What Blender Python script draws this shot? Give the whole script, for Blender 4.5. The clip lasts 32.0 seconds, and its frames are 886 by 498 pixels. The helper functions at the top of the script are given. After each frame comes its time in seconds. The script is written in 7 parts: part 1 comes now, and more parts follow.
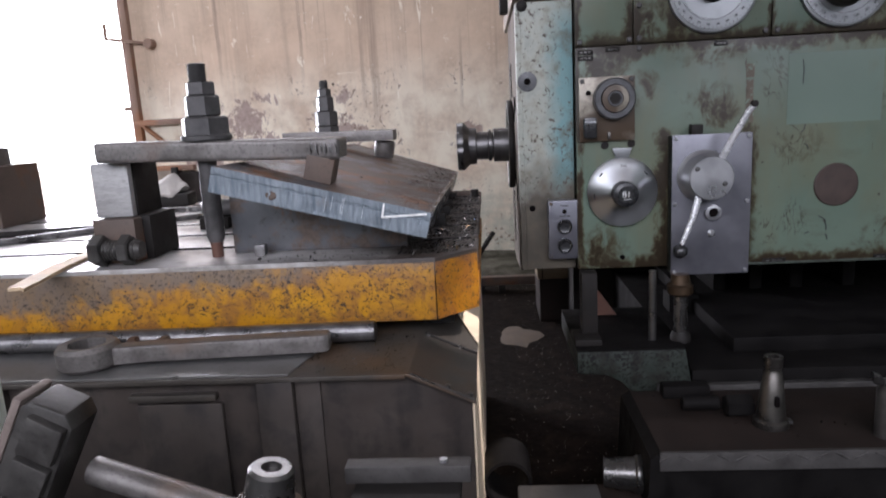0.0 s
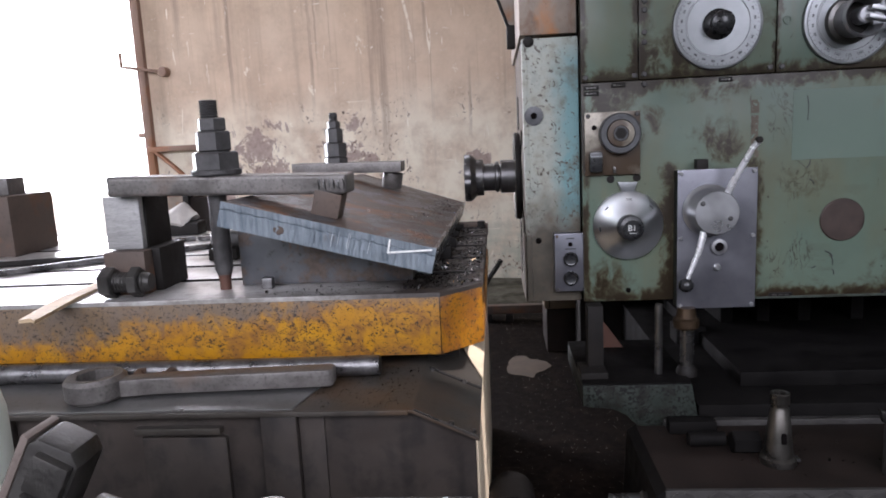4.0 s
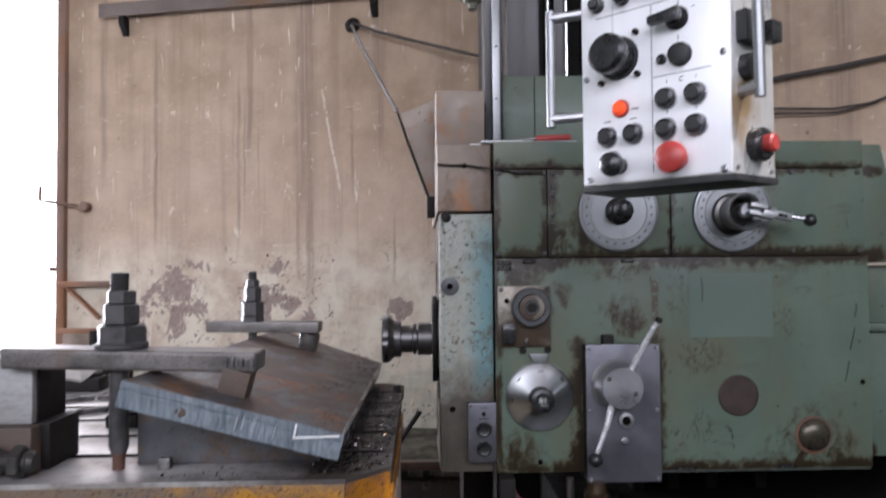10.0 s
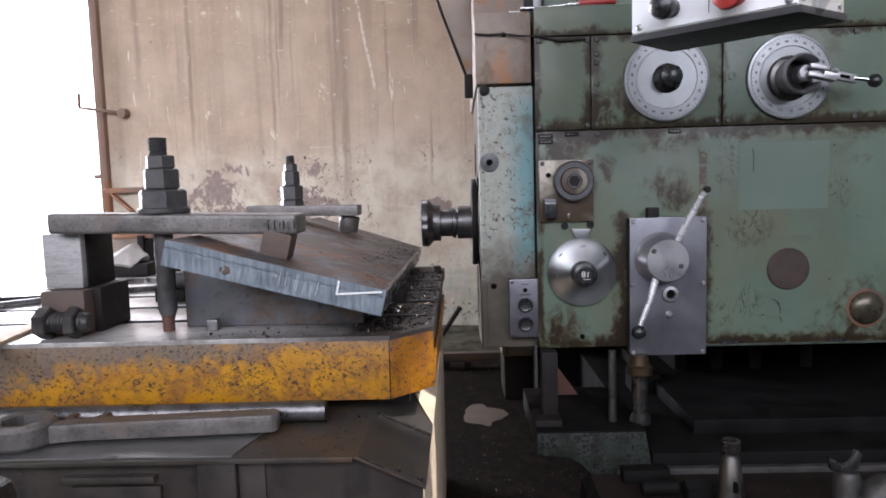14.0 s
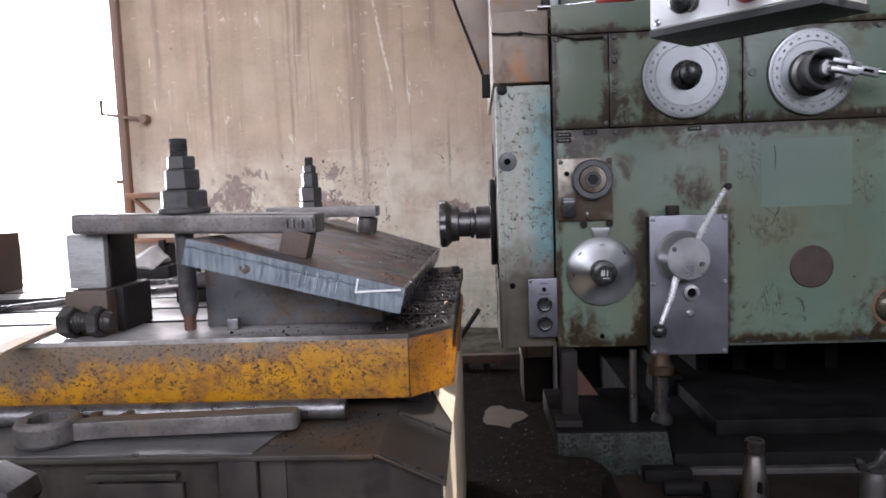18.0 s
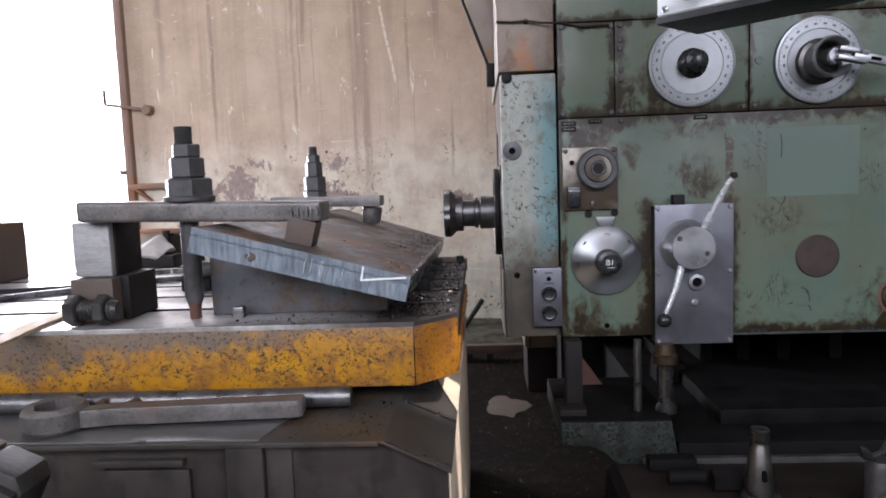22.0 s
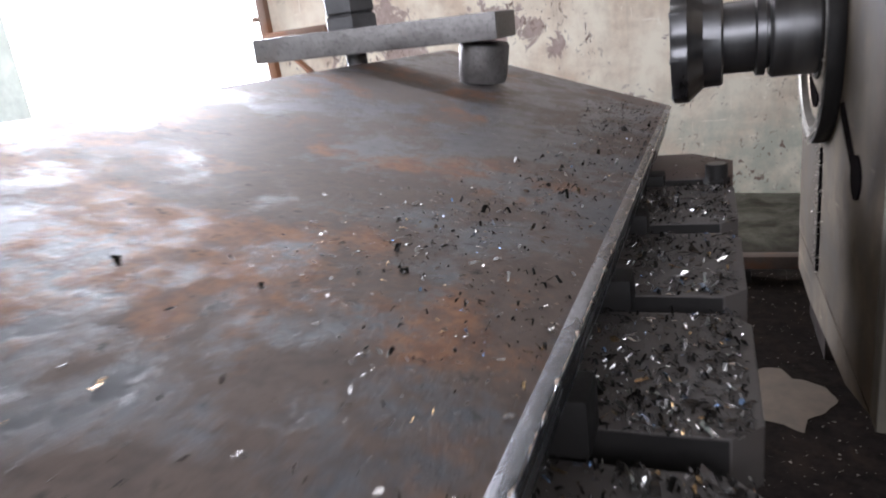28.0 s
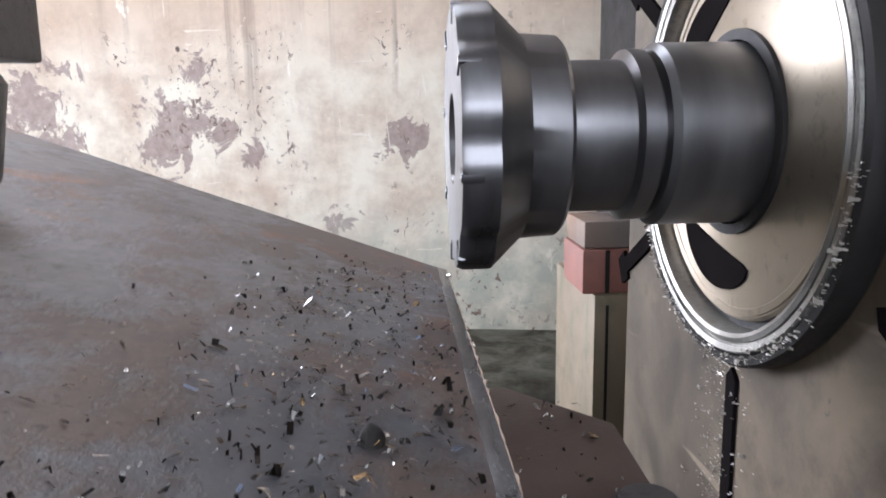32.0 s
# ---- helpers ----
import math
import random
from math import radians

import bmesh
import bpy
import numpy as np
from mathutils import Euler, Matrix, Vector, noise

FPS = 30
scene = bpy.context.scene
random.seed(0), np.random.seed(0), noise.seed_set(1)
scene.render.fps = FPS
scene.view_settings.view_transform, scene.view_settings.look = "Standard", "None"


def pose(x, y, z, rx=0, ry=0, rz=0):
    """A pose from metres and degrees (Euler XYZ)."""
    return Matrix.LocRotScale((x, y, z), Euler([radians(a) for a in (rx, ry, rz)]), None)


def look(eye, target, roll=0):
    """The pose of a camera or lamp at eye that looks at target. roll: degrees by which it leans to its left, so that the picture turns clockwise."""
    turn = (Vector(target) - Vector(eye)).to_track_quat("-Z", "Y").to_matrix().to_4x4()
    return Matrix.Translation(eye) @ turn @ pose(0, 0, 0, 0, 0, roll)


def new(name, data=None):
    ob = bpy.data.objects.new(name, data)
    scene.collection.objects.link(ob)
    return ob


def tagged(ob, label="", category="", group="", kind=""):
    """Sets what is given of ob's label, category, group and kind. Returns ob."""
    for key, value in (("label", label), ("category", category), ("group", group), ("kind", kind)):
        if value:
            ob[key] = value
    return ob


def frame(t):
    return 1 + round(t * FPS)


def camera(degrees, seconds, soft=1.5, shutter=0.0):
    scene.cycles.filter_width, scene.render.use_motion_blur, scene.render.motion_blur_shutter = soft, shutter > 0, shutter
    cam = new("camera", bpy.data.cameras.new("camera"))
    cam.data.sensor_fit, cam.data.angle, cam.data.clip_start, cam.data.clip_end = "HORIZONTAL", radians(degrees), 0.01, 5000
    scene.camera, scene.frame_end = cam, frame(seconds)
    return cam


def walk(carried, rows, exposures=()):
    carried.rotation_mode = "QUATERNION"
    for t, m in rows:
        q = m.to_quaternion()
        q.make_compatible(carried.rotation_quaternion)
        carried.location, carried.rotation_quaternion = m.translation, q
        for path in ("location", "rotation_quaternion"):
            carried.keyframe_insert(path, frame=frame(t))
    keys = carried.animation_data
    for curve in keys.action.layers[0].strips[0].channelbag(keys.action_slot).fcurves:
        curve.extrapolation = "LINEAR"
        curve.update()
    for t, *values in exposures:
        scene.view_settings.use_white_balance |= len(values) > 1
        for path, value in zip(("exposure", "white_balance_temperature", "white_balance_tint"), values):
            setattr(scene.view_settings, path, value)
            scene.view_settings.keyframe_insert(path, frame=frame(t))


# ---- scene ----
cam = camera(65.6, 32.0, 1.8, 0.5)
PATH = [
    (0, (0.083, 0.087, 0.671), (-0.056, 2.043, 0.276), -3.1),
    (0.5, (0.084, 0.08, 0.685), (-0.046, 2.049, 0.357), -2.9),
    (1, (0.085, 0.083, 0.692), (-0.043, 2.05, 0.351), -2.0),
    (2, (0.087, 0.08, 0.693), (-0.054, 2.045, 0.347), -2.5),
    (3, (0.088, 0.082, 0.685), (-0.06, 2.045, 0.327), -2.2),
    (3.5, (0.09, 0.081, 0.687), (-0.069, 2.046, 0.352), -2.7),
    (5.5, (0.088, 0.082, 0.689), (-0.083, 2.05, 0.375), -2.6),
    (6, (0.089, 0.081, 0.688), (-0.076, 2.052, 0.386), -2.2),
    (7, (0.095, 0.083, 0.689), (0.027, 2.067, 0.444), -1.3),
    (7.5, (0.1, 0.087, 0.695), (0.09, 2.074, 0.473), -1.0),
    (8, (0.113, 0.082, 0.74), (0.188, 2.08, 0.689), -0.2),
    (8.5, (0.119, 0.069, 0.78), (0.304, 2.048, 1.006), 0.5),
    (9, (0.12, 0.067, 0.785), (0.307, 2.042, 1.046), 0.8),
    (9.5, (0.12, 0.072, 0.779), (0.279, 2.054, 0.987), 0.4),
    (10, (0.112, 0.066, 0.762), (0.175, 2.064, 0.82), -0.5),
    (10.5, (0.105, 0.071, 0.738), (0.124, 2.069, 0.656), -0.2),
    (11, (0.107, 0.077, 0.722), (0.118, 2.069, 0.55), -0.5),
    (11.5, (0.104, 0.08, 0.711), (0.091, 2.07, 0.52), -0.8),
    (12, (0.107, 0.082, 0.696), (0.069, 2.071, 0.493), -1.5),
    (13, (0.107, 0.088, 0.686), (0.055, 2.076, 0.476), -1.8),
    (14, (0.107, 0.089, 0.678), (0.056, 2.08, 0.489), -1.6),
    (14.5, (0.107, 0.089, 0.673), (0.038, 2.081, 0.501), -1.6),
    (16.5, (0.108, 0.091, 0.669), (0.031, 2.081, 0.482), -1.6),
    (17, (0.105, 0.09, 0.67), (0.008, 2.08, 0.496), -1.8),
    (18, (0.106, 0.089, 0.669), (0.003, 2.078, 0.493), -2.1),
    (19, (0.104, 0.09, 0.669), (0.001, 2.08, 0.496), -2.0),
    (20, (0.103, 0.09, 0.666), (-0.005, 2.078, 0.479), -1.7),
    (21, (0.104, 0.09, 0.665), (-0.006, 2.077, 0.467), -2.1),
    (22, (0.102, 0.09, 0.664), (-0.01, 2.076, 0.464), -2.1),
    (23, (0.102, 0.091, 0.664), (-0.011, 2.077, 0.46), -2.2),
    (24, (0.103, 0.09, 0.664), (-0.01, 2.076, 0.456), -2.3),
    (24.5, (0.102, 0.091, 0.665), (-0.015, 2.077, 0.455), -2.5),
    (25, (0.107, 0.113, 0.662), (-0.001, 2.092, 0.392), -3.3),
    (25.5, (0.097, 0.236, 0.627), (-0.022, 2.175, 0.15), -3.7),
    (26, (0.094, 0.412, 0.632), (-0.139, 2.349, 0.19), -7.9),
    (26.5, (0.109, 0.644, 0.646), (-0.448, 2.54, 0.341), -6.1),
    (28.5, (0.029, 1.221, 0.603), (-0.706, 2.958, -0.061), -7.9),
    (29, (0.028, 1.3, 0.587), (-0.615, 3.085, -0.044), -4.2),
    (29.5, (0.028, 1.392, 0.586), (-0.435, 3.265, 0.055), -3.3),
    (30, (0.021, 1.455, 0.589), (-0.306, 3.372, 0.12), -3.6),
    (30.5, (0.011, 1.519, 0.596), (-0.171, 3.471, 0.203), -3.0),
    (31, (0.0, 1.567, 0.594), (-0.035, 3.527, 0.198), -2.9),
    (31.5, (-0.011, 1.596, 0.591), (0.059, 3.559, 0.218), -2.3),
    (32, (-0.017, 1.605, 0.58), (0.085, 3.57, 0.225), -1.1),
]
EXPOSURES = [(0, 0.03, 6060, 18), (1, 0.07, 6060, 18), (6, 0.08, 6050, 18), (7.5, 0.09, 6020, 18), (8, 0.12, 5980, 18), (8.5, -0.13, 5940, 18), (9.5, -0.17, 5980, 18), (11, -0.18, 6160, 18), (12.5, 0.08, 6100, 18), (24.5, 0.04, 6040, 18), (26, 0.50, 6050, 18), (26.5, 0.52, 6030, 17), (28.5, 0.32, 5950, 14), (29, 0.32, 5950, 14), (29.5, 0.66, 5950, 14), (30, 0.97, 6000, 14), (31, 0.88, 5780, 13), (32, 0.88, 5730, 13)]
walk(cam, [(t, look(eye, target, roll)) for t, eye, target, roll in PATH], EXPOSURES)

# ---------------------------------------------------------------- light
world = bpy.data.worlds.new("world")
scene.world = world
world.use_nodes = True
wn = world.node_tree.nodes
sky = wn.new("ShaderNodeTexSky")
sky.sky_type = "NISHITA"
sky.sun_disc = False
sky.sun_elevation, sky.sun_rotation = radians(52), radians(118)
sky.air_density, sky.dust_density = 1.0, 3.0
world.node_tree.links.new(sky.outputs[0], wn["Background"].inputs[0])
wn["Background"].inputs[1].default_value = 0.12


def area(name, m, sx, sy, power, colour):
    d = bpy.data.lights.new(name, "AREA")
    d.shape, d.size, d.size_y, d.energy, d.color = "RECTANGLE", sx, sy, power, colour
    o = new(name, d)
    o.matrix_world = m
    return o


SUN_WAY = Vector((0.50, -0.30, 0.81)).normalized()
sun_data = bpy.data.lights.new("sun", "SUN")
sun_data.energy, sun_data.angle, sun_data.color = 5.0, radians(0.5), (1.0, 0.93, 0.84)
sun = new("sun", sun_data)
sun.matrix_world = look(SUN_WAY * 30, (0, 0, 0))
area("sky_light_gate", look((-3.9, 4.75, 1.35), (0.2, 1.6, 0.7)), 2.4, 2.6, 420, (0.97, 0.97, 1.0))
# Fill light added behind the viewer; no source is seen there.
area("sky_light_windows_behind", look((-0.4, -2.95, 2.6), (-0.2, 3.0, 1.2)), 7.2, 1.9, 320, (0.96, 0.96, 0.98))
area("sky_light_clerestory", look((-0.7, 4.1, 2.95), (-0.4, 2.4, 0.4)), 1.9, 0.4, 30, (0.95, 0.97, 1.0))

# ---------------------------------------------------------------- mesh helpers


def root(name, at, label, category, group="", kind=""):
    ob = new(name)
    ob.empty_display_size = 0.05
    ob.matrix_world = Matrix.Translation(at)
    return tagged(ob, label, category, group, kind)


def mesh_of(name, bm, mat, smooth=35):
    me = bpy.data.meshes.new(name)
    bmesh.ops.recalc_face_normals(bm, faces=bm.faces[:])
    bm.to_mesh(me)
    bm.free()
    me.materials.append(mat)
    if smooth:
        me.shade_smooth()
        me.set_sharp_from_angle(angle=radians(smooth))
    return me


def base_of(me):
    xs = [v.co for v in me.vertices]
    lo = [min(c[i] for c in xs) for i in range(3)]
    hi = [max(c[i] for c in xs) for i in range(3)]
    return Vector(((lo[0] + hi[0]) / 2, (lo[1] + hi[1]) / 2, lo[2]))


def part(name, bm, mat, parent, label="", smooth=35):
    """One mesh object, built in world coordinates, under a thing or a part."""
    ob = new(name, mesh_of(name, bm, mat, smooth))
    ob.parent = parent
    top, inv = parent, Matrix()
    while top is not None:
        inv = inv @ Matrix()
        if top.parent is None:
            inv = Matrix.Translation(-top.location)
        top = top.parent
    if parent.parent is None:
        ob.matrix_parent_inverse = inv
    return tagged(ob, label)


def thing(name, bm, mat, label, category, group="", kind="", smooth=35):
    return tagged(new(name, mesh_of(name, bm, mat, smooth)), label, category, group, kind)


def box(x0, x1, y0, y1, z0, z1, bev=0.0, seg=2, bm=None, m=None):
    own = bmesh.new()
    bmesh.ops.create_cube(own, size=1)
    bmesh.ops.transform(own, verts=own.verts[:], matrix=Matrix.Translation(((x0 + x1) / 2, (y0 + y1) / 2, (z0 + z1) / 2)) @ Matrix.Diagonal((abs(x1 - x0), abs(y1 - y0), abs(z1 - z0), 1)))
    if bev:
        bmesh.ops.bevel(own, geom=own.edges[:], offset=bev, segments=seg, affect="EDGES", profile=0.6)
    if m is not None:
        bmesh.ops.transform(own, verts=own.verts[:], matrix=m)
    return join(bm, own)


def join(bm, own):
    if bm is None:
        return own
    me = bpy.data.meshes.new("tmp")
    own.to_mesh(me)
    own.free()
    bm.from_mesh(me)
    bpy.data.meshes.remove(me)
    return bm


AX = {"z": Matrix(), "x": Matrix.Rotation(radians(90), 4, "Y"), "y": Matrix.Rotation(radians(90), 4, "X"), "-y": Matrix.Rotation(radians(90), 4, "X")}


def lathe(profile, at, axis="z", seg=32, bm=None, m=None, hollow=False):
    """A turned solid: profile of (radius, height) along the axis from at; axis y points to the viewer (-y)."""
    own = bmesh.new()
    rings = []
    for r, h in profile:
        if r < 1e-5:
            rings.append([own.verts.new((0, 0, h))])
        else:
            rings.append([own.verts.new((r * math.cos(a * math.tau / seg), r * math.sin(a * math.tau / seg), h)) for a in range(seg)])
    for a, b in zip(rings, rings[1:]):
        for k in range(seg):
            k2 = (k + 1) % seg
            if len(a) == 1 and len(b) == 1:
                continue
            if len(a) == 1:
                own.faces.new((a[0], b[k2], b[k]))
            elif len(b) == 1:
                own.faces.new((a[k], a[k2], b[0]))
            else:
                own.faces.new((a[k], a[k2], b[k2], b[k]))
    if hollow:
        a, b = rings[-1], rings[0]
        for k in range(seg):
            own.faces.new((a[k], a[(k + 1) % seg], b[(k + 1) % seg], b[k]))
    for ring in (rings[0], rings[-1]):
        if len(ring) > 1 and not hollow:
            own.faces.new(ring)
    mm = Matrix.Translation(at) @ AX[axis]
    if m is not None:
        mm = m @ mm
    bmesh.ops.transform(own, verts=own.verts[:], matrix=mm)
    return join(bm, own)


def cyl(at, axis, r, h, seg=24, bev=0.0, bm=None, m=None):
    b = bev
    pr = [(0, 0), (r - b, 0), (r, b), (r, h - b), (r - b, h), (0, h)] if b else [(0, 0), (r, 0), (r, h), (0, h)]
    return lathe(pr, at, axis, seg, bm, m)


def prism(pts, axis, lo, hi, bev=0.0, bm=None, m=None):
    """A polygon swept along an axis. pts: (y, z) for x, (x, z) for y, (x, y) for z."""
    own = bmesh.new()
    put = {"x": lambda a, b, c: (c, a, b), "y": lambda a, b, c: (a, c, b), "z": lambda a, b, c: (a, b, c)}[axis]
    lower = [own.verts.new(put(a, b, lo)) for a, b in pts]
    upper = [own.verts.new(put(a, b, hi)) for a, b in pts]
    own.faces.new(lower)
    own.faces.new(upper)
    for k in range(len(pts)):
        k2 = (k + 1) % len(pts)
        own.faces.new((lower[k], lower[k2], upper[k2], upper[k]))
    bmesh.ops.recalc_face_normals(own, faces=own.faces[:])
    if bev:
        bmesh.ops.bevel(own, geom=own.edges[:], offset=bev, segments=2, affect="EDGES", profile=0.6)
    if m is not None:
        bmesh.ops.transform(own, verts=own.verts[:], matrix=m)
    return join(bm, own)


def tube(points, r, seg=10, bm=None):
    """A round rod or cable along points."""
    own = bmesh.new()
    pts = [Vector(p) for p in points]
    rings = []
    up = Vector((0.13, 0.31, 0.94))
    for k, p in enumerate(pts):
        way = (pts[min(k + 1, len(pts) - 1)] - pts[max(k - 1, 0)]).normalized()
        s = way.cross(up).normalized()
        u = s.cross(way).normalized()
        rr = r[k] if isinstance(r, (list, tuple)) else r
        rings.append([own.verts.new(p + rr * (math.cos(a * math.tau / seg) * s + math.sin(a * math.tau / seg) * u)) for a in range(seg)])
    for a, b in zip(rings, rings[1:]):
        for k in range(seg):
            own.faces.new((a[k], a[(k + 1) % seg], b[(k + 1) % seg], b[k]))
    own.faces.new(rings[0])
    own.faces.new(rings[-1])
    return join(bm, own)


def hexa(at, axis, r, h, turn=0, bm=None, cham=0.12):
    """A hexagon nut or bolt head with chamfered ends; r to the corners."""
    c = r * cham
    return lathe([(0, 0), (r - c, 0), (r, c * 0.7), (r, h - c * 0.7), (r - c, h), (0, h)], at, axis, 6, bm)


def ragged(bm, amount, scale=12.0, seed=0.0):
    for v in bm.verts:
        n = noise.noise_vector(v.co * scale + Vector((seed, seed * 0.7, 3.1)))
        v.co += n * amount
    return bm


# ---------------------------------------------------------------- materials
def nodes_of(name):
    m = bpy.data.materials.new(name)
    m.use_nodes = True
    t = m.node_tree
    return m, t, t.nodes, t.links, t.nodes["Principled BSDF"]


class Net:
    """Short forms for building node trees."""

    def __init__(self, name):
        self.m, self.t, self.n, self.l, self.p = nodes_of(name)
        co = self.n.new("ShaderNodeTexCoord")
        self.co = co.outputs["Object"]

    def put(self, sock, value):
        if isinstance(value, (int, float)):
            sock.default_value = value
        elif isinstance(value, (tuple, list)):
            sock.default_value = (*value, 1.0) if len(value) == 3 and len(sock.default_value) == 4 else value
        else:
            self.l.new(value, sock)

    def map(self, scale=(1, 1, 1), rot=(0, 0, 0), loc=(0, 0, 0)):
        n = self.n.new("ShaderNodeMapping")
        n.inputs["Scale"].default_value, n.inputs["Rotation"].default_value, n.inputs["Location"].default_value = scale, rot, loc
        self.l.new(self.co, n.inputs["Vector"])
        return n.outputs[0]

    def noise(self, scale, detail=4, rough=0.55, vec=None, dist=0.0):
        n = self.n.new("ShaderNodeTexNoise")
        n.inputs["Scale"].default_value, n.inputs["Detail"].default_value = scale, detail
        n.inputs["Roughness"].default_value, n.inputs["Distortion"].default_value = rough, dist
        self.l.new(vec if vec is not None else self.co, n.inputs["Vector"])
        return n.outputs["Fac"]

    def voro(self, scale, vec=None, out="Distance", feature="F1"):
        n = self.n.new("ShaderNodeTexVoronoi")
        n.feature = feature
        n.inputs["Scale"].default_value = scale
        self.l.new(vec if vec is not None else self.co, n.inputs["Vector"])
        return n.outputs[out]

    def ramp(self, fac, lo, hi, a=0.0, b=1.0):
        n = self.n.new("ShaderNodeMapRange")
        self.put(n.inputs["Value"], fac)
        n.inputs["From Min"].default_value, n.inputs["From Max"].default_value = lo, hi
        n.inputs["To Min"].default_value, n.inputs["To Max"].default_value = a, b
        return n.outputs[0]

    def mix(self, fac, a, b):
        n = self.n.new("ShaderNodeMix")
        n.data_type = "RGBA"
        self.put(n.inputs[0], fac)
        self.put(n.inputs[6], a)
        self.put(n.inputs[7], b)
        return n.outputs[2]

    def math(self, op, a, b=0.0):
        n = self.n.new("ShaderNodeMath")
        n.operation = op
        self.put(n.inputs[0], a)
        self.put(n.inputs[1], b)
        return n.outputs[0]

    def xyz(self):
        n = self.n.new("ShaderNodeSeparateXYZ")
        self.l.new(self.co, n.inputs[0])
        return n.outputs

    def bump(self, height, strength, dist=0.002):
        n = self.n.new("ShaderNodeBump")
        n.inputs["Strength"].default_value, n.inputs["Distance"].default_value = strength, dist
        self.put(n.inputs["Height"], height)
        self.l.new(n.outputs[0], self.p.inputs["Normal"])

    def done(self, colour, rough, metal=0.0, spec=0.5):
        self.put(self.p.inputs["Base Color"], colour)
        self.put(self.p.inputs["Roughness"], rough)
        self.put(self.p.inputs["Metallic"], metal)
        self.put(self.p.inputs["Specular IOR Level"], spec)
        return self.m


def steel(name, a, b, rough=0.35, metal=0.9, scale=14, rust=None, rust_at=0.62, bump=0.15, stretch=(1, 1, 1), dirt=0.55):
    """Bare or blackened metal with stains, scratches and, where told, rust."""
    k = Net(name)
    v = k.map(stretch)
    n1, n2, n3 = k.noise(scale, 6, 0.62, v), k.noise(scale * 9, 7, 0.7, v), k.noise(scale * 0.35, 3, 0.5)
    c = k.mix(k.ramp(n1, 0.3, 0.7), a, b)
    c = k.mix(k.ramp(n2, dirt, dirt + 0.22, 0, 0.7), c, tuple(x * 0.42 for x in a))
    mt = metal
    if rust:
        f = k.ramp(k.math("ADD", n3, k.math("MULTIPLY", n1, 0.35)), rust_at + 0.12, rust_at + 0.24)
        c = k.mix(f, c, rust)
        mt = k.ramp(f, 0, 1, metal, 0.1)
    k.bump(k.math("ADD", n1, k.math("MULTIPLY", n2, 0.6)), bump)
    return k.done(c, k.ramp(n1, 0.3, 0.75, rough * 0.75, min(1, rough * 1.45)), mt)


def paint(name, a, b, grime, chip, rough=0.45, scale=5.0, chips=0.70, grime_at=0.55, bump=0.25, chip_rough=0.5):
    """Old machine paint: two shades, oily grime and chipped spots."""
    k = Net(name)
    n1, n2, n3 = k.noise(scale, 5, 0.55), k.noise(scale * 11, 5, 0.65), k.noise(scale * 3.1, 6, 0.62, dist=0.4)
    runs = k.noise(1.0, 4, 0.55, k.map((26, 26, 2.2)))
    c = k.mix(k.ramp(n1, 0.35, 0.65), a, b)
    g = k.math("ADD", k.math("MULTIPLY", n3, 0.6), k.math("MULTIPLY", runs, 0.45))
    c = k.mix(k.ramp(g, grime_at, grime_at + 0.14, 0, 0.85), c, grime)
    sp = k.math("ADD", k.math("MULTIPLY", n2, 0.72), k.math("MULTIPLY", n1, 0.36))
    f = k.ramp(sp, chips, chips + 0.02)
    c = k.mix(f, c, chip)
    k.bump(k.math("SUBTRACT", k.math("MULTIPLY", n2, 0.25), f), bump, 0.001)
    return k.done(c, k.ramp(n3, 0.3, 0.7, rough * 0.8, rough * 1.3))


def plain(name, colour, rough=0.5, metal=0.0, var=0.18, scale=30, bump=0.08):
    k = Net(name)
    n = k.noise(scale, 4, 0.6)
    c = k.mix(k.ramp(n, 0.3, 0.7), tuple(x * (1 - var) for x in colour), tuple(min(1, x * (1 + var)) for x in colour))
    k.bump(n, bump)
    return k.done(c, k.ramp(n, 0.3, 0.7, rough * 0.85, min(1, rough * 1.15)), metal)


def lamp_glass(name, colour, power):
    k = Net(name)
    k.put(k.p.inputs["Emission Color"], colour)
    k.p.inputs["Emission Strength"].default_value = power
    return k.done(colour, 0.25)


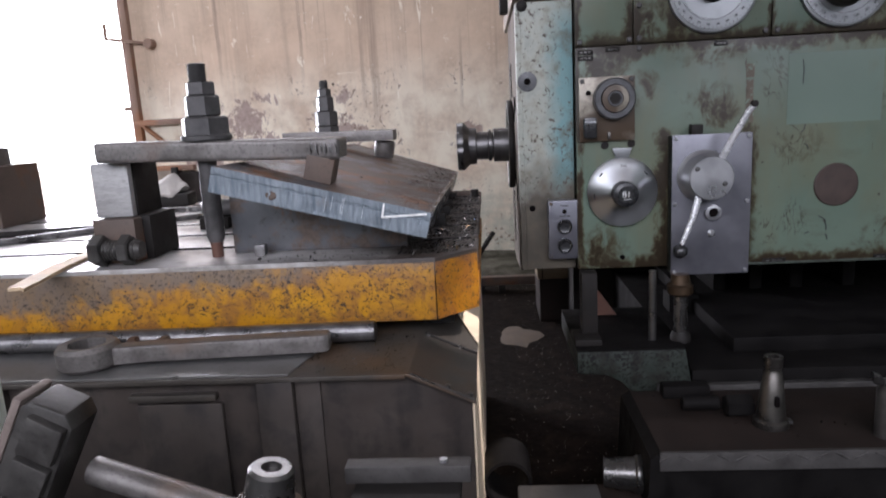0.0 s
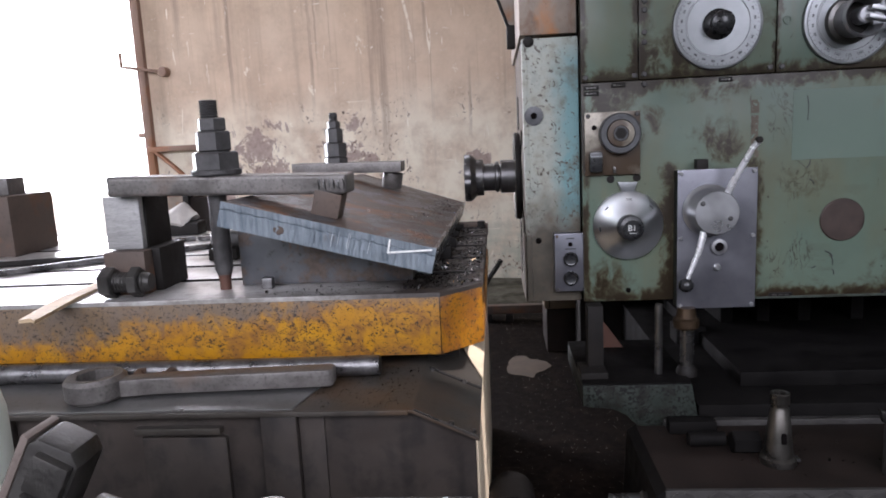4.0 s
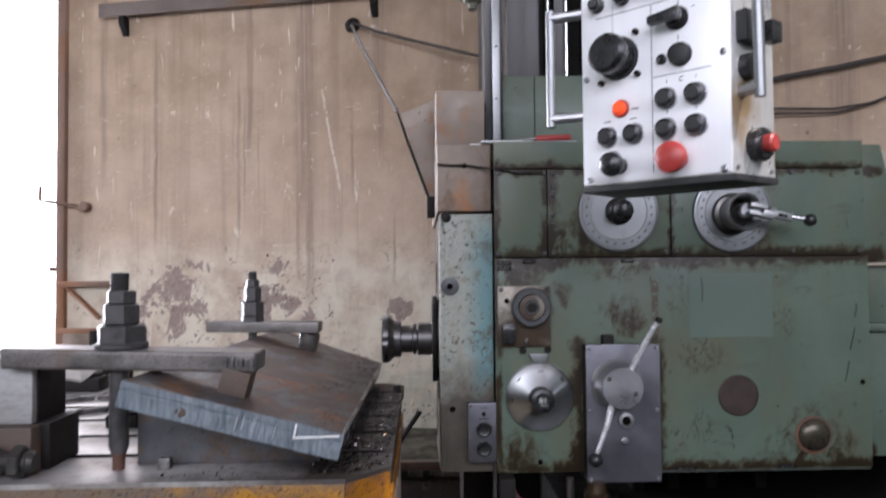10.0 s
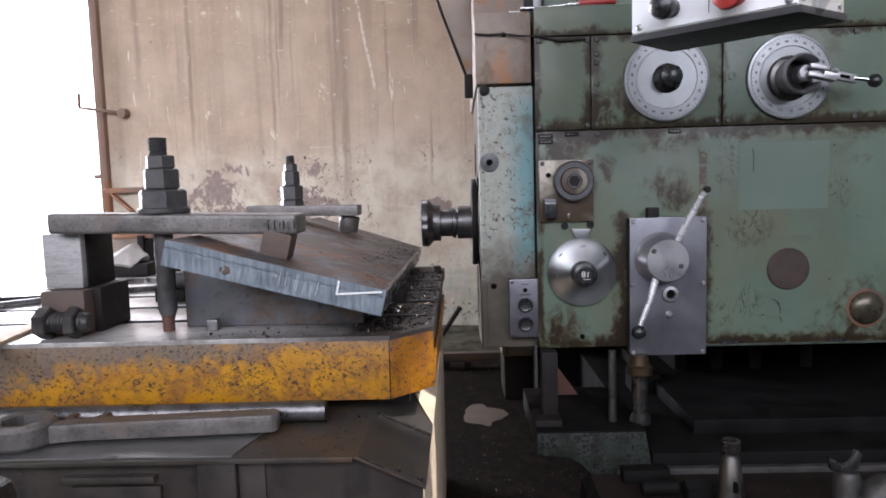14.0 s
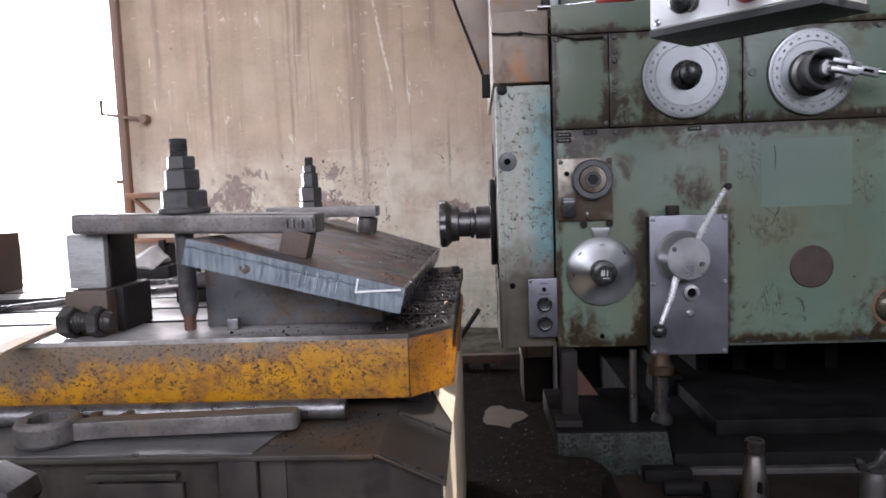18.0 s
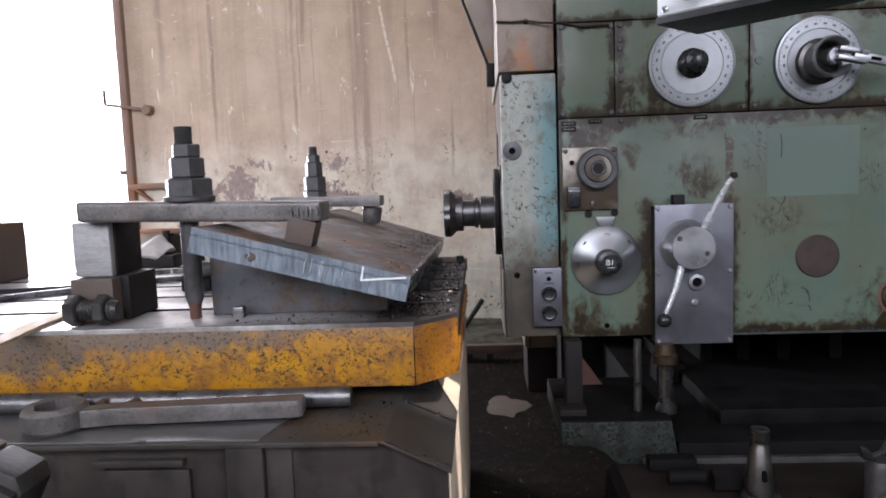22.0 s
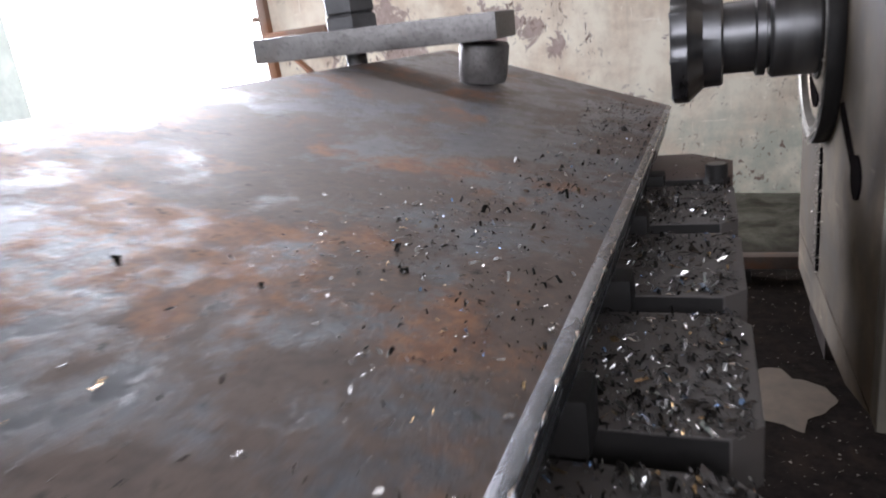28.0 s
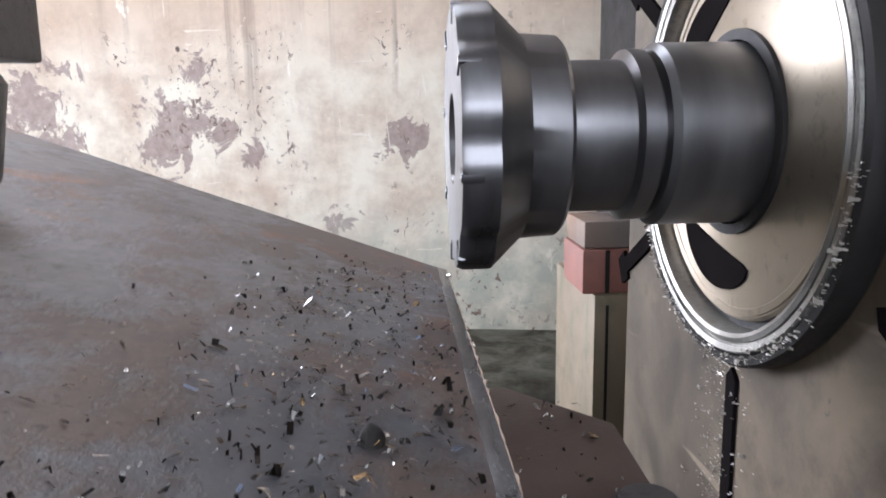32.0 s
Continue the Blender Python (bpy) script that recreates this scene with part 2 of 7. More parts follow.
def plaster_mat():
    """Old stained lime plaster: long water runs, pale scuffs, pocks and bare purple patches low down."""
    k = Net("old_plaster")
    big, mid, fine = k.noise(0.9, 4, 0.55), k.noise(4.5, 6, 0.6), k.noise(38, 5, 0.62)
    o = k.xyz()
    z = o[2]
    wob = k.noise(1.0, 4, 0.6, k.map((1.2, 1.2, 5.0)))
    u = k.math("ADD", o[0], k.math("MULTIPLY", k.math("SUBTRACT", wob, 0.5), 0.030))
    runs = k.noise(1.0, 5, 0.6, k.map((7.0, 7.0, 0.25)))
    runs2 = k.noise(1.0, 4, 0.6, k.map((34, 34, 0.7), loc=(3, 0, 1)))
    c = k.mix(k.ramp(mid, 0.3, 0.7), (0.55, 0.395, 0.285), (0.67, 0.505, 0.375))
    c = k.mix(k.ramp(big, 0.40, 0.66, 0, 0.55), c, (0.74, 0.61, 0.48))
    c = k.mix(k.ramp(runs, 0.54, 0.70, 0, 0.55), c, (0.36, 0.265, 0.20))
    c = k.mix(k.ramp(runs2, 0.60, 0.74, 0, 0.45), c, (0.30, 0.22, 0.165))
    c = k.mix(k.math("MULTIPLY", k.ramp(z, 1.02, 0.72), k.ramp(mid, 0.36, 0.58, 0.25, 0.9)), c, (0.84, 0.76, 0.62))
    c = k.mix(k.math("MULTIPLY", k.ramp(fine, 0.35, 0.65, 0, 0.35), k.ramp(mid, 0.6, 0.4)), c, (0.40, 0.31, 0.24))
    c = k.mix(k.math("MULTIPLY", k.ramp(z, 1.15, 1.9, 0, 0.75), k.ramp(mid, 0.25, 0.6, 1.0, 0.5)), c, (0.37, 0.265, 0.18))
    wet = 0.0
    for u0, hw, top, bot, amt in ((-1.47, 0.017, 1.9, 0.85, 0.9), (-1.53, 0.035, 1.5, 1.05, 0.4), (-1.80, 0.03, 2.4, 1.2, 0.6), (-0.957, 0.012, 1.70, 0.80, 0.85), (-0.990, 0.007, 1.55, 1.25, 0.5), (-0.920, 0.008, 1.60, 0.98, 0.55), (-0.888, 0.024, 2.5, 1.34, 0.8), (-0.835, 0.007, 1.45, 1.05, 0.5), (-0.555, 0.085, 2.6, 0.95, 0.75), (-0.60, 0.020, 1.3, 0.62, 0.6), (-0.53, 0.030, 1.2, 0.52, 0.75), (-0.28, 0.012, 1.5, 1.1, 0.6), (-0.12, 0.05, 2.5, 1.3, 0.55), (-0.04, 0.012, 0.85, 0.62, 0.8), (0.9, 0.08, 2.6, 1.2, 0.6), (1.62, 0.03, 2.6, 1.2, 0.7), (1.9, 0.06, 2.6, 1.0, 0.7), (2.08, 0.02, 2.6, 1.5, 0.6), (2.35, 0.09, 2.6, 1.3, 0.7), (2.75, 0.04, 2.6, 1.3, 0.6)):
        away = k.math("ABSOLUTE", k.math("SUBTRACT", u, u0))
        f = k.math("MULTIPLY", k.ramp(away, hw, hw * 0.35, 0, amt), k.math("MULTIPLY", k.ramp(z, bot, bot + 0.25), k.ramp(z, top + 0.3, top)))
        wet = k.math("MAXIMUM", wet, f)
    fibre = k.ramp(k.noise(1.0, 6, 0.65, k.map((85, 85, 1.6), loc=(2, 0, 6))), 0.38, 0.58, 0.25, 1.0)
    c = k.mix(k.math("MULTIPLY", k.math("MULTIPLY", wet, fibre), k.ramp(mid, 0.25, 0.5, 0.5, 0.9)), c, (0.275, 0.20, 0.155))
    ragg = k.noise(9, 9, 0.72, k.map((1, 1, 0.8), loc=(1.3, 0, 4.4)), 0.6)
    patch = 0.0
    for pu, pz, pr in ((-1.33, 0.66, 0.13), (-1.27, 0.52, 0.12), (-0.87, 0.54, 0.095), (-0.79, 0.62, 0.075), (-0.65, 0.57, 0.05), (-0.56, 0.485, 0.045), (-0.24, 0.26, 0.05), (-0.72, 0.78, 0.05), (-0.02, 0.53, 0.06), (-1.62, 0.42, 0.14), (1.9, 0.5, 0.2)):
        dx, dz = k.math("SUBTRACT", o[0], pu), k.math("SUBTRACT", z, pz)
        dist = k.math("SQRT", k.math("ADD", k.math("MULTIPLY", dx, dx), k.math("MULTIPLY", dz, dz)))
        near = k.math("SUBTRACT", 1.0, k.math("DIVIDE", dist, pr * 1.9))
        patch = k.math("MAXIMUM", patch, k.ramp(k.math("ADD", near, k.math("MULTIPLY", ragg, 4.2)), 2.58, 2.68))
    c = k.mix(k.math("MULTIPLY", patch, 0.85), c, k.mix(k.ramp(fine, 0.35, 0.65), (0.25, 0.175, 0.16), (0.40, 0.30, 0.27)))
    green = k.math("MULTIPLY", k.ramp(z, 0.36, 0.12), k.ramp(k.noise(7, 6, 0.65), 0.40, 0.60, 0.2, 0.9))
    c = k.mix(green, c, (0.44, 0.44, 0.36))
    pock = k.math("MULTIPLY", k.ramp(k.noise(46, 3, 0.6, k.map((1, 1, 0.7), loc=(2, 0, 1)), 0.8), 0.60, 0.63), k.math("MULTIPLY", k.ramp(z, 0.98, 0.85), k.ramp(k.noise(2.6, 4, 0.6, k.map((1, 1, 1), loc=(0.35, 0, 2.2))), 0.50, 0.58)))
    c = k.mix(pock, c, (0.22, 0.155, 0.125))
    spots = k.ramp(k.voro(6.0, k.map((1, 1, 0.8), loc=(0.2, 0, 0.6))), 0.060, 0.045)
    c = k.mix(k.math("MULTIPLY", spots, k.ramp(fine, 0.45, 0.6)), c, (0.12, 0.09, 0.075))
    pale = k.ramp(k.math("ADD", k.noise(10, 7, 0.75, k.map((1, 1, 0.55), loc=(5, 0, 2))), k.math("MULTIPLY", fine, 0.25)), 0.745, 0.78)
    c = k.mix(k.math("MULTIPLY", pale, 0.75), c, (0.86, 0.78, 0.66))
    scr = k.noise(1.0, 3, 0.5, k.map((40, 40, 4.0), rot=(0, 0.14, 0), loc=(7, 0, 3)), 0.9)
    c = k.mix(k.math("MULTIPLY", k.ramp(scr, 0.695, 0.715), k.ramp(big, 0.42, 0.5, 0.1, 0.9)), c, (0.84, 0.76, 0.65))
    scuff = k.math("MULTIPLY", k.ramp(k.noise(30, 7, 0.78, k.map((0.5, 1, 1.6), loc=(4, 0, 9)), 0.5), 0.60, 0.64), k.math("MULTIPLY", k.ramp(z, 1.45, 1.62), k.math("MULTIPLY", k.ramp(z, 2.0, 1.8), k.ramp(k.noise(3.0, 3, 0.5, k.map((1, 1, 2.5), loc=(8, 0, 3))), 0.48, 0.58))))
    c = k.mix(k.math("MULTIPLY", scuff, 0.8), c, (0.82, 0.73, 0.58))
    scr2 = k.noise(1.0, 3, 0.5, k.map((9, 9, 60), loc=(1, 0, 3)), 0.6)
    c = k.mix(k.math("MULTIPLY", k.ramp(scr2, 0.70, 0.72), 0.6), c, (0.84, 0.76, 0.65))
    line = k.math("ABSOLUTE", k.math("SUBTRACT", u, k.math("ADD", -0.35, k.math("MULTIPLY", k.math("SUBTRACT", z, 1.2), -0.18))))
    gouge = k.math("MULTIPLY", k.ramp(line, 0.010, 0.005, 0, 0.75), k.math("MULTIPLY", k.ramp(z, 1.2, 1.24), k.ramp(fine, 0.40, 0.5)))
    c = k.mix(k.math("MULTIPLY", gouge, k.ramp(z, 1.80, 1.75)), c, (0.84, 0.76, 0.65))
    k.bump(k.math("ADD", k.math("ADD", mid, k.math("MULTIPLY", fine, 0.5)), k.math("MULTIPLY", patch, -0.5)), 0.55, 0.006)
    return k.done(c, 0.9, 0.0, 0.25)


MAT_PLASTER = plaster_mat()
def headstock_green():
    """Sage green machine paint, oil-browned along its seams and knobs, with runs and chips."""
    k = Net("oil_stained_green_paint")
    n1, n2, n3, n4 = k.noise(3.5, 5, 0.55), k.noise(52, 5, 0.65), k.noise(13, 6, 0.68, dist=0.7), k.noise(5.5, 5, 0.6, k.map((1, 1, 0.55), loc=(4, 0, 2)))
    runs = k.noise(1.0, 5, 0.6, k.map((30, 30, 1.8)))
    c = k.mix(k.ramp(n1, 0.35, 0.65), (0.080, 0.112, 0.086), (0.118, 0.156, 0.120))
    c = k.mix(k.ramp(n4, 0.44, 0.68, 0, 0.6), c, (0.110, 0.104, 0.060))
    c = k.mix(k.ramp(runs, 0.56, 0.74, 0, 0.45), c, (0.120, 0.115, 0.070))
    o = k.xyz()
    warp = k.math("MULTIPLY", k.math("SUBTRACT", n3, 0.5), 0.09)
    seam = 0.0
    for axis, at, reach, lo, hi in ((2, 0.785, 0.034, 0.25, 1.2), (0, 0.400, 0.030, 0.74, 1.0), (2, 0.985, 0.020, 0.25, 1.2), (0, 0.676, 0.012, 0.78, 1.0), (2, 0.312, 0.034, 0.2, 1.2), (0, 0.462, 0.030, 0.2, 0.60), (0, 0.638, 0.030, 0.2, 0.60), (0, 0.281, 0.014, 0.3, 1.0)):
        away = k.math("ABSOLUTE", k.math("ADD", k.math("SUBTRACT", o[axis], at), k.math("MULTIPLY", warp, 0.5)))
        other = o[2 if axis == 0 else 0]
        f = k.math("MULTIPLY", k.ramp(away, reach, 0.0), k.math("MULTIPLY", k.ramp(other, lo, lo + 0.02), k.ramp(other, hi + 0.02, hi)))
        seam = k.math("MAXIMUM", seam, f)
    for bx, bz, br, amt in ((0.475, 0.83, 0.10, 0.8), (0.56, 0.795, 0.10, 0.7), (0.56, 0.645, 0.085, 0.75), (0.345, 0.76, 0.08, 0.7), (0.425, 0.70, 0.06, 0.6), (0.86, 0.80, 0.10, 0.5), (0.75, 0.55, 0.10, 0.35), (1.0, 0.34, 0.16, 0.6), (0.33, 0.34, 0.10, 0.5)):
        dx, dz = k.math("ADD", k.math("SUBTRACT", o[0], bx), warp), k.math("ADD", k.math("SUBTRACT", o[2], bz), warp)
        f = k.ramp(k.math("SQRT", k.math("ADD", k.math("MULTIPLY", dx, dx), k.math("MULTIPLY", dz, dz))), br, br * 0.15, 0, amt)
        seam = k.math("MAXIMUM", seam, f)
    g = k.math("MULTIPLY", seam, k.math("ADD", k.ramp(n3, 0.28, 0.68, 0.15, 1.0), k.ramp(runs, 0.4, 0.7, 0, 0.35)))
    fine = k.noise(34, 8, 0.72, k.map((1, 1, 0.7), loc=(2, 0, 5)), 0.6)
    g = k.math("ADD", g, k.math("MULTIPLY", k.math("SUBTRACT", fine, 0.5), k.ramp(g, 0.05, 0.30, 0, 1.6)))
    c = k.mix(k.ramp(g, 0.16, 0.42, 0, 0.85), c, (0.046, 0.035, 0.016))
    c = k.mix(k.ramp(g, 0.38, 0.56, 0, 0.92), c, (0.020, 0.013, 0.007))
    curl = k.ramp(k.math("ABSOLUTE", k.math("SUBTRACT", k.noise(24, 5, 0.6, k.map((1.3, 1, 0.7), loc=(1, 0, 4)), 1.4), 0.5)), 0.022, 0.012)
    flaked = 0.0
    for bx, bz, br in ((0.700, 0.690, 0.045), (0.728, 0.575, 0.040), (0.736, 0.405, 0.035), (0.682, 0.375, 0.030), (0.925, 0.640, 0.035), (0.700, 0.745, 0.035)):
        dx, dz = k.math("ADD", k.math("SUBTRACT", o[0], bx), warp), k.math("MULTIPLY", k.math("SUBTRACT", o[2], bz), 0.7)
        flaked = k.math("MAXIMUM", flaked, k.ramp(k.math("SQRT", k.math("ADD", k.math("MULTIPLY", dx, dx), k.math("MULTIPLY", dz, dz))), br, br * 0.4))
    c = k.mix(k.math("MULTIPLY", k.math("MULTIPLY", curl, flaked), 0.8), c, (0.030, 0.024, 0.016))
    rub = k.math("MULTIPLY", k.ramp(k.noise(16, 7, 0.72, k.map((0.6, 1, 1.3), loc=(3, 0, 8)), 0.4), 0.55, 0.62), k.ramp(n1, 0.45, 0.6))
    c = k.mix(k.math("MULTIPLY", rub, 0.6), c, (0.062, 0.058, 0.036))
    f = k.ramp(k.math("ADD", k.math("MULTIPLY", n2, 0.72), k.math("MULTIPLY", n1, 0.36)), 0.695, 0.705)
    c = k.mix(f, c, (0.05, 0.042, 0.035))
    scr = k.noise(1.0, 3, 0.5, k.map((60, 60, 14), rot=(0, 0.5, 0), loc=(7, 0, 3)), 1.2)
    c = k.mix(k.ramp(scr, 0.72, 0.73, 0, 0.8), c, (0.045, 0.036, 0.024))
    dots = k.ramp(k.voro(30, k.map((1, 1, 1), loc=(0.4, 0, 0.7))), 0.085, 0.065)
    c = k.mix(k.math("MULTIPLY", dots, k.ramp(n3, 0.50, 0.56)), c, (0.028, 0.022, 0.018))
    k.bump(k.math("SUBTRACT", k.math("MULTIPLY", n2, 0.3), f), 0.3, 0.001)
    return k.done(c, k.ramp(n3, 0.3, 0.7, 0.26, 0.50), 0.0, 0.32)


def cheek_teal():
    """Worn cheek paint: teal left along one side, rubbed pale elsewhere, specks and brown grime low down."""
    k = Net("worn_teal_paint")
    n1, n2, n3 = k.noise(9, 5, 0.6), k.noise(90, 4, 0.6, None, 0.9), k.noise(24, 6, 0.65)
    o = k.xyz()
    xx = k.math("ADD", o[0], k.math("MULTIPLY", k.math("SUBTRACT", n1, 0.5), 0.09))
    c = k.mix(k.ramp(n3, 0.35, 0.65), (0.235, 0.25, 0.22), (0.37, 0.375, 0.32))
    teal = k.math("MULTIPLY", k.ramp(xx, 0.205, 0.245), k.math("MULTIPLY", k.ramp(o[2], 0.44, 0.52), k.ramp(o[2], 0.90, 0.82)))
    c = k.mix(teal, c, k.mix(n3, (0.12, 0.225, 0.235), (0.17, 0.275, 0.275)))
    low = k.ramp(k.math("ADD", o[2], k.math("MULTIPLY", k.math("SUBTRACT", n1, 0.5), 0.25)), 0.56, 0.44)
    c = k.mix(k.math("MULTIPLY", low, 0.92), c, k.mix(n3, (0.024, 0.019, 0.014), (0.078, 0.065, 0.050)))
    c = k.mix(k.ramp(n3, 0.48, 0.66, 0, 0.65), c, (0.095, 0.078, 0.056))
    spot = k.math("ADD", n2, k.math("MULTIPLY", n1, 0.30))
    c = k.mix(k.ramp(spot, 0.745, 0.765), c, (0.075, 0.062, 0.050))
    flakes = k.noise(120, 6, 0.72, k.map((1.3, 1, 0.6), loc=(5, 0, 2)), 0.4)
    c = k.mix(k.ramp(k.math("ADD", flakes, k.math("MULTIPLY", n1, 0.35)), 0.80, 0.82, 0, 0.85), c, (0.060, 0.045, 0.033))
    k.bump(k.math("ADD", n3, n2), 0.3, 0.001)
    return k.done(c, k.ramp(n3, 0.3, 0.7, 0.35, 0.6), 0.0, 0.25)


def table_yellow():
    """Yellow paint on the apron: rubbed grey towards the top, browned blotches, many small curled chips."""
    k = Net("chipped_yellow_paint")
    n1, n2, n3, n4 = k.noise(9, 5, 0.6), k.noise(230, 3, 0.55, k.map((0.8, 1, 1)), 1.2), k.noise(34, 6, 0.66, None, 0.5), k.noise(95, 4, 0.6, k.map((0.6, 1, 1), loc=(2, 1, 5)), 1.0)
    o = k.xyz()
    c = k.mix(k.ramp(n1, 0.35, 0.65), (0.33, 0.142, 0.004), (0.43, 0.205, 0.005))
    c = k.mix(k.ramp(n3, 0.43, 0.60, 0, 0.85), c, (0.19, 0.078, 0.014))
    band = k.math("ADD", k.math("ADD", k.ramp(o[2], 0.375, 0.452), k.ramp(o[0], -0.12, -0.62, 0, 0.75)), k.math("MULTIPLY", k.math("SUBTRACT", n1, 0.5), 1.3))
    worn = k.ramp(k.math("ADD", band, k.math("MULTIPLY", k.math("SUBTRACT", n3, 0.5), 0.9)), 0.80, 1.15)
    c = k.mix(k.math("MULTIPLY", worn, 0.85), c, k.mix(n3, (0.070, 0.055, 0.042), (0.145, 0.118, 0.092)))
    orange = k.ramp(o[0], -0.004, 0.004, 0, 0.45)
    c = k.mix(orange, c, (0.27, 0.080, 0.006))
    f = k.math("MAXIMUM", k.ramp(k.math("ADD", n2, k.math("MULTIPLY", n1, 0.22)), 0.695, 0.715), k.ramp(k.math("ADD", n4, k.math("MULTIPLY", n3, 0.25)), 0.785, 0.805))
    c = k.mix(k.math("MULTIPLY", f, 0.9), c, (0.022, 0.014, 0.011))
    k.bump(k.math("SUBTRACT", k.math("MULTIPLY", n3, 0.3), f), 0.6, 0.001)
    return k.done(c, k.ramp(n3, 0.3, 0.7, 0.36, 0.6))


def table_top():
    """Ground cast iron, rubbed bright in the middle, brown-black oil and swarf dirt at the end by the spindle."""
    k = Net("ground_cast_iron_top")
    n1, n2, n3 = k.noise(9, 5, 0.6), k.noise(80, 4, 0.6), k.noise(26, 6, 0.66)
    o = k.xyz()
    c = k.mix(k.ramp(n1, 0.3, 0.7), (0.42, 0.405, 0.39), (0.54, 0.52, 0.50))
    c = k.mix(k.ramp(n2, 0.62, 0.74, 0, 0.7), c, (0.09, 0.075, 0.06))
    c = k.mix(k.ramp(n3, 0.48, 0.66, 0, 0.55), c, (0.11, 0.088, 0.070))
    c = k.mix(k.math("MULTIPLY", k.ramp(o[1], 1.125, 1.075, 0, 0.75), k.ramp(n1, 0.3, 0.6)), c, (0.075, 0.062, 0.050))
    end = k.ramp(k.math("ADD", o[0], k.math("MULTIPLY", k.math("SUBTRACT", n1, 0.5), 0.22)), -0.20, -0.06)
    c = k.mix(k.math("MULTIPLY", end, 0.96), c, k.mix(n3, (0.015, 0.012, 0.010), (0.046, 0.032, 0.025)))
    c = k.mix(k.math("MULTIPLY", end, k.ramp(o[1], 1.786, 1.800, 0, 0.85)), c, k.mix(n3, (0.036, 0.022, 0.017), (0.105, 0.066, 0.050)))
    k.bump(k.math("ADD", n1, n2), 0.25)
    m = k.done(c, k.math("ADD", k.ramp(n1, 0.3, 0.75, 0.30, 0.46), k.math("MULTIPLY", end, 0.2)), 0.0)
    k.put(k.p.inputs["Metallic"], k.ramp(end, 0, 1, 0.5, 0.05))
    return m


def tan_face():
    """Bare side face filmed with oil and grey-tan dust, smudged and scratched."""
    k = Net("tan_swarf_dusted_face")
    n1, n2, n3 = k.noise(11, 6, 0.62, None, 0.5), k.noise(70, 5, 0.65), k.noise(30, 5, 0.6)
    c = k.mix(k.ramp(n1, 0.35, 0.65), (0.022, 0.0155, 0.010), (0.098, 0.075, 0.050))
    c = k.mix(k.ramp(n3, 0.48, 0.62, 0, 0.65), c, (0.038, 0.027, 0.017))
    c = k.mix(k.ramp(n2, 0.64, 0.68), c, (0.05, 0.04, 0.033))
    ring = k.noise(1.0, 3, 0.5, k.map((50, 6, 50), rot=(0.6, 0, 0)), 0.8)
    c = k.mix(k.ramp(ring, 0.68, 0.71, 0, 0.6), c, (0.17, 0.135, 0.095))
    k.bump(k.math("ADD", n3, k.math("MULTIPLY", n2, 0.6)), 0.35, 0.001)
    return k.done(c, k.ramp(n1, 0.3, 0.7, 0.55, 0.8), 0.05, 0.25)


def rusty_cover():
    """Bare sheet cover: grey-brown oily film with one bright orange rust bloom and run."""
    k = Net("rust_stained_sheet")
    n1, n2, n3 = k.noise(9, 6, 0.62, None, 0.6), k.noise(70, 6, 0.7), k.noise(22, 7, 0.7, k.map((1, 1, 0.6)), 0.5)
    o = k.xyz()
    c = k.mix(k.ramp(n1, 0.32, 0.68), (0.115, 0.088, 0.066), (0.235, 0.185, 0.145))
    c = k.mix(k.ramp(n3, 0.50, 0.62, 0, 0.7), c, (0.130, 0.072, 0.040))
    dx = k.math("ABSOLUTE", k.math("ADD", k.math("SUBTRACT", o[0], 0.212), k.math("MULTIPLY", k.math("SUBTRACT", n1, 0.5), 0.09)))
    run = k.math("MULTIPLY", k.ramp(dx, 0.024, 0.006), k.ramp(k.math("ADD", o[2], k.math("MULTIPLY", n3, 0.04)), 1.000, 0.955))
    c = k.mix(k.math("MULTIPLY", run, k.ramp(n3, 0.34, 0.60, 0.25, 0.95)), c, (0.34, 0.135, 0.038))
    c = k.mix(k.ramp(n2, 0.62, 0.68, 0, 0.8), c, (0.050, 0.036, 0.028))
    k.bump(k.math("ADD", n3, n2), 0.35, 0.001)
    return k.done(c, k.ramp(n1, 0.3, 0.7, 0.42, 0.65), 0.1)


MAT_GREEN = headstock_green()
MAT_COVER = rusty_cover()
MAT_TEAL = cheek_teal()
MAT_YELLOW = table_yellow()
MAT_OLIVE = paint("chipped_green_cast_iron", (0.018, 0.023, 0.019), (0.033, 0.041, 0.034), (0.012, 0.010, 0.008), (0.007, 0.006, 0.006), 0.45, 16, 0.56, 0.50)
MAT_RUSTY = paint("rust_stained_sheet", (0.165, 0.125, 0.095), (0.25, 0.195, 0.15), (0.235, 0.105, 0.040), (0.06, 0.045, 0.036), 0.5, 7, 0.68, 0.55)
MAT_DARK = steel("oily_black_iron", (0.011, 0.010, 0.0095), (0.021, 0.018, 0.016), 0.6, 0.15, 16, None, bump=0.35)
MAT_GREY = steel("grey_machined_steel", (0.30, 0.30, 0.31), (0.40, 0.40, 0.41), 0.34, 0.8, 18, None, bump=0.08, dirt=0.70)
MAT_BLACKOXIDE = steel("black_oxide_steel", (0.038, 0.036, 0.036), (0.092, 0.087, 0.086), 0.48, 0.3, 40, (0.075, 0.050, 0.036), 0.68, 0.4)
MAT_TABLE = table_top()
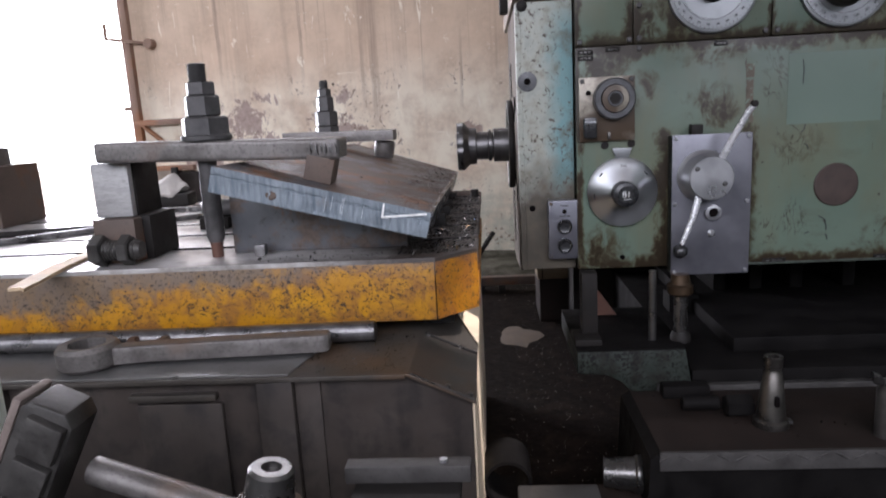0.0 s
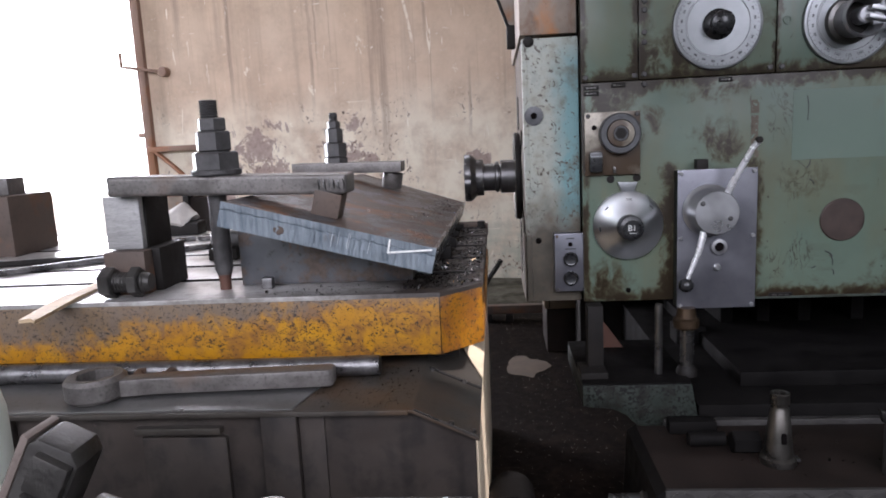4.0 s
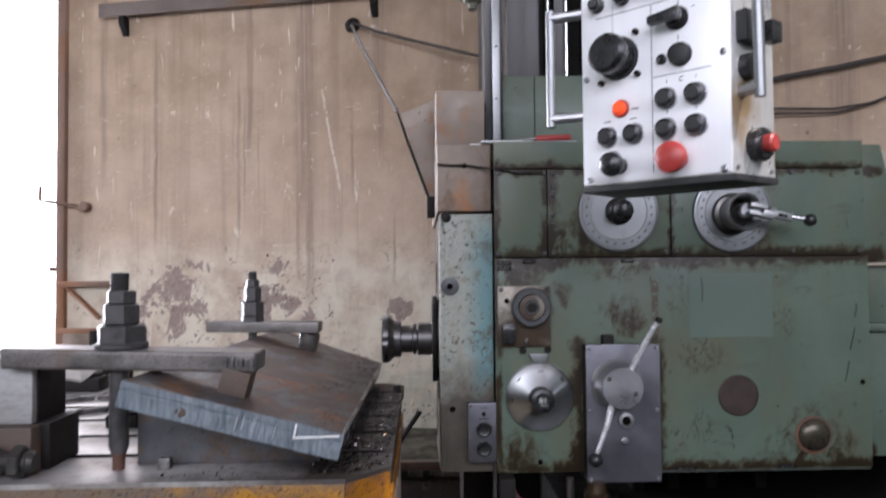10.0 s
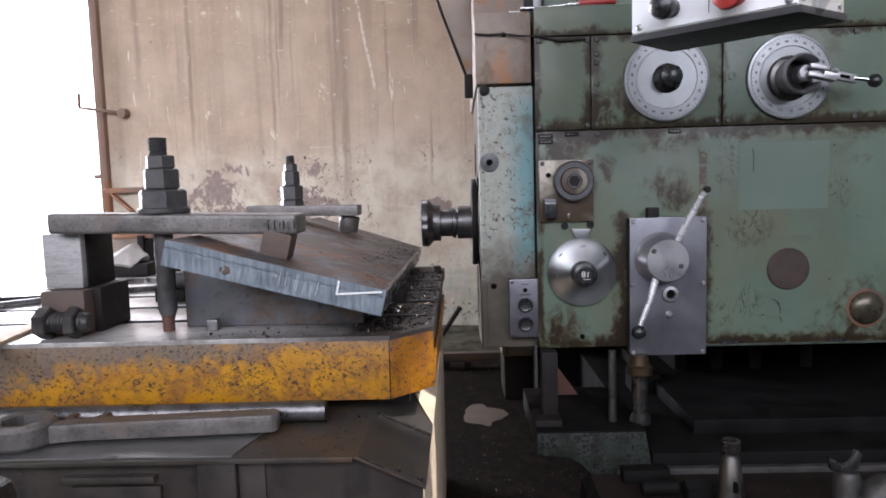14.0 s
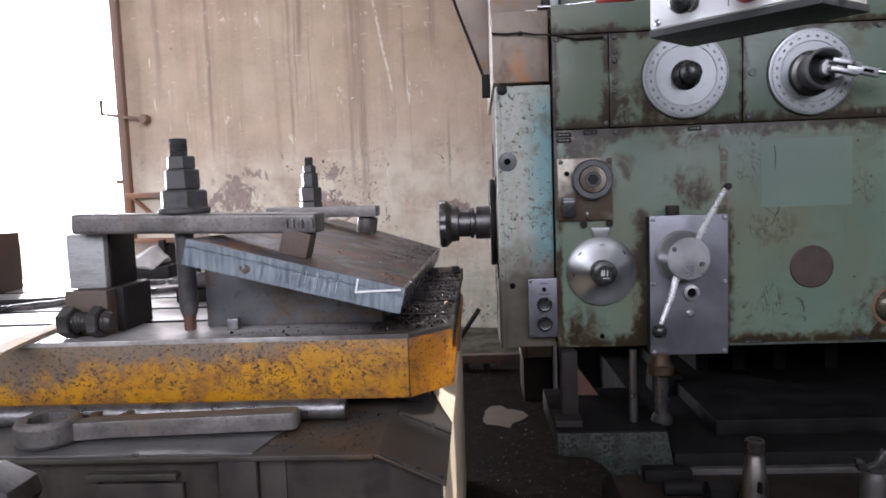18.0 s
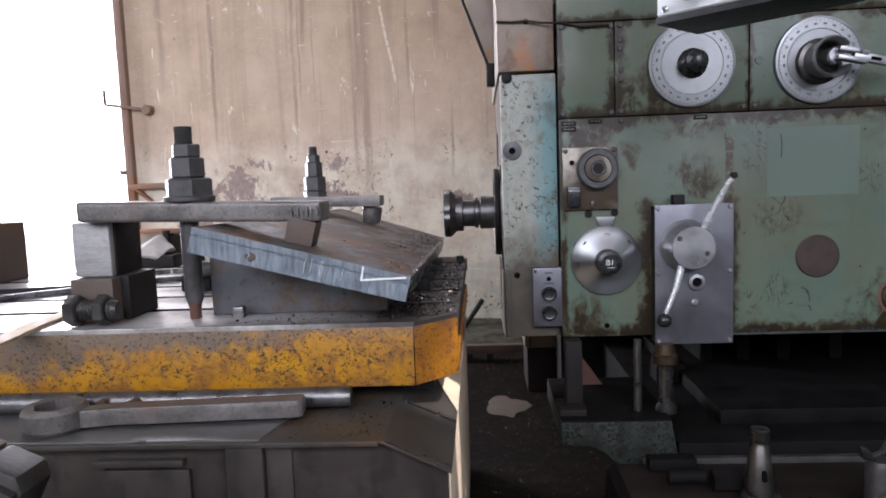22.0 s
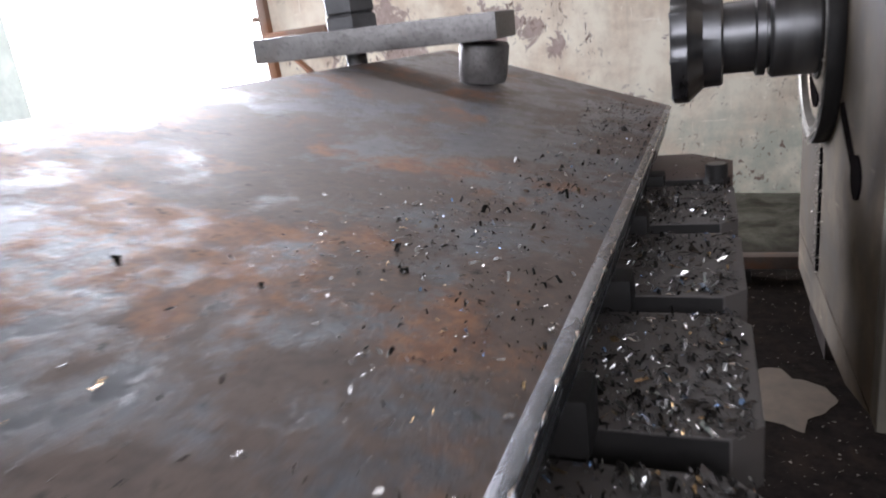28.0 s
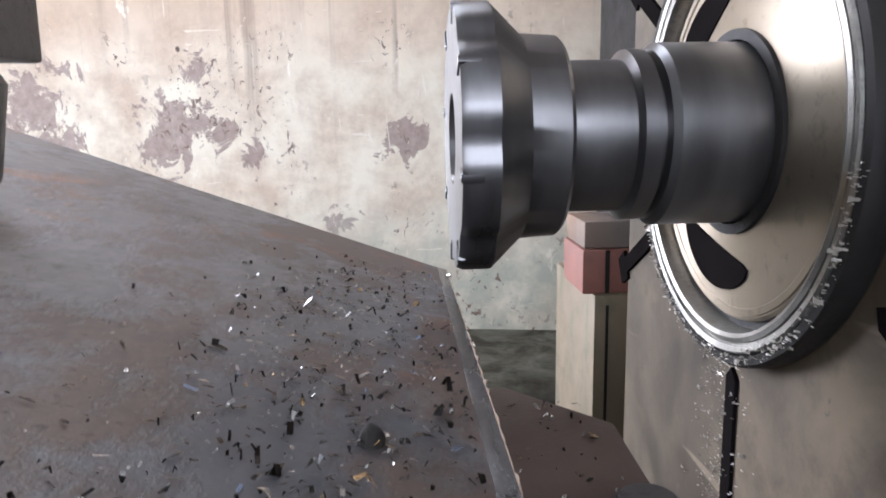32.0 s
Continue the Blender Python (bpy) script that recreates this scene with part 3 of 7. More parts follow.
def plate_mat():
    """Hot-rolled plate: slate mill scale broken by brown crust, orange rust blooms, dark flakes and pits."""
    k = Net("hot_rolled_plate")
    n1, n2 = k.noise(7, 6, 0.6), k.noise(110, 6, 0.70)
    n3, n4 = k.noise(15, 9, 0.72, k.map((1, 0.75, 1), loc=(3, 1, 0))), k.noise(3.4, 5, 0.6, k.map((1.6, 0.7, 1)))
    crust = k.ramp(k.math("ADD", n3, k.math("MULTIPLY", k.math("SUBTRACT", n4, 0.5), 0.55)), 0.435, 0.53)
    c = k.mix(k.ramp(n1, 0.32, 0.68), (0.052, 0.055, 0.062), (0.108, 0.108, 0.112))
    c = k.mix(k.math("MULTIPLY", crust, 0.85), c, k.mix(k.ramp(n2, 0.35, 0.65), (0.062, 0.041, 0.030), (0.130, 0.091, 0.068)))
    bloom = k.math("MULTIPLY", crust, k.ramp(k.noise(9, 7, 0.68, k.map((1, 0.8, 1), loc=(6, 3, 1))), 0.52, 0.60))
    c = k.mix(k.math("MULTIPLY", bloom, 0.75), c, k.mix(k.ramp(n2, 0.4, 0.6), (0.145, 0.060, 0.027), (0.27, 0.125, 0.055)))
    c = k.mix(k.ramp(n2, 0.60, 0.68, 0, 0.75), c, (0.026, 0.022, 0.020))
    flake = k.ramp(k.noise(55, 7, 0.72, k.map((1, 0.8, 1), loc=(1, 7, 0))), 0.62, 0.66)
    c = k.mix(k.math("MULTIPLY", flake, 0.7), c, (0.030, 0.026, 0.025))
    pale = k.noise(70, 7, 0.72, k.map((1, 0.85, 1), loc=(9, 2, 0)))
    c = k.mix(k.ramp(pale, 0.69, 0.75, 0, 0.5), c, (0.21, 0.195, 0.18))
    wave = k.noise(26, 4, 0.6, k.map((1, 0.6, 1), loc=(5, 5, 0)))
    k.bump(k.math("ADD", k.math("ADD", k.math("MULTIPLY", crust, 0.6), k.math("MULTIPLY", flake, 0.8)), k.math("ADD", k.math("MULTIPLY", n2, 0.5), k.math("MULTIPLY", wave, 2.2))), 0.45, 0.001)
    return k.done(c, k.math("ADD", k.ramp(n2, 0.3, 0.7, 0.36, 0.50), k.math("MULTIPLY", crust, 0.18)), 0.30)


MAT_PLATE = plate_mat()
MAT_CUT = steel("flame_cut_blue_edge", (0.105, 0.132, 0.160), (0.265, 0.298, 0.325), 0.42, 0.4, 30, (0.11, 0.075, 0.055), 0.76, 0.9, (5, 1, 0.5), 0.54)
MAT_BAR = steel("worn_clamp_steel", (0.085, 0.076, 0.070), (0.215, 0.20, 0.19), 0.40, 0.5, 24, (0.10, 0.068, 0.050), 0.62, 0.5, (0.85, 1, 1), 0.50)
MAT_FILED = steel("filed_bright_block", (0.24, 0.235, 0.23), (0.42, 0.41, 0.40), 0.5, 0.3, 26, None, bump=0.5, stretch=(0.5, 1, 4), dirt=0.50)
MAT_REDRUST = steel("red_rusted_steel", (0.075, 0.034, 0.024), (0.13, 0.060, 0.040), 0.6, 0.2, 30, None, bump=0.4)
MAT_RUSTBLOCK = steel("rusty_block", (0.062, 0.044, 0.035), (0.115, 0.083, 0.066), 0.6, 0.2, 18, (0.13, 0.062, 0.034), 0.58, 0.4)
def floor_mat():
    """Oily, swarf-strewn concrete with the machine's shade painted black; dusty grey-olive near the back wall."""
    k = Net("oily_concrete")
    n1, n2, n3 = k.noise(4, 6, 0.65), k.noise(45, 6, 0.7), k.noise(14, 6, 0.66, None, 0.5)
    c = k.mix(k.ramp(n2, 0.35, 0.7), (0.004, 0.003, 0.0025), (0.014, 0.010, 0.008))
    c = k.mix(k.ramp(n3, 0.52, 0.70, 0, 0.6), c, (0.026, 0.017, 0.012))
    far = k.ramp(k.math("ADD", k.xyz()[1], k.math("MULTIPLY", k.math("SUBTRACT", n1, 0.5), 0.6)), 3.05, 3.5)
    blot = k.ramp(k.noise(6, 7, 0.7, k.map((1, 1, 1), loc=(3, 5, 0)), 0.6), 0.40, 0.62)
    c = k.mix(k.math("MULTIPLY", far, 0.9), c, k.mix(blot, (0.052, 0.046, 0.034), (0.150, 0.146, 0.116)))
    k.bump(k.math("ADD", n2, n3), 0.6, 0.004)
    return k.done(c, 0.9, 0.0, 0.05)


MAT_FLOOR = floor_mat()
MAT_LEDGE = steel("oily_sheet_ledge", (0.044, 0.038, 0.032), (0.080, 0.070, 0.060), 0.42, 0.35, 14, (0.070, 0.043, 0.025), 0.52, 0.4)
MAT_TAN = tan_face()
# Flat black laid over holes, slots and recesses as their shade.
MAT_HOLESHADE = plain("painted_hole_shade", (0.006, 0.005, 0.005), 0.9, 0, 0.1)
MAT_DISC = steel("turned_steel_disc", (0.20, 0.165, 0.125), (0.30, 0.25, 0.19), 0.33, 0.8, 9, (0.12, 0.088, 0.06), 0.70, 0.12)
turning = MAT_DISC.node_tree.nodes.new("ShaderNodeTangent")
turning.direction_type, turning.axis = "RADIAL", "X"
MAT_DISC.node_tree.links.new(turning.outputs[0], MAT_DISC.node_tree.nodes["Principled BSDF"].inputs["Tangent"])
MAT_DISC.node_tree.nodes["Principled BSDF"].inputs["Anisotropic"].default_value = 0.75
MAT_DISC.node_tree.nodes["Principled BSDF"].inputs["Anisotropic Rotation"].default_value = 0.25
MAT_SATIN = steel("brushed_pendant_steel", (0.84, 0.84, 0.86), (0.93, 0.93, 0.95), 0.32, 0.2, 10, None, bump=0.06, stretch=(1, 1, 0.15), dirt=0.66)
MAT_ALU = steel("satin_aluminium", (0.20, 0.207, 0.215), (0.285, 0.292, 0.30), 0.36, 0.75, 12, (0.16, 0.14, 0.11), 0.70, bump=0.03, dirt=0.66)
MAT_SPUN = steel("spun_aluminium", (0.55, 0.56, 0.58), (0.66, 0.67, 0.69), 0.30, 1.0, 5, None, bump=0.0, dirt=0.90)
lathe_marks = MAT_SPUN.node_tree.nodes.new("ShaderNodeTangent")
lathe_marks.direction_type, lathe_marks.axis = "RADIAL", "Y"
MAT_SPUN.node_tree.links.new(lathe_marks.outputs[0], MAT_SPUN.node_tree.nodes["Principled BSDF"].inputs["Tangent"])
MAT_SPUN.node_tree.nodes["Principled BSDF"].inputs["Anisotropic"].default_value = 0.85
MAT_SPUN.node_tree.nodes["Principled BSDF"].inputs["Anisotropic Rotation"].default_value = 0.25
MAT_CHROME = steel("polished_steel", (0.62, 0.62, 0.63), (0.75, 0.75, 0.76), 0.12, 1.0, 30, None, bump=0.03, dirt=0.75)
MAT_LEVER = steel("rubbed_bright_lever", (0.60, 0.60, 0.61), (0.76, 0.76, 0.77), 0.26, 0.45, 30, None, bump=0.1, dirt=0.70)
MAT_BLACK = plain("black_bakelite", (0.016, 0.016, 0.017), 0.28, 0, 0.2, 60, 0.03)
MAT_RUBBER = plain("black_rubber", (0.02, 0.02, 0.021), 0.6, 0, 0.2, 80, 0.1)
MAT_GREENLENS = plain("dark_green_lens", (0.008, 0.16, 0.10), 0.25, 0, 0.15, 60, 0.03)
MAT_GREENLIT = lamp_glass("lit_green_lens", (0.01, 0.62, 0.20), 0.40)
MAT_REDLIT = lamp_glass("lit_orange_lens", (0.90, 0.085, 0.02), 0.55)
MAT_RED = plain("red_plastic", (0.36, 0.040, 0.034), 0.38, 0, 0.15, 40, 0.05)
MAT_BROWN = paint("brown_glue_stain", (0.070, 0.052, 0.036), (0.095, 0.078, 0.052), (0.035, 0.027, 0.018), (0.12, 0.165, 0.13), 0.5, 14, 0.60, 0.52)
MAT_CAPBROWN = plain("brown_cap", (0.034, 0.021, 0.016), 0.5, 0, 0.3, 40, 0.1)
MAT_DOME = steel("oily_olive_dome", (0.045, 0.040, 0.028), (0.10, 0.088, 0.062), 0.26, 0.6, 30, (0.06, 0.035, 0.018), 0.62, 0.1)
MAT_CAST = steel("dirty_cast_steel", (0.022, 0.020, 0.019), (0.075, 0.070, 0.064), 0.42, 0.5, 26, None, bump=0.5, dirt=0.55)
MAT_COLLAR = steel("brown_bronze_collar", (0.030, 0.019, 0.011), (0.075, 0.048, 0.028), 0.4, 0.7, 30, None, bump=0.2)
MAT_WHITE = plain("white_enamel", (0.62, 0.62, 0.60), 0.4, 0, 0.08, 30, 0.05)
MAT_COLUMN = steel("oily_column_ways", (0.022, 0.021, 0.022), (0.050, 0.048, 0.048), 0.30, 0.6, 8, None, bump=0.1, stretch=(1, 1, 0.12))
MAT_NAVY = plain("navy_cable_sleeve", (0.012, 0.014, 0.03), 0.7)
MAT_TANPIPE = paint("tan_painted_pipe", (0.36, 0.25, 0.14), (0.44, 0.32, 0.19), (0.20, 0.12, 0.06), (0.14, 0.10, 0.07), 0.5, 6, 0.74, 0.62)
MAT_CREAM = paint("cream_paint", (0.33, 0.29, 0.21), (0.39, 0.35, 0.26), (0.16, 0.12, 0.075), (0.14, 0.11, 0.075), 0.5, 6, 0.72, 0.58)
MAT_STEELBAR = steel("worn_oily_bar", (0.075, 0.072, 0.072), (0.235, 0.228, 0.228), 0.29, 0.85, 30, (0.070, 0.052, 0.040), 0.80, bump=0.5, dirt=0.52)
MAT_CABLE = plain("grey_brown_cable", (0.06, 0.05, 0.045), 0.7)
MAT_WOOD = plain("split_pale_wood", (0.46, 0.34, 0.21), 0.75, 0, 0.2, 40, 0.3)
MAT_RAG = plain("dirty_white_rag", (0.40, 0.37, 0.34), 0.9, 0, 0.2, 25, 0.3)
MAT_JUG = plain("milky_plastic", (0.62, 0.66, 0.60), 0.4, 0, 0.08, 12, 0.05)
MAT_TIMBER = plain("dark_oily_timber", (0.016, 0.011, 0.009), 0.65, 0, 0.45, 12, 0.3)
MAT_PALECAB = paint("tan_cream_cabinet", (0.135, 0.10, 0.062), (0.18, 0.138, 0.088), (0.09, 0.095, 0.055), (0.10, 0.08, 0.06), 0.6, 5, 0.72, 0.55)
MAT_REDBOX = plain("faded_red_box", (0.20, 0.080, 0.060), 0.6, 0, 0.25, 20, 0.1)
MAT_INK = plain("black_ink", (0.02, 0.02, 0.022), 0.6)
MAT_GREEN2 = paint("repainted_green", (0.094, 0.132, 0.104), (0.110, 0.150, 0.119), (0.105, 0.122, 0.082), (0.07, 0.06, 0.05), 0.36, 4.5, 0.77, 0.60)
MAT_STAINED = steel("grimy_nickel_plate", (0.15, 0.128, 0.100), (0.33, 0.30, 0.25), 0.36, 0.5, 30, (0.055, 0.036, 0.022), 0.47, 0.2, (1, 1, 1), 0.50)
MAT_GREYKNOB = plain("grey_knob", (0.070, 0.070, 0.074), 0.4, 0.3, 0.3, 60, 0.15)
MAT_SATIN2 = steel("machined_grey_plate", (0.120, 0.120, 0.138), (0.185, 0.185, 0.205), 0.36, 0.7, 9, (0.10, 0.085, 0.075), 0.72, 0.06, (1, 1, 1), 0.60)
MAT_OLIVEPALE = paint("grimy_olive_paint", (0.12, 0.12, 0.085), (0.165, 0.165, 0.12), (0.05, 0.04, 0.026), (0.05, 0.04, 0.03), 0.5, 9, 0.68, 0.52)
MAT_SHEET = steel("grey_flat_sheet", (0.16, 0.155, 0.15), (0.23, 0.225, 0.22), 0.34, 0.7, 10, (0.12, 0.085, 0.055), 0.72, 0.2)
MAT_OLIVEDARK = paint("dark_oily_olive", (0.04, 0.05, 0.042), (0.06, 0.07, 0.058), (0.02, 0.018, 0.014), (0.015, 0.013, 0.012), 0.45, 6, 0.68, 0.52)
MAT_RAIL = steel("dusty_brown_rail", (0.13, 0.10, 0.085), (0.19, 0.155, 0.135), 0.6, 0.2, 5, (0.16, 0.09, 0.05), 0.6, 0.3)
MAT_RUSTYFRAME = steel("rusty_frame_steel", (0.20, 0.12, 0.085), (0.28, 0.18, 0.13), 0.65, 0.2, 8, (0.26, 0.12, 0.06), 0.55, 0.3)
MAT_WORNEDGE = steel("worn_dark_checker", (0.045, 0.042, 0.040), (0.085, 0.08, 0.076), 0.5, 0.4, 22, None, bump=0.3)
MAT_DULLSTEEL = steel("oily_dull_steel", (0.10, 0.096, 0.092), (0.18, 0.172, 0.165), 0.28, 0.9, 18, (0.08, 0.055, 0.035), 0.74, 0.15)
MAT_SLEEVE = steel("brown_filmed_sleeve", (0.052, 0.047, 0.042), (0.125, 0.115, 0.104), 0.30, 0.85, 24, (0.055, 0.038, 0.025), 0.70, 0.15)
# Cream put in so that the sunlit side and slope look bright.
MAT_SUNPATCH = plain("cream_sun_patch", (0.62, 0.50, 0.36), 0.85, 0, 0.2, 18, 0.3)
MAT_CHALK = plain("white_chalk", (0.75, 0.75, 0.73), 0.95, 0, 0.2, 200, 0.4)
MAT_SPINDLE = steel("blued_spindle_steel", (0.085, 0.081, 0.082), (0.150, 0.145, 0.143), 0.36, 0.9, 8, (0.075, 0.060, 0.048), 0.66, 0.03, (4, 0.8, 0.8), dirt=0.80)
MAT_BRIGHTRING = steel("bright_turned_ring", (0.15, 0.145, 0.14), (0.21, 0.205, 0.20), 0.35, 0.6, 10, None, bump=0.05, dirt=0.78)
MAT_RIM = steel("oily_worn_rim", (0.13, 0.122, 0.108), (0.25, 0.238, 0.215), 0.38, 0.75, 40, (0.10, 0.075, 0.05), 0.62, 0.2, dirt=0.52)
MAT_BURR = steel("sawn_side_edge", (0.060, 0.062, 0.068), (0.215, 0.215, 0.225), 0.25, 0.85, 24, (0.060, 0.042, 0.032), 0.62, 0.6, (2, 0.6, 3), 0.50)
MAT_SLAG = plain("pale_slag", (0.48, 0.51, 0.54), 0.55, 0.2, 0.25, 60, 0.3)
MAT_SADDLE = paint("brown_oily_casting", (0.030, 0.024, 0.021), (0.056, 0.045, 0.038), (0.012, 0.010, 0.009), (0.080, 0.058, 0.044), 0.42, 7, 0.69, 0.50, 0.35)
# Oily iron; the shade under the headstock is put into its near-black.
MAT_BED = steel("oily_iron_in_painted_shade", (0.005, 0.0045, 0.0045), (0.011, 0.010, 0.0095), 0.6, 0.1, 14, None, bump=0.35)
for oily in (MAT_BED, MAT_DARK, MAT_TIMBER, MAT_OLIVE, MAT_OLIVEDARK, MAT_WORNEDGE):
    oily.node_tree.nodes["Principled BSDF"].inputs["Specular IOR Level"].default_value = 0.2
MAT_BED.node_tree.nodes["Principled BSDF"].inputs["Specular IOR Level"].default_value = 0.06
MAT_HOLESHADE.node_tree.nodes["Principled BSDF"].inputs["Specular IOR Level"].default_value = 0.0
MAT_CASE = steel("stained_steel_case", (0.52, 0.51, 0.49), (0.72, 0.71, 0.69), 0.30, 0.45, 18, (0.26, 0.18, 0.10), 0.66, 0.1, (1, 1, 0.3), 0.62)
MAT_ROOF = plain("dull_roof_sheet", (0.18, 0.17, 0.16), 0.7)
MAT_CONCRETE = plain("grey_concrete", (0.36, 0.40, 0.37), 0.9, 0, 0.2, 6, 0.3)

# ---------------------------------------------------------------- setting
FLOOR = -0.12
WALL = Matrix.Translation((0, 3.93, 0)) @ Matrix.Rotation(radians(-9), 4, "Z")


def set_piece(name, bm, mat, label, category, m=None):
    ob = thing(name, bm, mat, label, category, kind="structure")
    if m is not None:
        ob.matrix_world = m
    return ob


set_piece("floor", box(-9, 6, -3.2, 6, FLOOR - 0.25, FLOOR), MAT_FLOOR, "oily concrete workshop floor, shade by the machine painted black, scattered with chips", "floor")
wall_bm = box(-2.03, 5.0, 0, 0.30, FLOOR - 0.2, 2.72)
set_piece("wall_back", wall_bm, MAT_PLASTER, "tall stained beige plaster wall with brown water runs", "wall", WALL)
set_piece("wall_back_upper", box(0.30, 5.0, 0.003, 0.297, 2.722, 4.4), MAT_PLASTER, "upper part of the stained plaster wall", "wall", WALL)
set_piece("wall_right", box(4.6, 4.85, -3.2, 3.2, FLOOR - 0.2, 4.4), MAT_CONCRETE, "plain grey concrete side wall", "wall")
# Unseen wall, its wide opening added to match the fill light.
front = box(-9, -4.2, -3.2, -3.0, FLOOR - 0.2, 4.4)
box(-4.2, 3.4, -3.2, -3.0, FLOOR - 0.2, 1.6, bm=front)
box(3.4, 4.6, -3.2, -3.0, FLOOR - 0.2, 4.4, bm=front)
box(-4.2, 3.4, -3.2, -3.0, 3.65, 4.4, bm=front)
set_piece("wall_front", front, MAT_CONCRETE, "unseen concrete wall added behind the viewer, open for the fill light", "wall")
# Unseen roof; its hatch is added to cut the sun down to one patch.
hole = Vector((0.035, 1.0, 0.33)) + SUN_WAY * ((4.4 - 0.33) / SUN_WAY.z)
hx0, hx1, hy0, hy1 = hole.x - 0.05, hole.x + 0.40, hole.y + 0.02, hole.y + 0.34
roof = box(-6.0, hx0, -3.2, 5.6, 4.4, 4.55)
box(hx1, 4.85, -3.2, 5.6, 4.4, 4.55, bm=roof)
box(hx0, hx1, -3.2, hy0, 4.4, 4.55, bm=roof)
box(hx0, hx1, hy1, 5.6, 4.4, 4.55, bm=roof)
set_piece("ceiling", roof, MAT_ROOF, "unseen dull sheet roof with a hatch added to shape the sun patch", "ceiling")
set_piece("wall_left", box(-6.2, -6.0, -3.2, 6.0, FLOOR - 0.2, 4.4), MAT_CONCRETE, "plain grey concrete side wall", "wall")
set_piece("ground", box(-60, 60, 4.9, 120, FLOOR - 0.3, FLOOR - 0.02), plain("pale_dry_ground", (0.55, 0.50, 0.43), 0.95, 0, 0.15, 2, 0.3), "pale sunlit yard beyond the gate opening", "ground")

# ---------------------------------------------------------------- boring machine table
TOP = 0.46
mach_table = root("machine_table", (-0.75, 1.5, 0.365), "yellow cast iron boring mill table with T-slots, paint chipped", "machine table")
XR, YF, YB = 0.062, 1.07, 1.905
part("body", prism([(-1.7, YF + 0.006), (0.0, YF + 0.006), (XR - 0.006, 1.137), (XR - 0.006, 1.86), (0.022, YB - 0.006), (-1.7, YB - 0.006)], "z", 0.366, 0.432), MAT_DARK, mach_table)
part("front_apron", prism([(-1.7, YF), (-0.001, YF), (-0.003, YF + 0.006), (-1.7, YF + 0.006)], "z", 0.365, 0.4535, 0.002), MAT_YELLOW, mach_table, "yellow paint chipped down to dark iron")
part("corner_apron", prism([(0.0, YF), (XR, 1.133), (XR - 0.006, 1.137), (-0.001, YF + 0.007)], "z", 0.365, 0.4535, 0.002), MAT_YELLOW, mach_table, "orange-yellow chipped corner")
part("side_band", box(XR - 0.006, XR, 1.139, 1.86, 0.366, 0.392, 0.002), MAT_YELLOW, mach_table, "yellow lower band")
slots = [1.222 + 0.139 * k for k in range(5)]
edges = [YF + 0.001] + [v for s in slots for v in (s - 0.0115, s + 0.0115)] + [YB]
for a, b in zip(edges[::2], edges[1::2]):
    if a < 1.1:
        pts = [(-1.7, a), (0.0, a), (XR, 1.134), (XR, b), (-1.7, b)]
    elif b == YB:
        pts = [(-1.7, a), (XR - 0.012, a), (XR, a + 0.012), (XR + 0.002, 1.862), (0.026, YB), (-1.7, YB)]
    else:
        pts = [(-1.7, a), (XR - 0.012, a), (XR, a + 0.012), (XR, b - 0.012), (XR - 0.012, b), (-1.7, b)]
    part("land", prism(pts, "z", 0.432, TOP, 0.0008), MAT_TABLE, mach_table)

for s in slots:
    part("slot_wall", box(-1.699, XR - 0.013, s + 0.0104, s + 0.0114, 0.433, TOP - 0.0006), MAT_DARK, mach_table, "thin dark lining of the slot side", 0)

saddle = root("table_saddle", (-0.6, 1.3, FLOOR), "dark oily saddle with sheet metal cover under the table", "machine base")
part("top_cover", prism([(-1.7, 0.3355), (-1.7, 0.34), (-0.03, 0.34), (0.056, 0.30), (0.056, 0.2955), (-0.031, 0.3355)], "y", 0.92, 1.9, 0.001), MAT_LEDGE, saddle, "oily brown sheet cover with a bent corner")
part("body", prism([(-1.7, FLOOR), (-1.7, 0.335), (-0.033, 0.335), (0.050, 0.2965), (0.050, FLOOR)], "y", 0.935, 1.9), MAT_SADDLE, saddle)
part("side_face", box(0.0505, 0.0535, 0.940, 1.89, FLOOR, 0.294, 0.001), MAT_SUNPATCH, saddle, "side coloured cream for the sunlit strip")
# Pale sheet outlined like the sun patch; its brightness is in the colour.
slope = bmesh.new()
lip = [(0.008, 1.30), (0.030, 1.215), (0.057, 1.135), (0.057, 1.60), (0.008, 1.60)]
tops = [slope.verts.new((x, y, 0.328 - (x - 0.004) * 0.472)) for x, y in lip]
unders = [slope.verts.new((x, y, 0.3255 - (x - 0.004) * 0.472)) for x, y in lip]
slope.faces.new(tops)
slope.faces.new(unders)
for k in range(5):
    slope.faces.new((tops[k], tops[(k + 1) % 5], unders[(k + 1) % 5], unders[k]))
part("rear_slope", slope, MAT_SUNPATCH, saddle, "pale sloping sheet cut to the sun patch's shape")
part("neck", box(-1.5, 0.02, 1.15, 1.85, 0.335, 0.366), MAT_DARK, saddle)

# ---------------------------------------------------------------- workpiece
TILT = math.atan2(0.611 - 0.531, 0.309)
PL = Matrix.Translation((0.002, 1.04, 0.531)) @ Matrix.Rotation(radians(-1.55), 4, "X") @ Matrix.Rotation(TILT, 4, "Y")
plate = root("steel_plate", (-0.15, 1.5, 0.49), "thick rust-spotted steel plate clamped at a slant", "workpiece")
PW, PD, PT = 0.319, 0.914, 0.037
slab = prism([(-PW, 0.004), (0, 0.004), (0, PD), (-PW, PD + 0.135)], "z", -PT, 0, 0.0015)
for v in slab.verts:
    if v.co.y > PD + 0.05:
        v.co.z += 0.009
slab.transform(PL)
part("slab", slab, MAT_PLATE, plate)
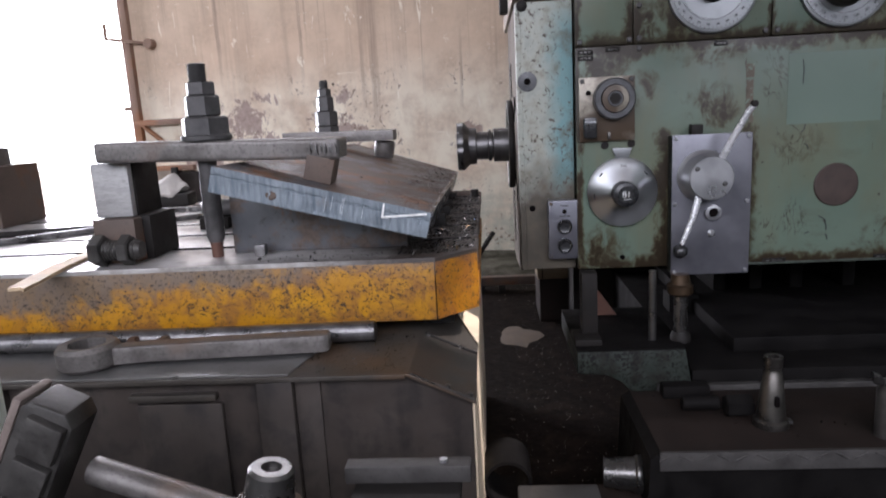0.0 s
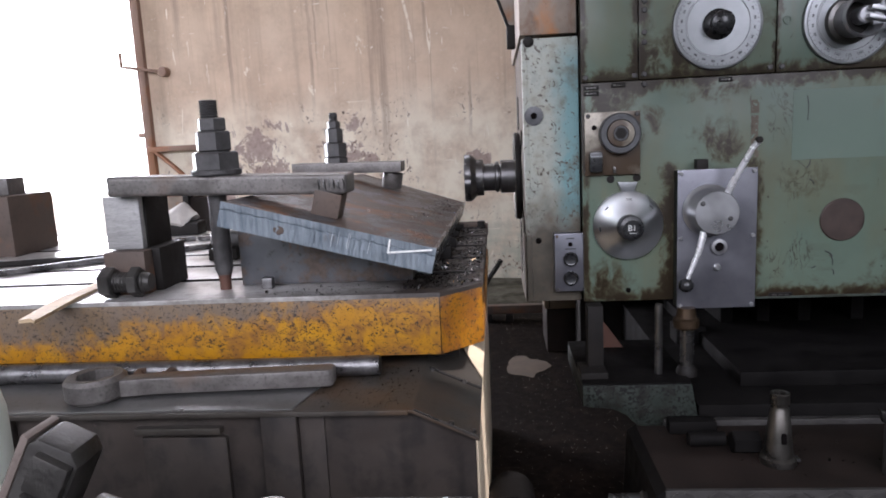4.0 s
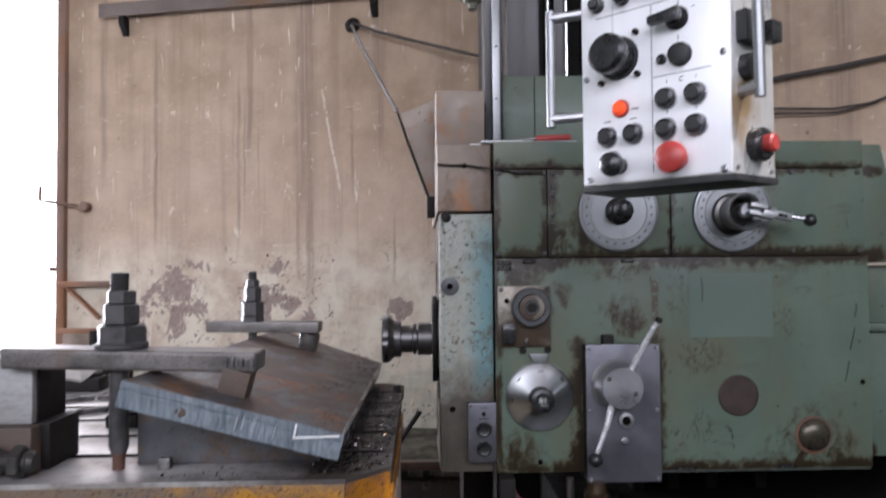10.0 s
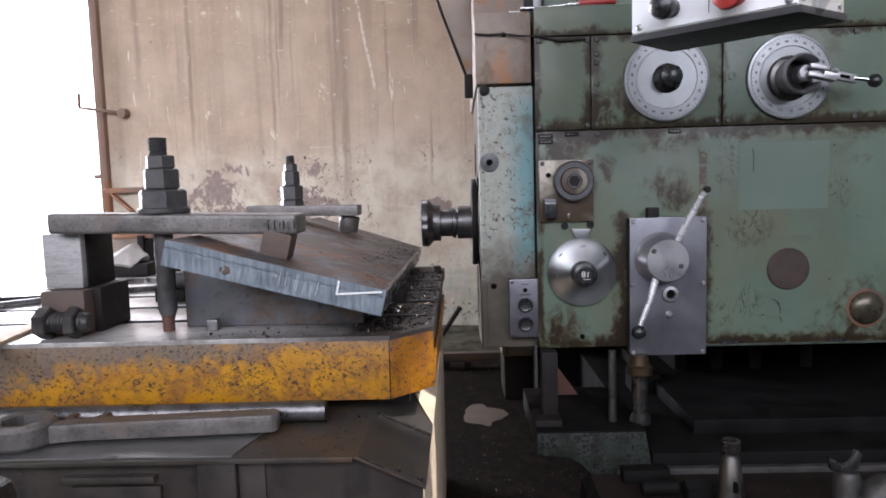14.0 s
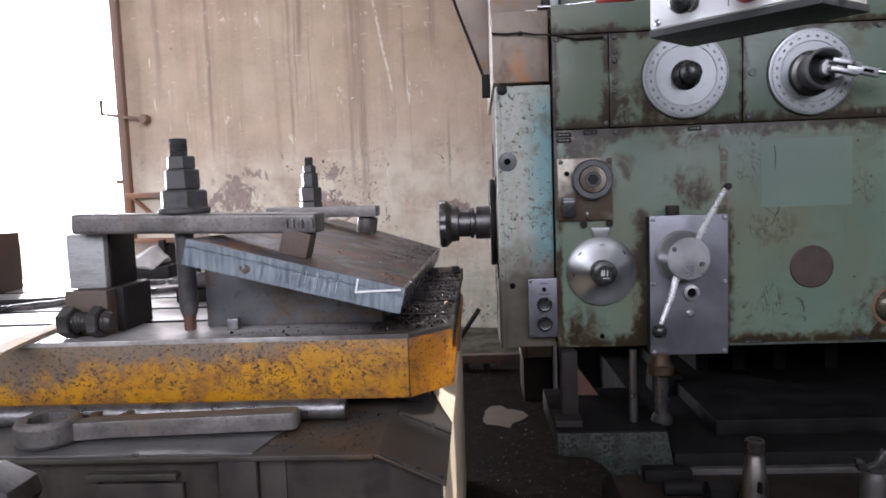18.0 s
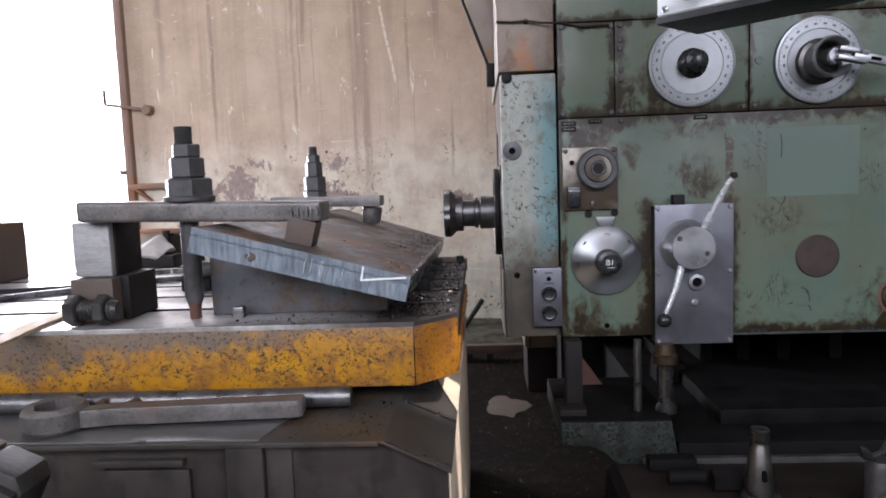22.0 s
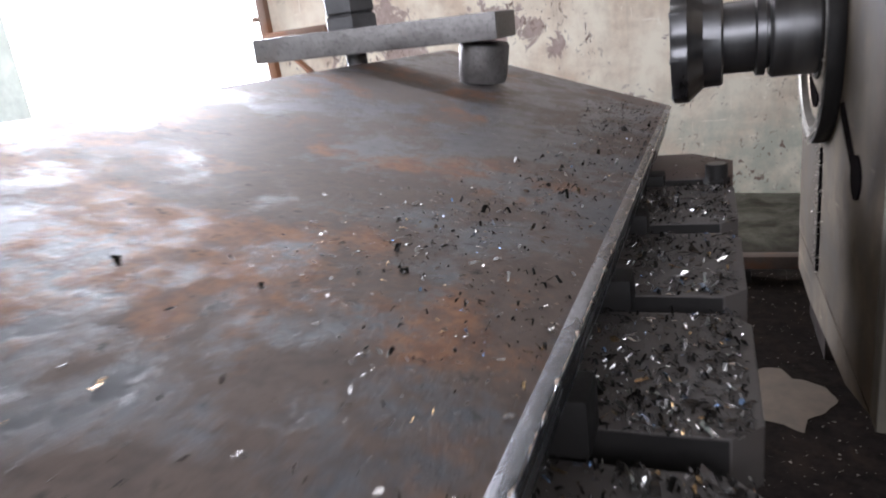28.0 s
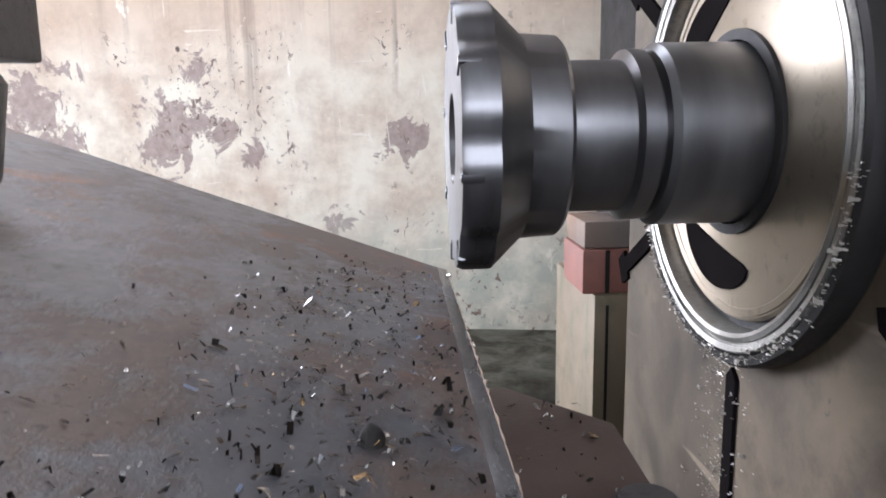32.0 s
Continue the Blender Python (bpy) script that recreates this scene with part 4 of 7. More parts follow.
cut = bmesh.new()
cutgrid = []
nx, nz = 240, 25
for i in range(nx + 1):
    row = []
    for j in range(nz + 1):
        x, z = -PW + PW * i / nx, -PT + PT * j / nz
        d = 0.0012 * noise.noise(Vector((x * 130, z * 9, 1.0))) + 0.0012 * noise.noise(Vector((x * 22, z * 60, 4.0)))
        seam_z = -0.0115 + 0.0016 * noise.noise(Vector((x * 90, 3.0, 0))) + 0.0010 * noise.noise(Vector((x * 260, 7.0, 0)))
        if abs(z - seam_z) < 0.0011:
            d += 0.0014
        elif z < seam_z:
            d += 0.0010 * noise.noise(Vector((x * 320, z * 14, 2.0)))
        row.append(cut.verts.new(PL @ Vector((x, min(0.0035, -0.0005 + d), z))))
    cutgrid.append(row)
for i in range(nx):
    for j in range(nz):
        cut.faces.new((cutgrid[i][j], cutgrid[i + 1][j], cutgrid[i + 1][j + 1], cutgrid[i][j + 1]))
part("cut_edge", cut, MAT_CUT, plate, "blue-grey flame-cut edge with drag lines")
chalk = bmesh.new()
for (xa, za), (xb, zb) in (((-0.068, -0.001), (-0.067, -0.021)), ((-0.068, -0.0205), (-0.006, -0.003))):
    dx, dz = xb - xa, zb - za
    ln = math.hypot(dx, dz)
    ex, ez = -dz / ln * 0.0013, dx / ln * 0.0013
    strip = [(xa + ex, za + ez), (xb + ex, zb + ez), (xb - ex, zb - ez), (xa - ex, za - ez)]
    prism(strip, "y", -0.0028, -0.0016, bm=chalk, m=PL)
part("chalk_mark", chalk, MAT_CHALK, plate, "white chalk corner mark")
slag_rng = random.Random(11)
for xr in (-0.150, -0.1475, -0.141, -0.134, -0.127, -0.1245, -0.118, -0.109, -0.097, -0.0955, -0.205, -0.176):
    top, drop = slag_rng.uniform(-0.004, -0.014), slag_rng.uniform(0.016, 0.026)
    run = [PL @ Vector((xr + 0.0012 * noise.noise(Vector((xr * 90, q, 0))), -0.0014, max(-0.036, top - drop * q / 6))) for q in range(7)]
    part("slag_run", tube(run, [0.0002, 0.0006, 0.0004, 0.0007, 0.0005, 0.0006, 0.0002], 6), MAT_CUT if slag_rng.random() < 0.6 else MAT_SLAG, plate, "pale slag run")
part("torch_pit", ragged(lathe([(0.009, -0.0015), (0.007, 0.0005), (0.004, 0.0002), (0, -0.0004)], (0, 0, 0), "y", 14, None, PL @ Matrix.Translation((-0.228, -0.0006, -0.024))), 0.0025, 120), MAT_RUSTBLOCK, plate, "rusty torch pit")
part("milled_edge", ragged(box(-0.0045, 0.0008, 0.006, PD - 0.001, -0.0365, 0.0004, 0.0008, m=PL), 0.0002, 60), MAT_BURR, plate, "oily sawn side edge")
burr = [PL @ Vector((0.0009 + 0.0006 * noise.noise(Vector((q * 0.9, 0, 0))), 0.004 + q * (PD - 0.01) / 300, -0.0002 + 0.0006 * noise.noise(Vector((q * 0.7, 5, 0))))) for q in range(301)]
part("burr", tube(burr, [0.0003 + 0.0018 * max(0.0, noise.noise(Vector((q * 0.9, 9, 0)))) for q in range(301)], 5), MAT_CHROME, plate, "bright raised burr")

packing = root("packing_block", (-0.2, 1.25, TOP), "dark steel packing block under the slanted plate", "packing block")
part("body", prism([(-0.335, TOP), (-0.335, 0.560), (-0.05, 0.486), (-0.05, TOP)], "y", 1.165, 1.26, 0.003), MAT_PLATE, packing)

# ---------------------------------------------------------------- clamps
heel = root("heel_block", (-0.51, 1.2, TOP), "stacked steel heel blocks propping the clamp bar", "clamp block")
part("lower_block", box(-0.556, -0.478, 1.18, 1.275, TOP, 0.527, 0.003), MAT_DARK, heel)
part("front_block", box(-0.560, -0.490, 1.150, 1.1795, TOP, 0.526, 0.003), MAT_RUSTBLOCK, heel, "brown stained block")
# Dark rear half carries the shade on the upper block's right side.
part("rear_block", box(-0.558, -0.498, 1.186, 1.27, 0.527, 0.615, 0.003), MAT_DARK, heel, "dark block standing for the upper block's shaded side")
part("upper_block", box(-0.562, -0.500, 1.17, 1.1855, 0.527, 0.616, 0.003), MAT_FILED, heel, "bright filed steel block")
clamp = root("clamp_bar", (-0.36, 1.22, 0.6), "heavy worn steel clamp bar held by a stud", "clamp")
CB = Matrix.Translation((-0.36, 1.222, 0.626)) @ Matrix.Rotation(radians(1.6), 4, "Y")
part("bar", ragged(box(-0.203, 0.205, -0.036, 0.036, -0.0165, 0.0165, 0.0065, 4, m=CB), 0.0012, 45), MAT_BAR, clamp)
mark_rng = random.Random(8)
for q in range(10):
    xm = 0.158 + q * 0.0043 + mark_rng.uniform(-0.0012, 0.0012)
    hi, lo = 0.0125 - mark_rng.uniform(0, 0.006), -0.011 + mark_rng.uniform(0, 0.007)
    bow = mark_rng.uniform(-0.003, 0.003)
    part("chisel_mark", tube([CB @ Vector((xm + bow * (1 - (2 * f - 1) ** 2) + 0.002 * f, -0.0362, hi + (lo - hi) * f)) for f in (0, 0.25, 0.5, 0.75, 1)], [0.0003, 0.0011, 0.0013, 0.0010, 0.0003], 5), MAT_STEELBAR if q % 3 else MAT_DARK, clamp)
part("stud", lathe([(0, 0.471), (0.012, 0.471), (0.0155, 0.482), (0.0155, 0.730)] + [(0.0155 - 0.0024 * (q % 2), 0.737 + 0.0018 * q) for q in range(17)] + [(0.012, 0.7675), (0, 0.768)], (-0.388, 1.222, 0), "z", 20), MAT_BLACKOXIDE, clamp)
part("stud_tip", lathe([(0.0095, TOP - 0.03), (0.0100, 0.462), (0.0115, 0.4705), (0, 0.4705)], (-0.388, 1.222, 0), "z", 16), MAT_REDRUST, clamp, "rust-red stud end")
part("base_nut", hexa((-0.384, 1.222, 0.646), "z", 0.040, 0.036), MAT_BLACKOXIDE, clamp)
part("nut", hexa((-0.385, 1.222, 0.682), "z", 0.030, 0.034), MAT_BLACKOXIDE, clamp)
part("lock_nut", hexa((-0.385, 1.222, 0.716), "z", 0.024, 0.022), MAT_BLACKOXIDE, clamp)
part("collar", lathe([(0.016, 0.0), (0.0400, 0.0), (0.0415, 0.002), (0.0415, 0.008), (0.039, 0.010), (0.016, 0.010)], (-0.384, 1.222, 0.643), "z", 40, hollow=True), MAT_BLACKOXIDE, clamp, "round collar under the nut")
part("packing_piece", box(-0.023, 0.023, -0.024, 0.020, -0.009, 0.032, 0.002, m=Matrix.Translation((-0.194, 1.210, 0.5770)) @ Matrix.Rotation(TILT, 4, "Y")), MAT_RUSTBLOCK, clamp, "rusty square packing piece")

for ob in clamp.children:
    ob.data.transform(Matrix.Translation((0.0073, 0.0063, 0.0468)) @ Matrix.Scale(0.93, 4))
for ob in heel.children:
    ob.data.transform(Matrix.Translation((0.0031, 0.0027, 0.0200)) @ Matrix.Scale(0.97, 4))
    for v in ob.data.vertices:
        if v.co.z < 0.474:
            v.co.z -= 0.0062

clamp2 = root("clamp_strap", (-0.28, 1.8, 0.57), "slim steel clamp strap with a round pad", "clamp")
C2 = Matrix.Translation((-0.285, 1.831, 0.6185)) @ Matrix.Rotation(radians(1.0), 4, "Y")
part("bar", box(-0.14, 0.138, -0.035, 0.040, -0.0115, 0.0145, 0.002, m=C2), MAT_BAR, clamp2)
part("pad", lathe([(0, -0.004), (0.0235, -0.004), (0.0255, 0.002), (0.0262, 0.034), (0.024, 0.037), (0, 0.037)], (0, 0, 0), "z", 28, None, Matrix.Translation((-0.180, 1.842, 0.5665)) @ Matrix.Rotation(radians(9), 4, "Y")), MAT_BAR, clamp2)
part("stud", lathe([(0, 0.48), (0.0115, 0.48), (0.0115, 0.738)] + [(0.0115 - 0.0018 * (q % 2), 0.739 + 0.0016 * q) for q in range(12)] + [(0.009, 0.7595), (0, 0.760)], (-0.318, 1.831, 0), "z", 18), MAT_BLACKOXIDE, clamp2)
part("washer", hexa((-0.318, 1.831, 0.630), "z", 0.030, 0.018), MAT_BLACKOXIDE, clamp2)
part("nut", hexa((-0.318, 1.831, 0.648), "z", 0.029, 0.036), MAT_BLACKOXIDE, clamp2)
part("tall_nut", hexa((-0.318, 1.831, 0.684), "z", 0.022, 0.036), MAT_BLACKOXIDE, clamp2)
part("lock_nut", hexa((-0.318, 1.831, 0.720), "z", 0.017, 0.018), MAT_BLACKOXIDE, clamp2)

# ---------------------------------------------------------------- headstock
head = root("headstock", (0.65, 1.95, 0.305), "sage green horizontal boring mill headstock, oil-stained", "headstock")
HX0, HX1, HY, HB = 0.276, 1.122, 1.60, 0.307
part("body", box(HX0 + 0.002, HX1 - 0.004, HY + 0.012, 2.40, HB + 0.004, 1.045, 0.004), MAT_GREEN, head)


def panel(x0, x1, z0, z1, mat=None, y=HY, t=0.012, label=""):
    return part("front_panel", box(x0, x1, y, y + t, z0, z1, 0.0025), mat or MAT_GREEN, head, label)


panel(HX0, HX1, 0.986, 1.048)
panel(HX0, 0.395, 0.786, 0.984)
panel(0.397, 0.675, 0.786, 0.984)
panel(0.677, HX1, 0.786, 0.984)
panel(HX0, HX1 + 0.006, HB, 0.784)
part("side_cheek", prism([(1.630, 0.303), (1.630, 0.887), (2.122, 0.887), (2.122, 0.303)], "x", 0.164, 0.2745, 0.004), MAT_TEAL, head, "worn pale teal cheek")
part("cheek_edge", box(0.153, 0.166, 1.632, 1.655, 0.303, 0.887, 0.003), MAT_TEAL, head)
SLOT = Matrix.Translation((0, 1.943, 0.573))
plate_bm = box(0.154, 0.164, 1.655, 2.122, 0.304, 0.886, 0.002)
prism([(1.658, 0.302), (2.121, 0.302), (2.121, 0.250), (2.0, 0.250), (1.76, 0.272)], "x", 0.1545, 0.1635, bm=plate_bm)
part("cheek_face", plate_bm, MAT_TAN, head, "tan dusty side face")
for k in range(6):
    a = radians(-90 + 60 * k)
    c, sn = math.cos(a), math.sin(a)
    r0, r1, hw = 0.128, 0.205, 0.006
    if k in (2, 3, 4):
        r1 = 0.19
    pts = [(1.943 + r * c + w * sn, 0.573 + r * sn - w * c) for r, w in ((r0 - 0.006, 0), (r0, hw), (r1, hw), (r1, hw * 1.9), (r1 + 0.016, hw * 1.7), (r1 + 0.016, -hw * 1.7), (r1, -hw * 1.9), (r1, -hw), (r0, -hw))]
    if k == 0:
        pts = [(1.943 + r * c + w * sn, 0.573 + r * sn - w * c) for r, w in ((r0 - 0.006, 0), (r0, 0.005), (0.262, 0.005), (0.262, -0.005), (r0, -0.005))]
    if k in (4, 5):
        arc = [(r1 + 0.013 + 0.0185 * math.cos(q), 0.0185 * math.sin(q)) for q in np.linspace(2.8, -2.8, 30)]
        pts = [(1.943 + r * c + w * sn, 0.573 + r * sn - w * c) for r, w in [(r0 - 0.006, 0), (r0, hw)] + arc + [(r0, -hw)]]
    # Each slot is a thin black sheet on the face, standing for its shade.
    part("slot", prism(pts, "x", 0.1518, 0.1545), MAT_HOLESHADE, head, "radial slot with a round opening, its shade a black sheet" if k in (4, 5) else "radial slot, its shade a flat black sheet", 0)
part("rusty_cover", box(0.149, 0.272, 1.628, 2.3, 0.893, 1.046, 0.004), MAT_COVER, head, "rust-stained cover")
part("upper_cover", box(0.149, 0.266, 1.70, 2.3, 1.050, 1.19, 0.004), MAT_RUSTY, head, "rust-stained cover")

SP = (1.943, 0.573)
spindle = root("milling_spindle", (0.08, 1.943, 0.5), "dark steel spindle with face mill arbor", "spindle")
part("spindle_nose", lathe([(0, 0.100), (0.041, 0.100), (0.044, 0.103), (0.044, 0.150), (0.041, 0.153), (0.041, 0.20)], (0, *SP), "x", 48), MAT_SPINDLE, spindle)
part("arbor", lathe([(0, 0.045), (0.0365, 0.045), (0.0365, 0.086), (0.041, 0.088), (0.041, 0.096), (0.034, 0.097), (0.034, 0.103)], (0, *SP), "x", 48), MAT_SPINDLE, spindle)
mill = lathe([(0, 0.010), (0.020, 0.010), (0.022, 0.006), (0.062, 0.006), (0.0635, 0.009), (0.0635, 0.022), (0.049, 0.037), (0.048, 0.054), (0.046, 0.056), (0, 0.056)], (0, *SP), "x", 96)
for v in mill.verts:
    ry, rz = v.co.y - SP[0], v.co.z - SP[1]
    rad, ang = math.hypot(ry, rz), math.atan2(rz, ry)
    if rad > 0.045 and v.co.x < 0.036:
        s3 = 1 - 0.055 * max(0.0, math.cos(8 * ang)) ** 2
        v.co.y, v.co.z = SP[0] + ry * s3, SP[1] + rz * s3
part("face_mill", mill, MAT_SPINDLE, spindle, "scalloped face mill body")
for q in range(8):
    ang = q * math.tau / 8 + math.tau / 16 - 0.16
    part("insert", box(0.001, 0.011, -0.002, 0.002, 0.0535, 0.0637, 0.001, m=Matrix.Translation((0.004, *SP)) @ Matrix.Rotation(ang, 4, "X")), MAT_SPINDLE, spindle, "carbide insert")
face = root("facing_plate", (0.16, 1.943, 0.46), "round facing head ring with bright turned face around the spindle", "facing head")
part("ring", lathe([(0.1085, 0.1535), (0.113, 0.1535), (0.115, 0.150), (0.115, 0.142), (0.1135, 0.1395), (0.1095, 0.1390), (0.1087, 0.141)], (0, *SP), "x", 96, hollow=True), MAT_DARK, face, "black outer ring")
part("rim", lathe([(0.0972, 0.1535), (0.0985, 0.1395), (0.1005, 0.1386), (0.1028, 0.1392), (0.1030, 0.1402), (0.1040, 0.1402), (0.1042, 0.1390), (0.1072, 0.1384), (0.1082, 0.1394), (0.1082, 0.150)], (0, *SP), "x", 96, hollow=True), MAT_RIM, face, "bright worn steel rim")
part("polished_band", lathe([(0.0865, 0.1480), (0.0867, 0.1462), (0.0872, 0.1458), (0.0905, 0.1459), (0.0915, 0.1480)], (0, *SP), "x", 96, hollow=True), MAT_DISC, face, "turned band")
# Groove floor coloured dark for the shade between disc and rim.
part("rim_groove", lathe([(0.0925, 0.1535), (0.0925, 0.1520), (0.0980, 0.1520), (0.0980, 0.1535)], (0, *SP), "x", 96, hollow=True), MAT_DARK, face, "groove inside the rim, its shade painted dark")
part("disc", lathe([(0.044, 0.1535), (0.046, 0.146), (0.062, 0.1455), (0.083, 0.1465), (0.0915, 0.1468), (0.0930, 0.1485), (0.0930, 0.1535)], (0, *SP), "x", 96, hollow=True), MAT_DISC, face, "turned steel disc tinged tan")
for a0, a1 in ((8, 84), (250, 316)):
    def radius(q, side):
        return 0.0690 + side * 0.0115 * math.sin(math.pi * (q - a0) / (a1 - a0)) ** 0.6
    arc = [(q, radius(q, 1)) for q in np.linspace(a0, a1, 22)] + [(q, radius(q, -1)) for q in np.linspace(a1, a0, 22)[1:-1]]
    arc = [(1.943 + r * math.cos(radians(q)), 0.573 + r * math.sin(radians(q))) for q, r in arc]
    # Black crescent laid over the disc for the shade in the recess.
    part("recess", prism(arc, "x", 0.1448, 0.1475), MAT_HOLESHADE, face, "crescent recess drawn as a flat black sheet of shade", 0)
# Sleeve blackened to give the shade of the recess round the spindle.
part("sleeve", lathe([(0.045, 0.153), (0.050, 0.153), (0.050, 0.1435), (0.045, 0.1430)], (0, *SP), "x", 64, hollow=True), MAT_DARK, face, "sleeve with the spindle recess's shade painted black")
# ---------------------------------------------------------------- headstock front details
def screw(x, z, y=HY, r=0.006, owner=None, mat=None):
    bm = lathe([(0, -0.001), (r, -0.001), (r, 0.002), (r * 0.75, 0.0038), (0, 0.004)], (x, y, z), "y", 12)
    return part("screw", bm, mat or MAT_BLACKOXIDE, owner or head)


for x, z in ((0.285, 0.976), (0.285, 0.795), (0.388, 0.795), (0.408, 0.975), (0.408, 0.945), (0.408, 0.927), (0.408, 0.882), (0.408, 0.862), (0.408, 0.797), (0.408, 0.776), (0.664, 0.797), (0.688, 0.797), (0.955, 0.797), (1.108, 0.797), (0.955, 0.975), (1.108, 0.975), (0.664, 0.975), (0.388, 0.975)):
    screw(x, z)
part("drilled_hole", cyl((0.373, HY + 0.0005, 0.331), "y", 0.0055, 0.0025, 16), MAT_HOLESHADE, head)
for x, z in ((0.336, 0.5785), (0.392, 0.580)):
    part("socket_screw", lathe([(0, -0.001), (0.0082, -0.001), (0.0082, 0.003), (0.0045, 0.0034), (0.0045, 0.0010), (0, 0.0010)], (x, HY, z), "y", 18), MAT_DARK, head, "black socket screw")
part("drilled_hole", cyl((1.108, HY + 0.0005, 0.498), "y", 0.0055, 0.0025, 16), MAT_HOLESHADE, head)
part("level_glass", lathe([(0.0085, 0.0), (0.0085, 0.003), (0.006, 0.003), (0.006, 0.001), (0, 0.001)], (0.696, HY, 0.890), "y", 20), MAT_GREEN, head)
for x, z, w in ((0.297, 0.774, 0.032), (0.297, 0.762, 0.032), (0.354, 0.777, 0.030), (0.575, 0.777, 0.028), (0.700, 0.311, 0.05), (0.93, 0.311, 0.04)):
    lab = part("type_label", box(x - w / 2, x + w / 2, HY - 0.0015, HY + 0.001, z - 0.005, z + 0.005, 0.0006), MAT_DARK, head, "small dark riveted label")
    for q in (-0.25, 0.0, 0.25):
        part("label_bar", box(x + q * w - w * 0.09, x + q * w + w * 0.09, HY - 0.0021, HY - 0.0014, z - 0.0013, z + 0.0013), MAT_DULLSTEEL, lab)
# bare metal patches where something was taped off
for x0, x1, z0, z1 in ((0.628, 0.645, 0.705, 0.732), (0.629, 0.644, 0.640, 0.700), (0.628, 0.646, 0.612, 0.636)):
    part("stain_patch", box(x0, x1, HY - 0.0006, HY + 0.001, z0, z1), MAT_BROWN, head, "brown glue stain", 0)
part("repaint_patch", box(0.714, 0.905, HY - 0.0006, HY + 0.001, 0.603, 0.748), MAT_GREEN2, head, "fresher blue-green repainted rectangle", 0)
part("cap_disc", lathe([(0.0, 0.0035), (0.044, 0.0035), (0.046, 0.002), (0.046, -0.001), (0, -0.001)], (0.822, HY, 0.472), "y", 40), MAT_CAPBROWN, head, "brown round cover disc")
part("bump_cap", lathe([(0.036, 0.0), (0.036, 0.004), (0.031, 0.010), (0.024, 0.015), (0.010, 0.018), (0, 0.018)], (0.993, HY, 0.381), "y", 32), MAT_DOME, head, "oily olive-brown domed cap")
part("rust_ring", lathe([(0.036, -0.001), (0.0365, 0.0016), (0.0425, 0.0010), (0.044, -0.001)], (0.993, HY, 0.381), "y", 40, hollow=True), MAT_RUSTBLOCK, head, "rust-brown ring round the cap")
part("bottom_lip", box(HX0 + 0.35, HX1, HY - 0.002, HY + 0.02, HB - 0.004, HB + 0.001, 0.001), MAT_OLIVEDARK, head)
# scratches on the lower panel
random.seed(5)
for x, z, dx, dz in ((0.79, 0.405, 0.016, -0.012), (0.803, 0.392, 0.004, -0.018), (0.772, 0.372, -0.010, -0.004), (0.806, 0.365, 0.004, -0.012), (0.745, 0.585, 0.008, 0.018), (0.752, 0.562, 0.010, -0.012), (1.093, 0.62, -0.012, -0.05), (1.078, 0.545, -0.010, -0.045), (0.742, 0.735, 0.002, -0.05), (1.098, 0.675, -0.004, -0.03)):
    part("scratch", tube([(x, HY - 0.0002, z), (x + dx * 0.5 + 0.002, HY - 0.0004, z + dz * 0.4), (x + dx, HY - 0.0002, z + dz)], 0.0011, 6), MAT_INK, head, "dark scratch")

# cheek front details
part("oil_nipple_boss", lathe([(0.021, 0.0), (0.021, 0.003), (0.0085, 0.004), (0.0085, 0.002), (0, 0.002)], (0.176, 1.630, 0.722), "y", 14), MAT_GREYKNOB, head, "grey boss with a hole")
part("plug_hole", cyl((0.176, 1.6305, 0.722), "y", 0.007, 0.0046, 16), MAT_HOLESHADE, head)
part("drilled_hole", cyl((0.180, 1.6305, 0.444), "y", 0.0068, 0.0015, 16), MAT_HOLESHADE, head)
part("rubber_bung", lathe([(0.012, 0), (0.011, 0.006), (0.006, 0.009), (0, 0.009)], (0.168, 1.630, 0.880), "y", 16), MAT_DARK, head)
part("cover_screw", lathe([(0, 0), (0.006, 0), (0.005, 0.004), (0, 0.005)], (0.212, 1.628, 0.998), "y", 12), MAT_DARK, head)
part("hose", tube([(0.149, 1.622, 1.000), (0.18, 1.622, 0.997), (0.212, 1.620, 0.998), (0.245, 1.618, 0.992), (0.285, 1.595, 0.985), (0.330, 1.594, 0.974), (0.385, 1.594, 0.976)], 0.0022, 8), MAT_DARK, head, "thin dark oil line")

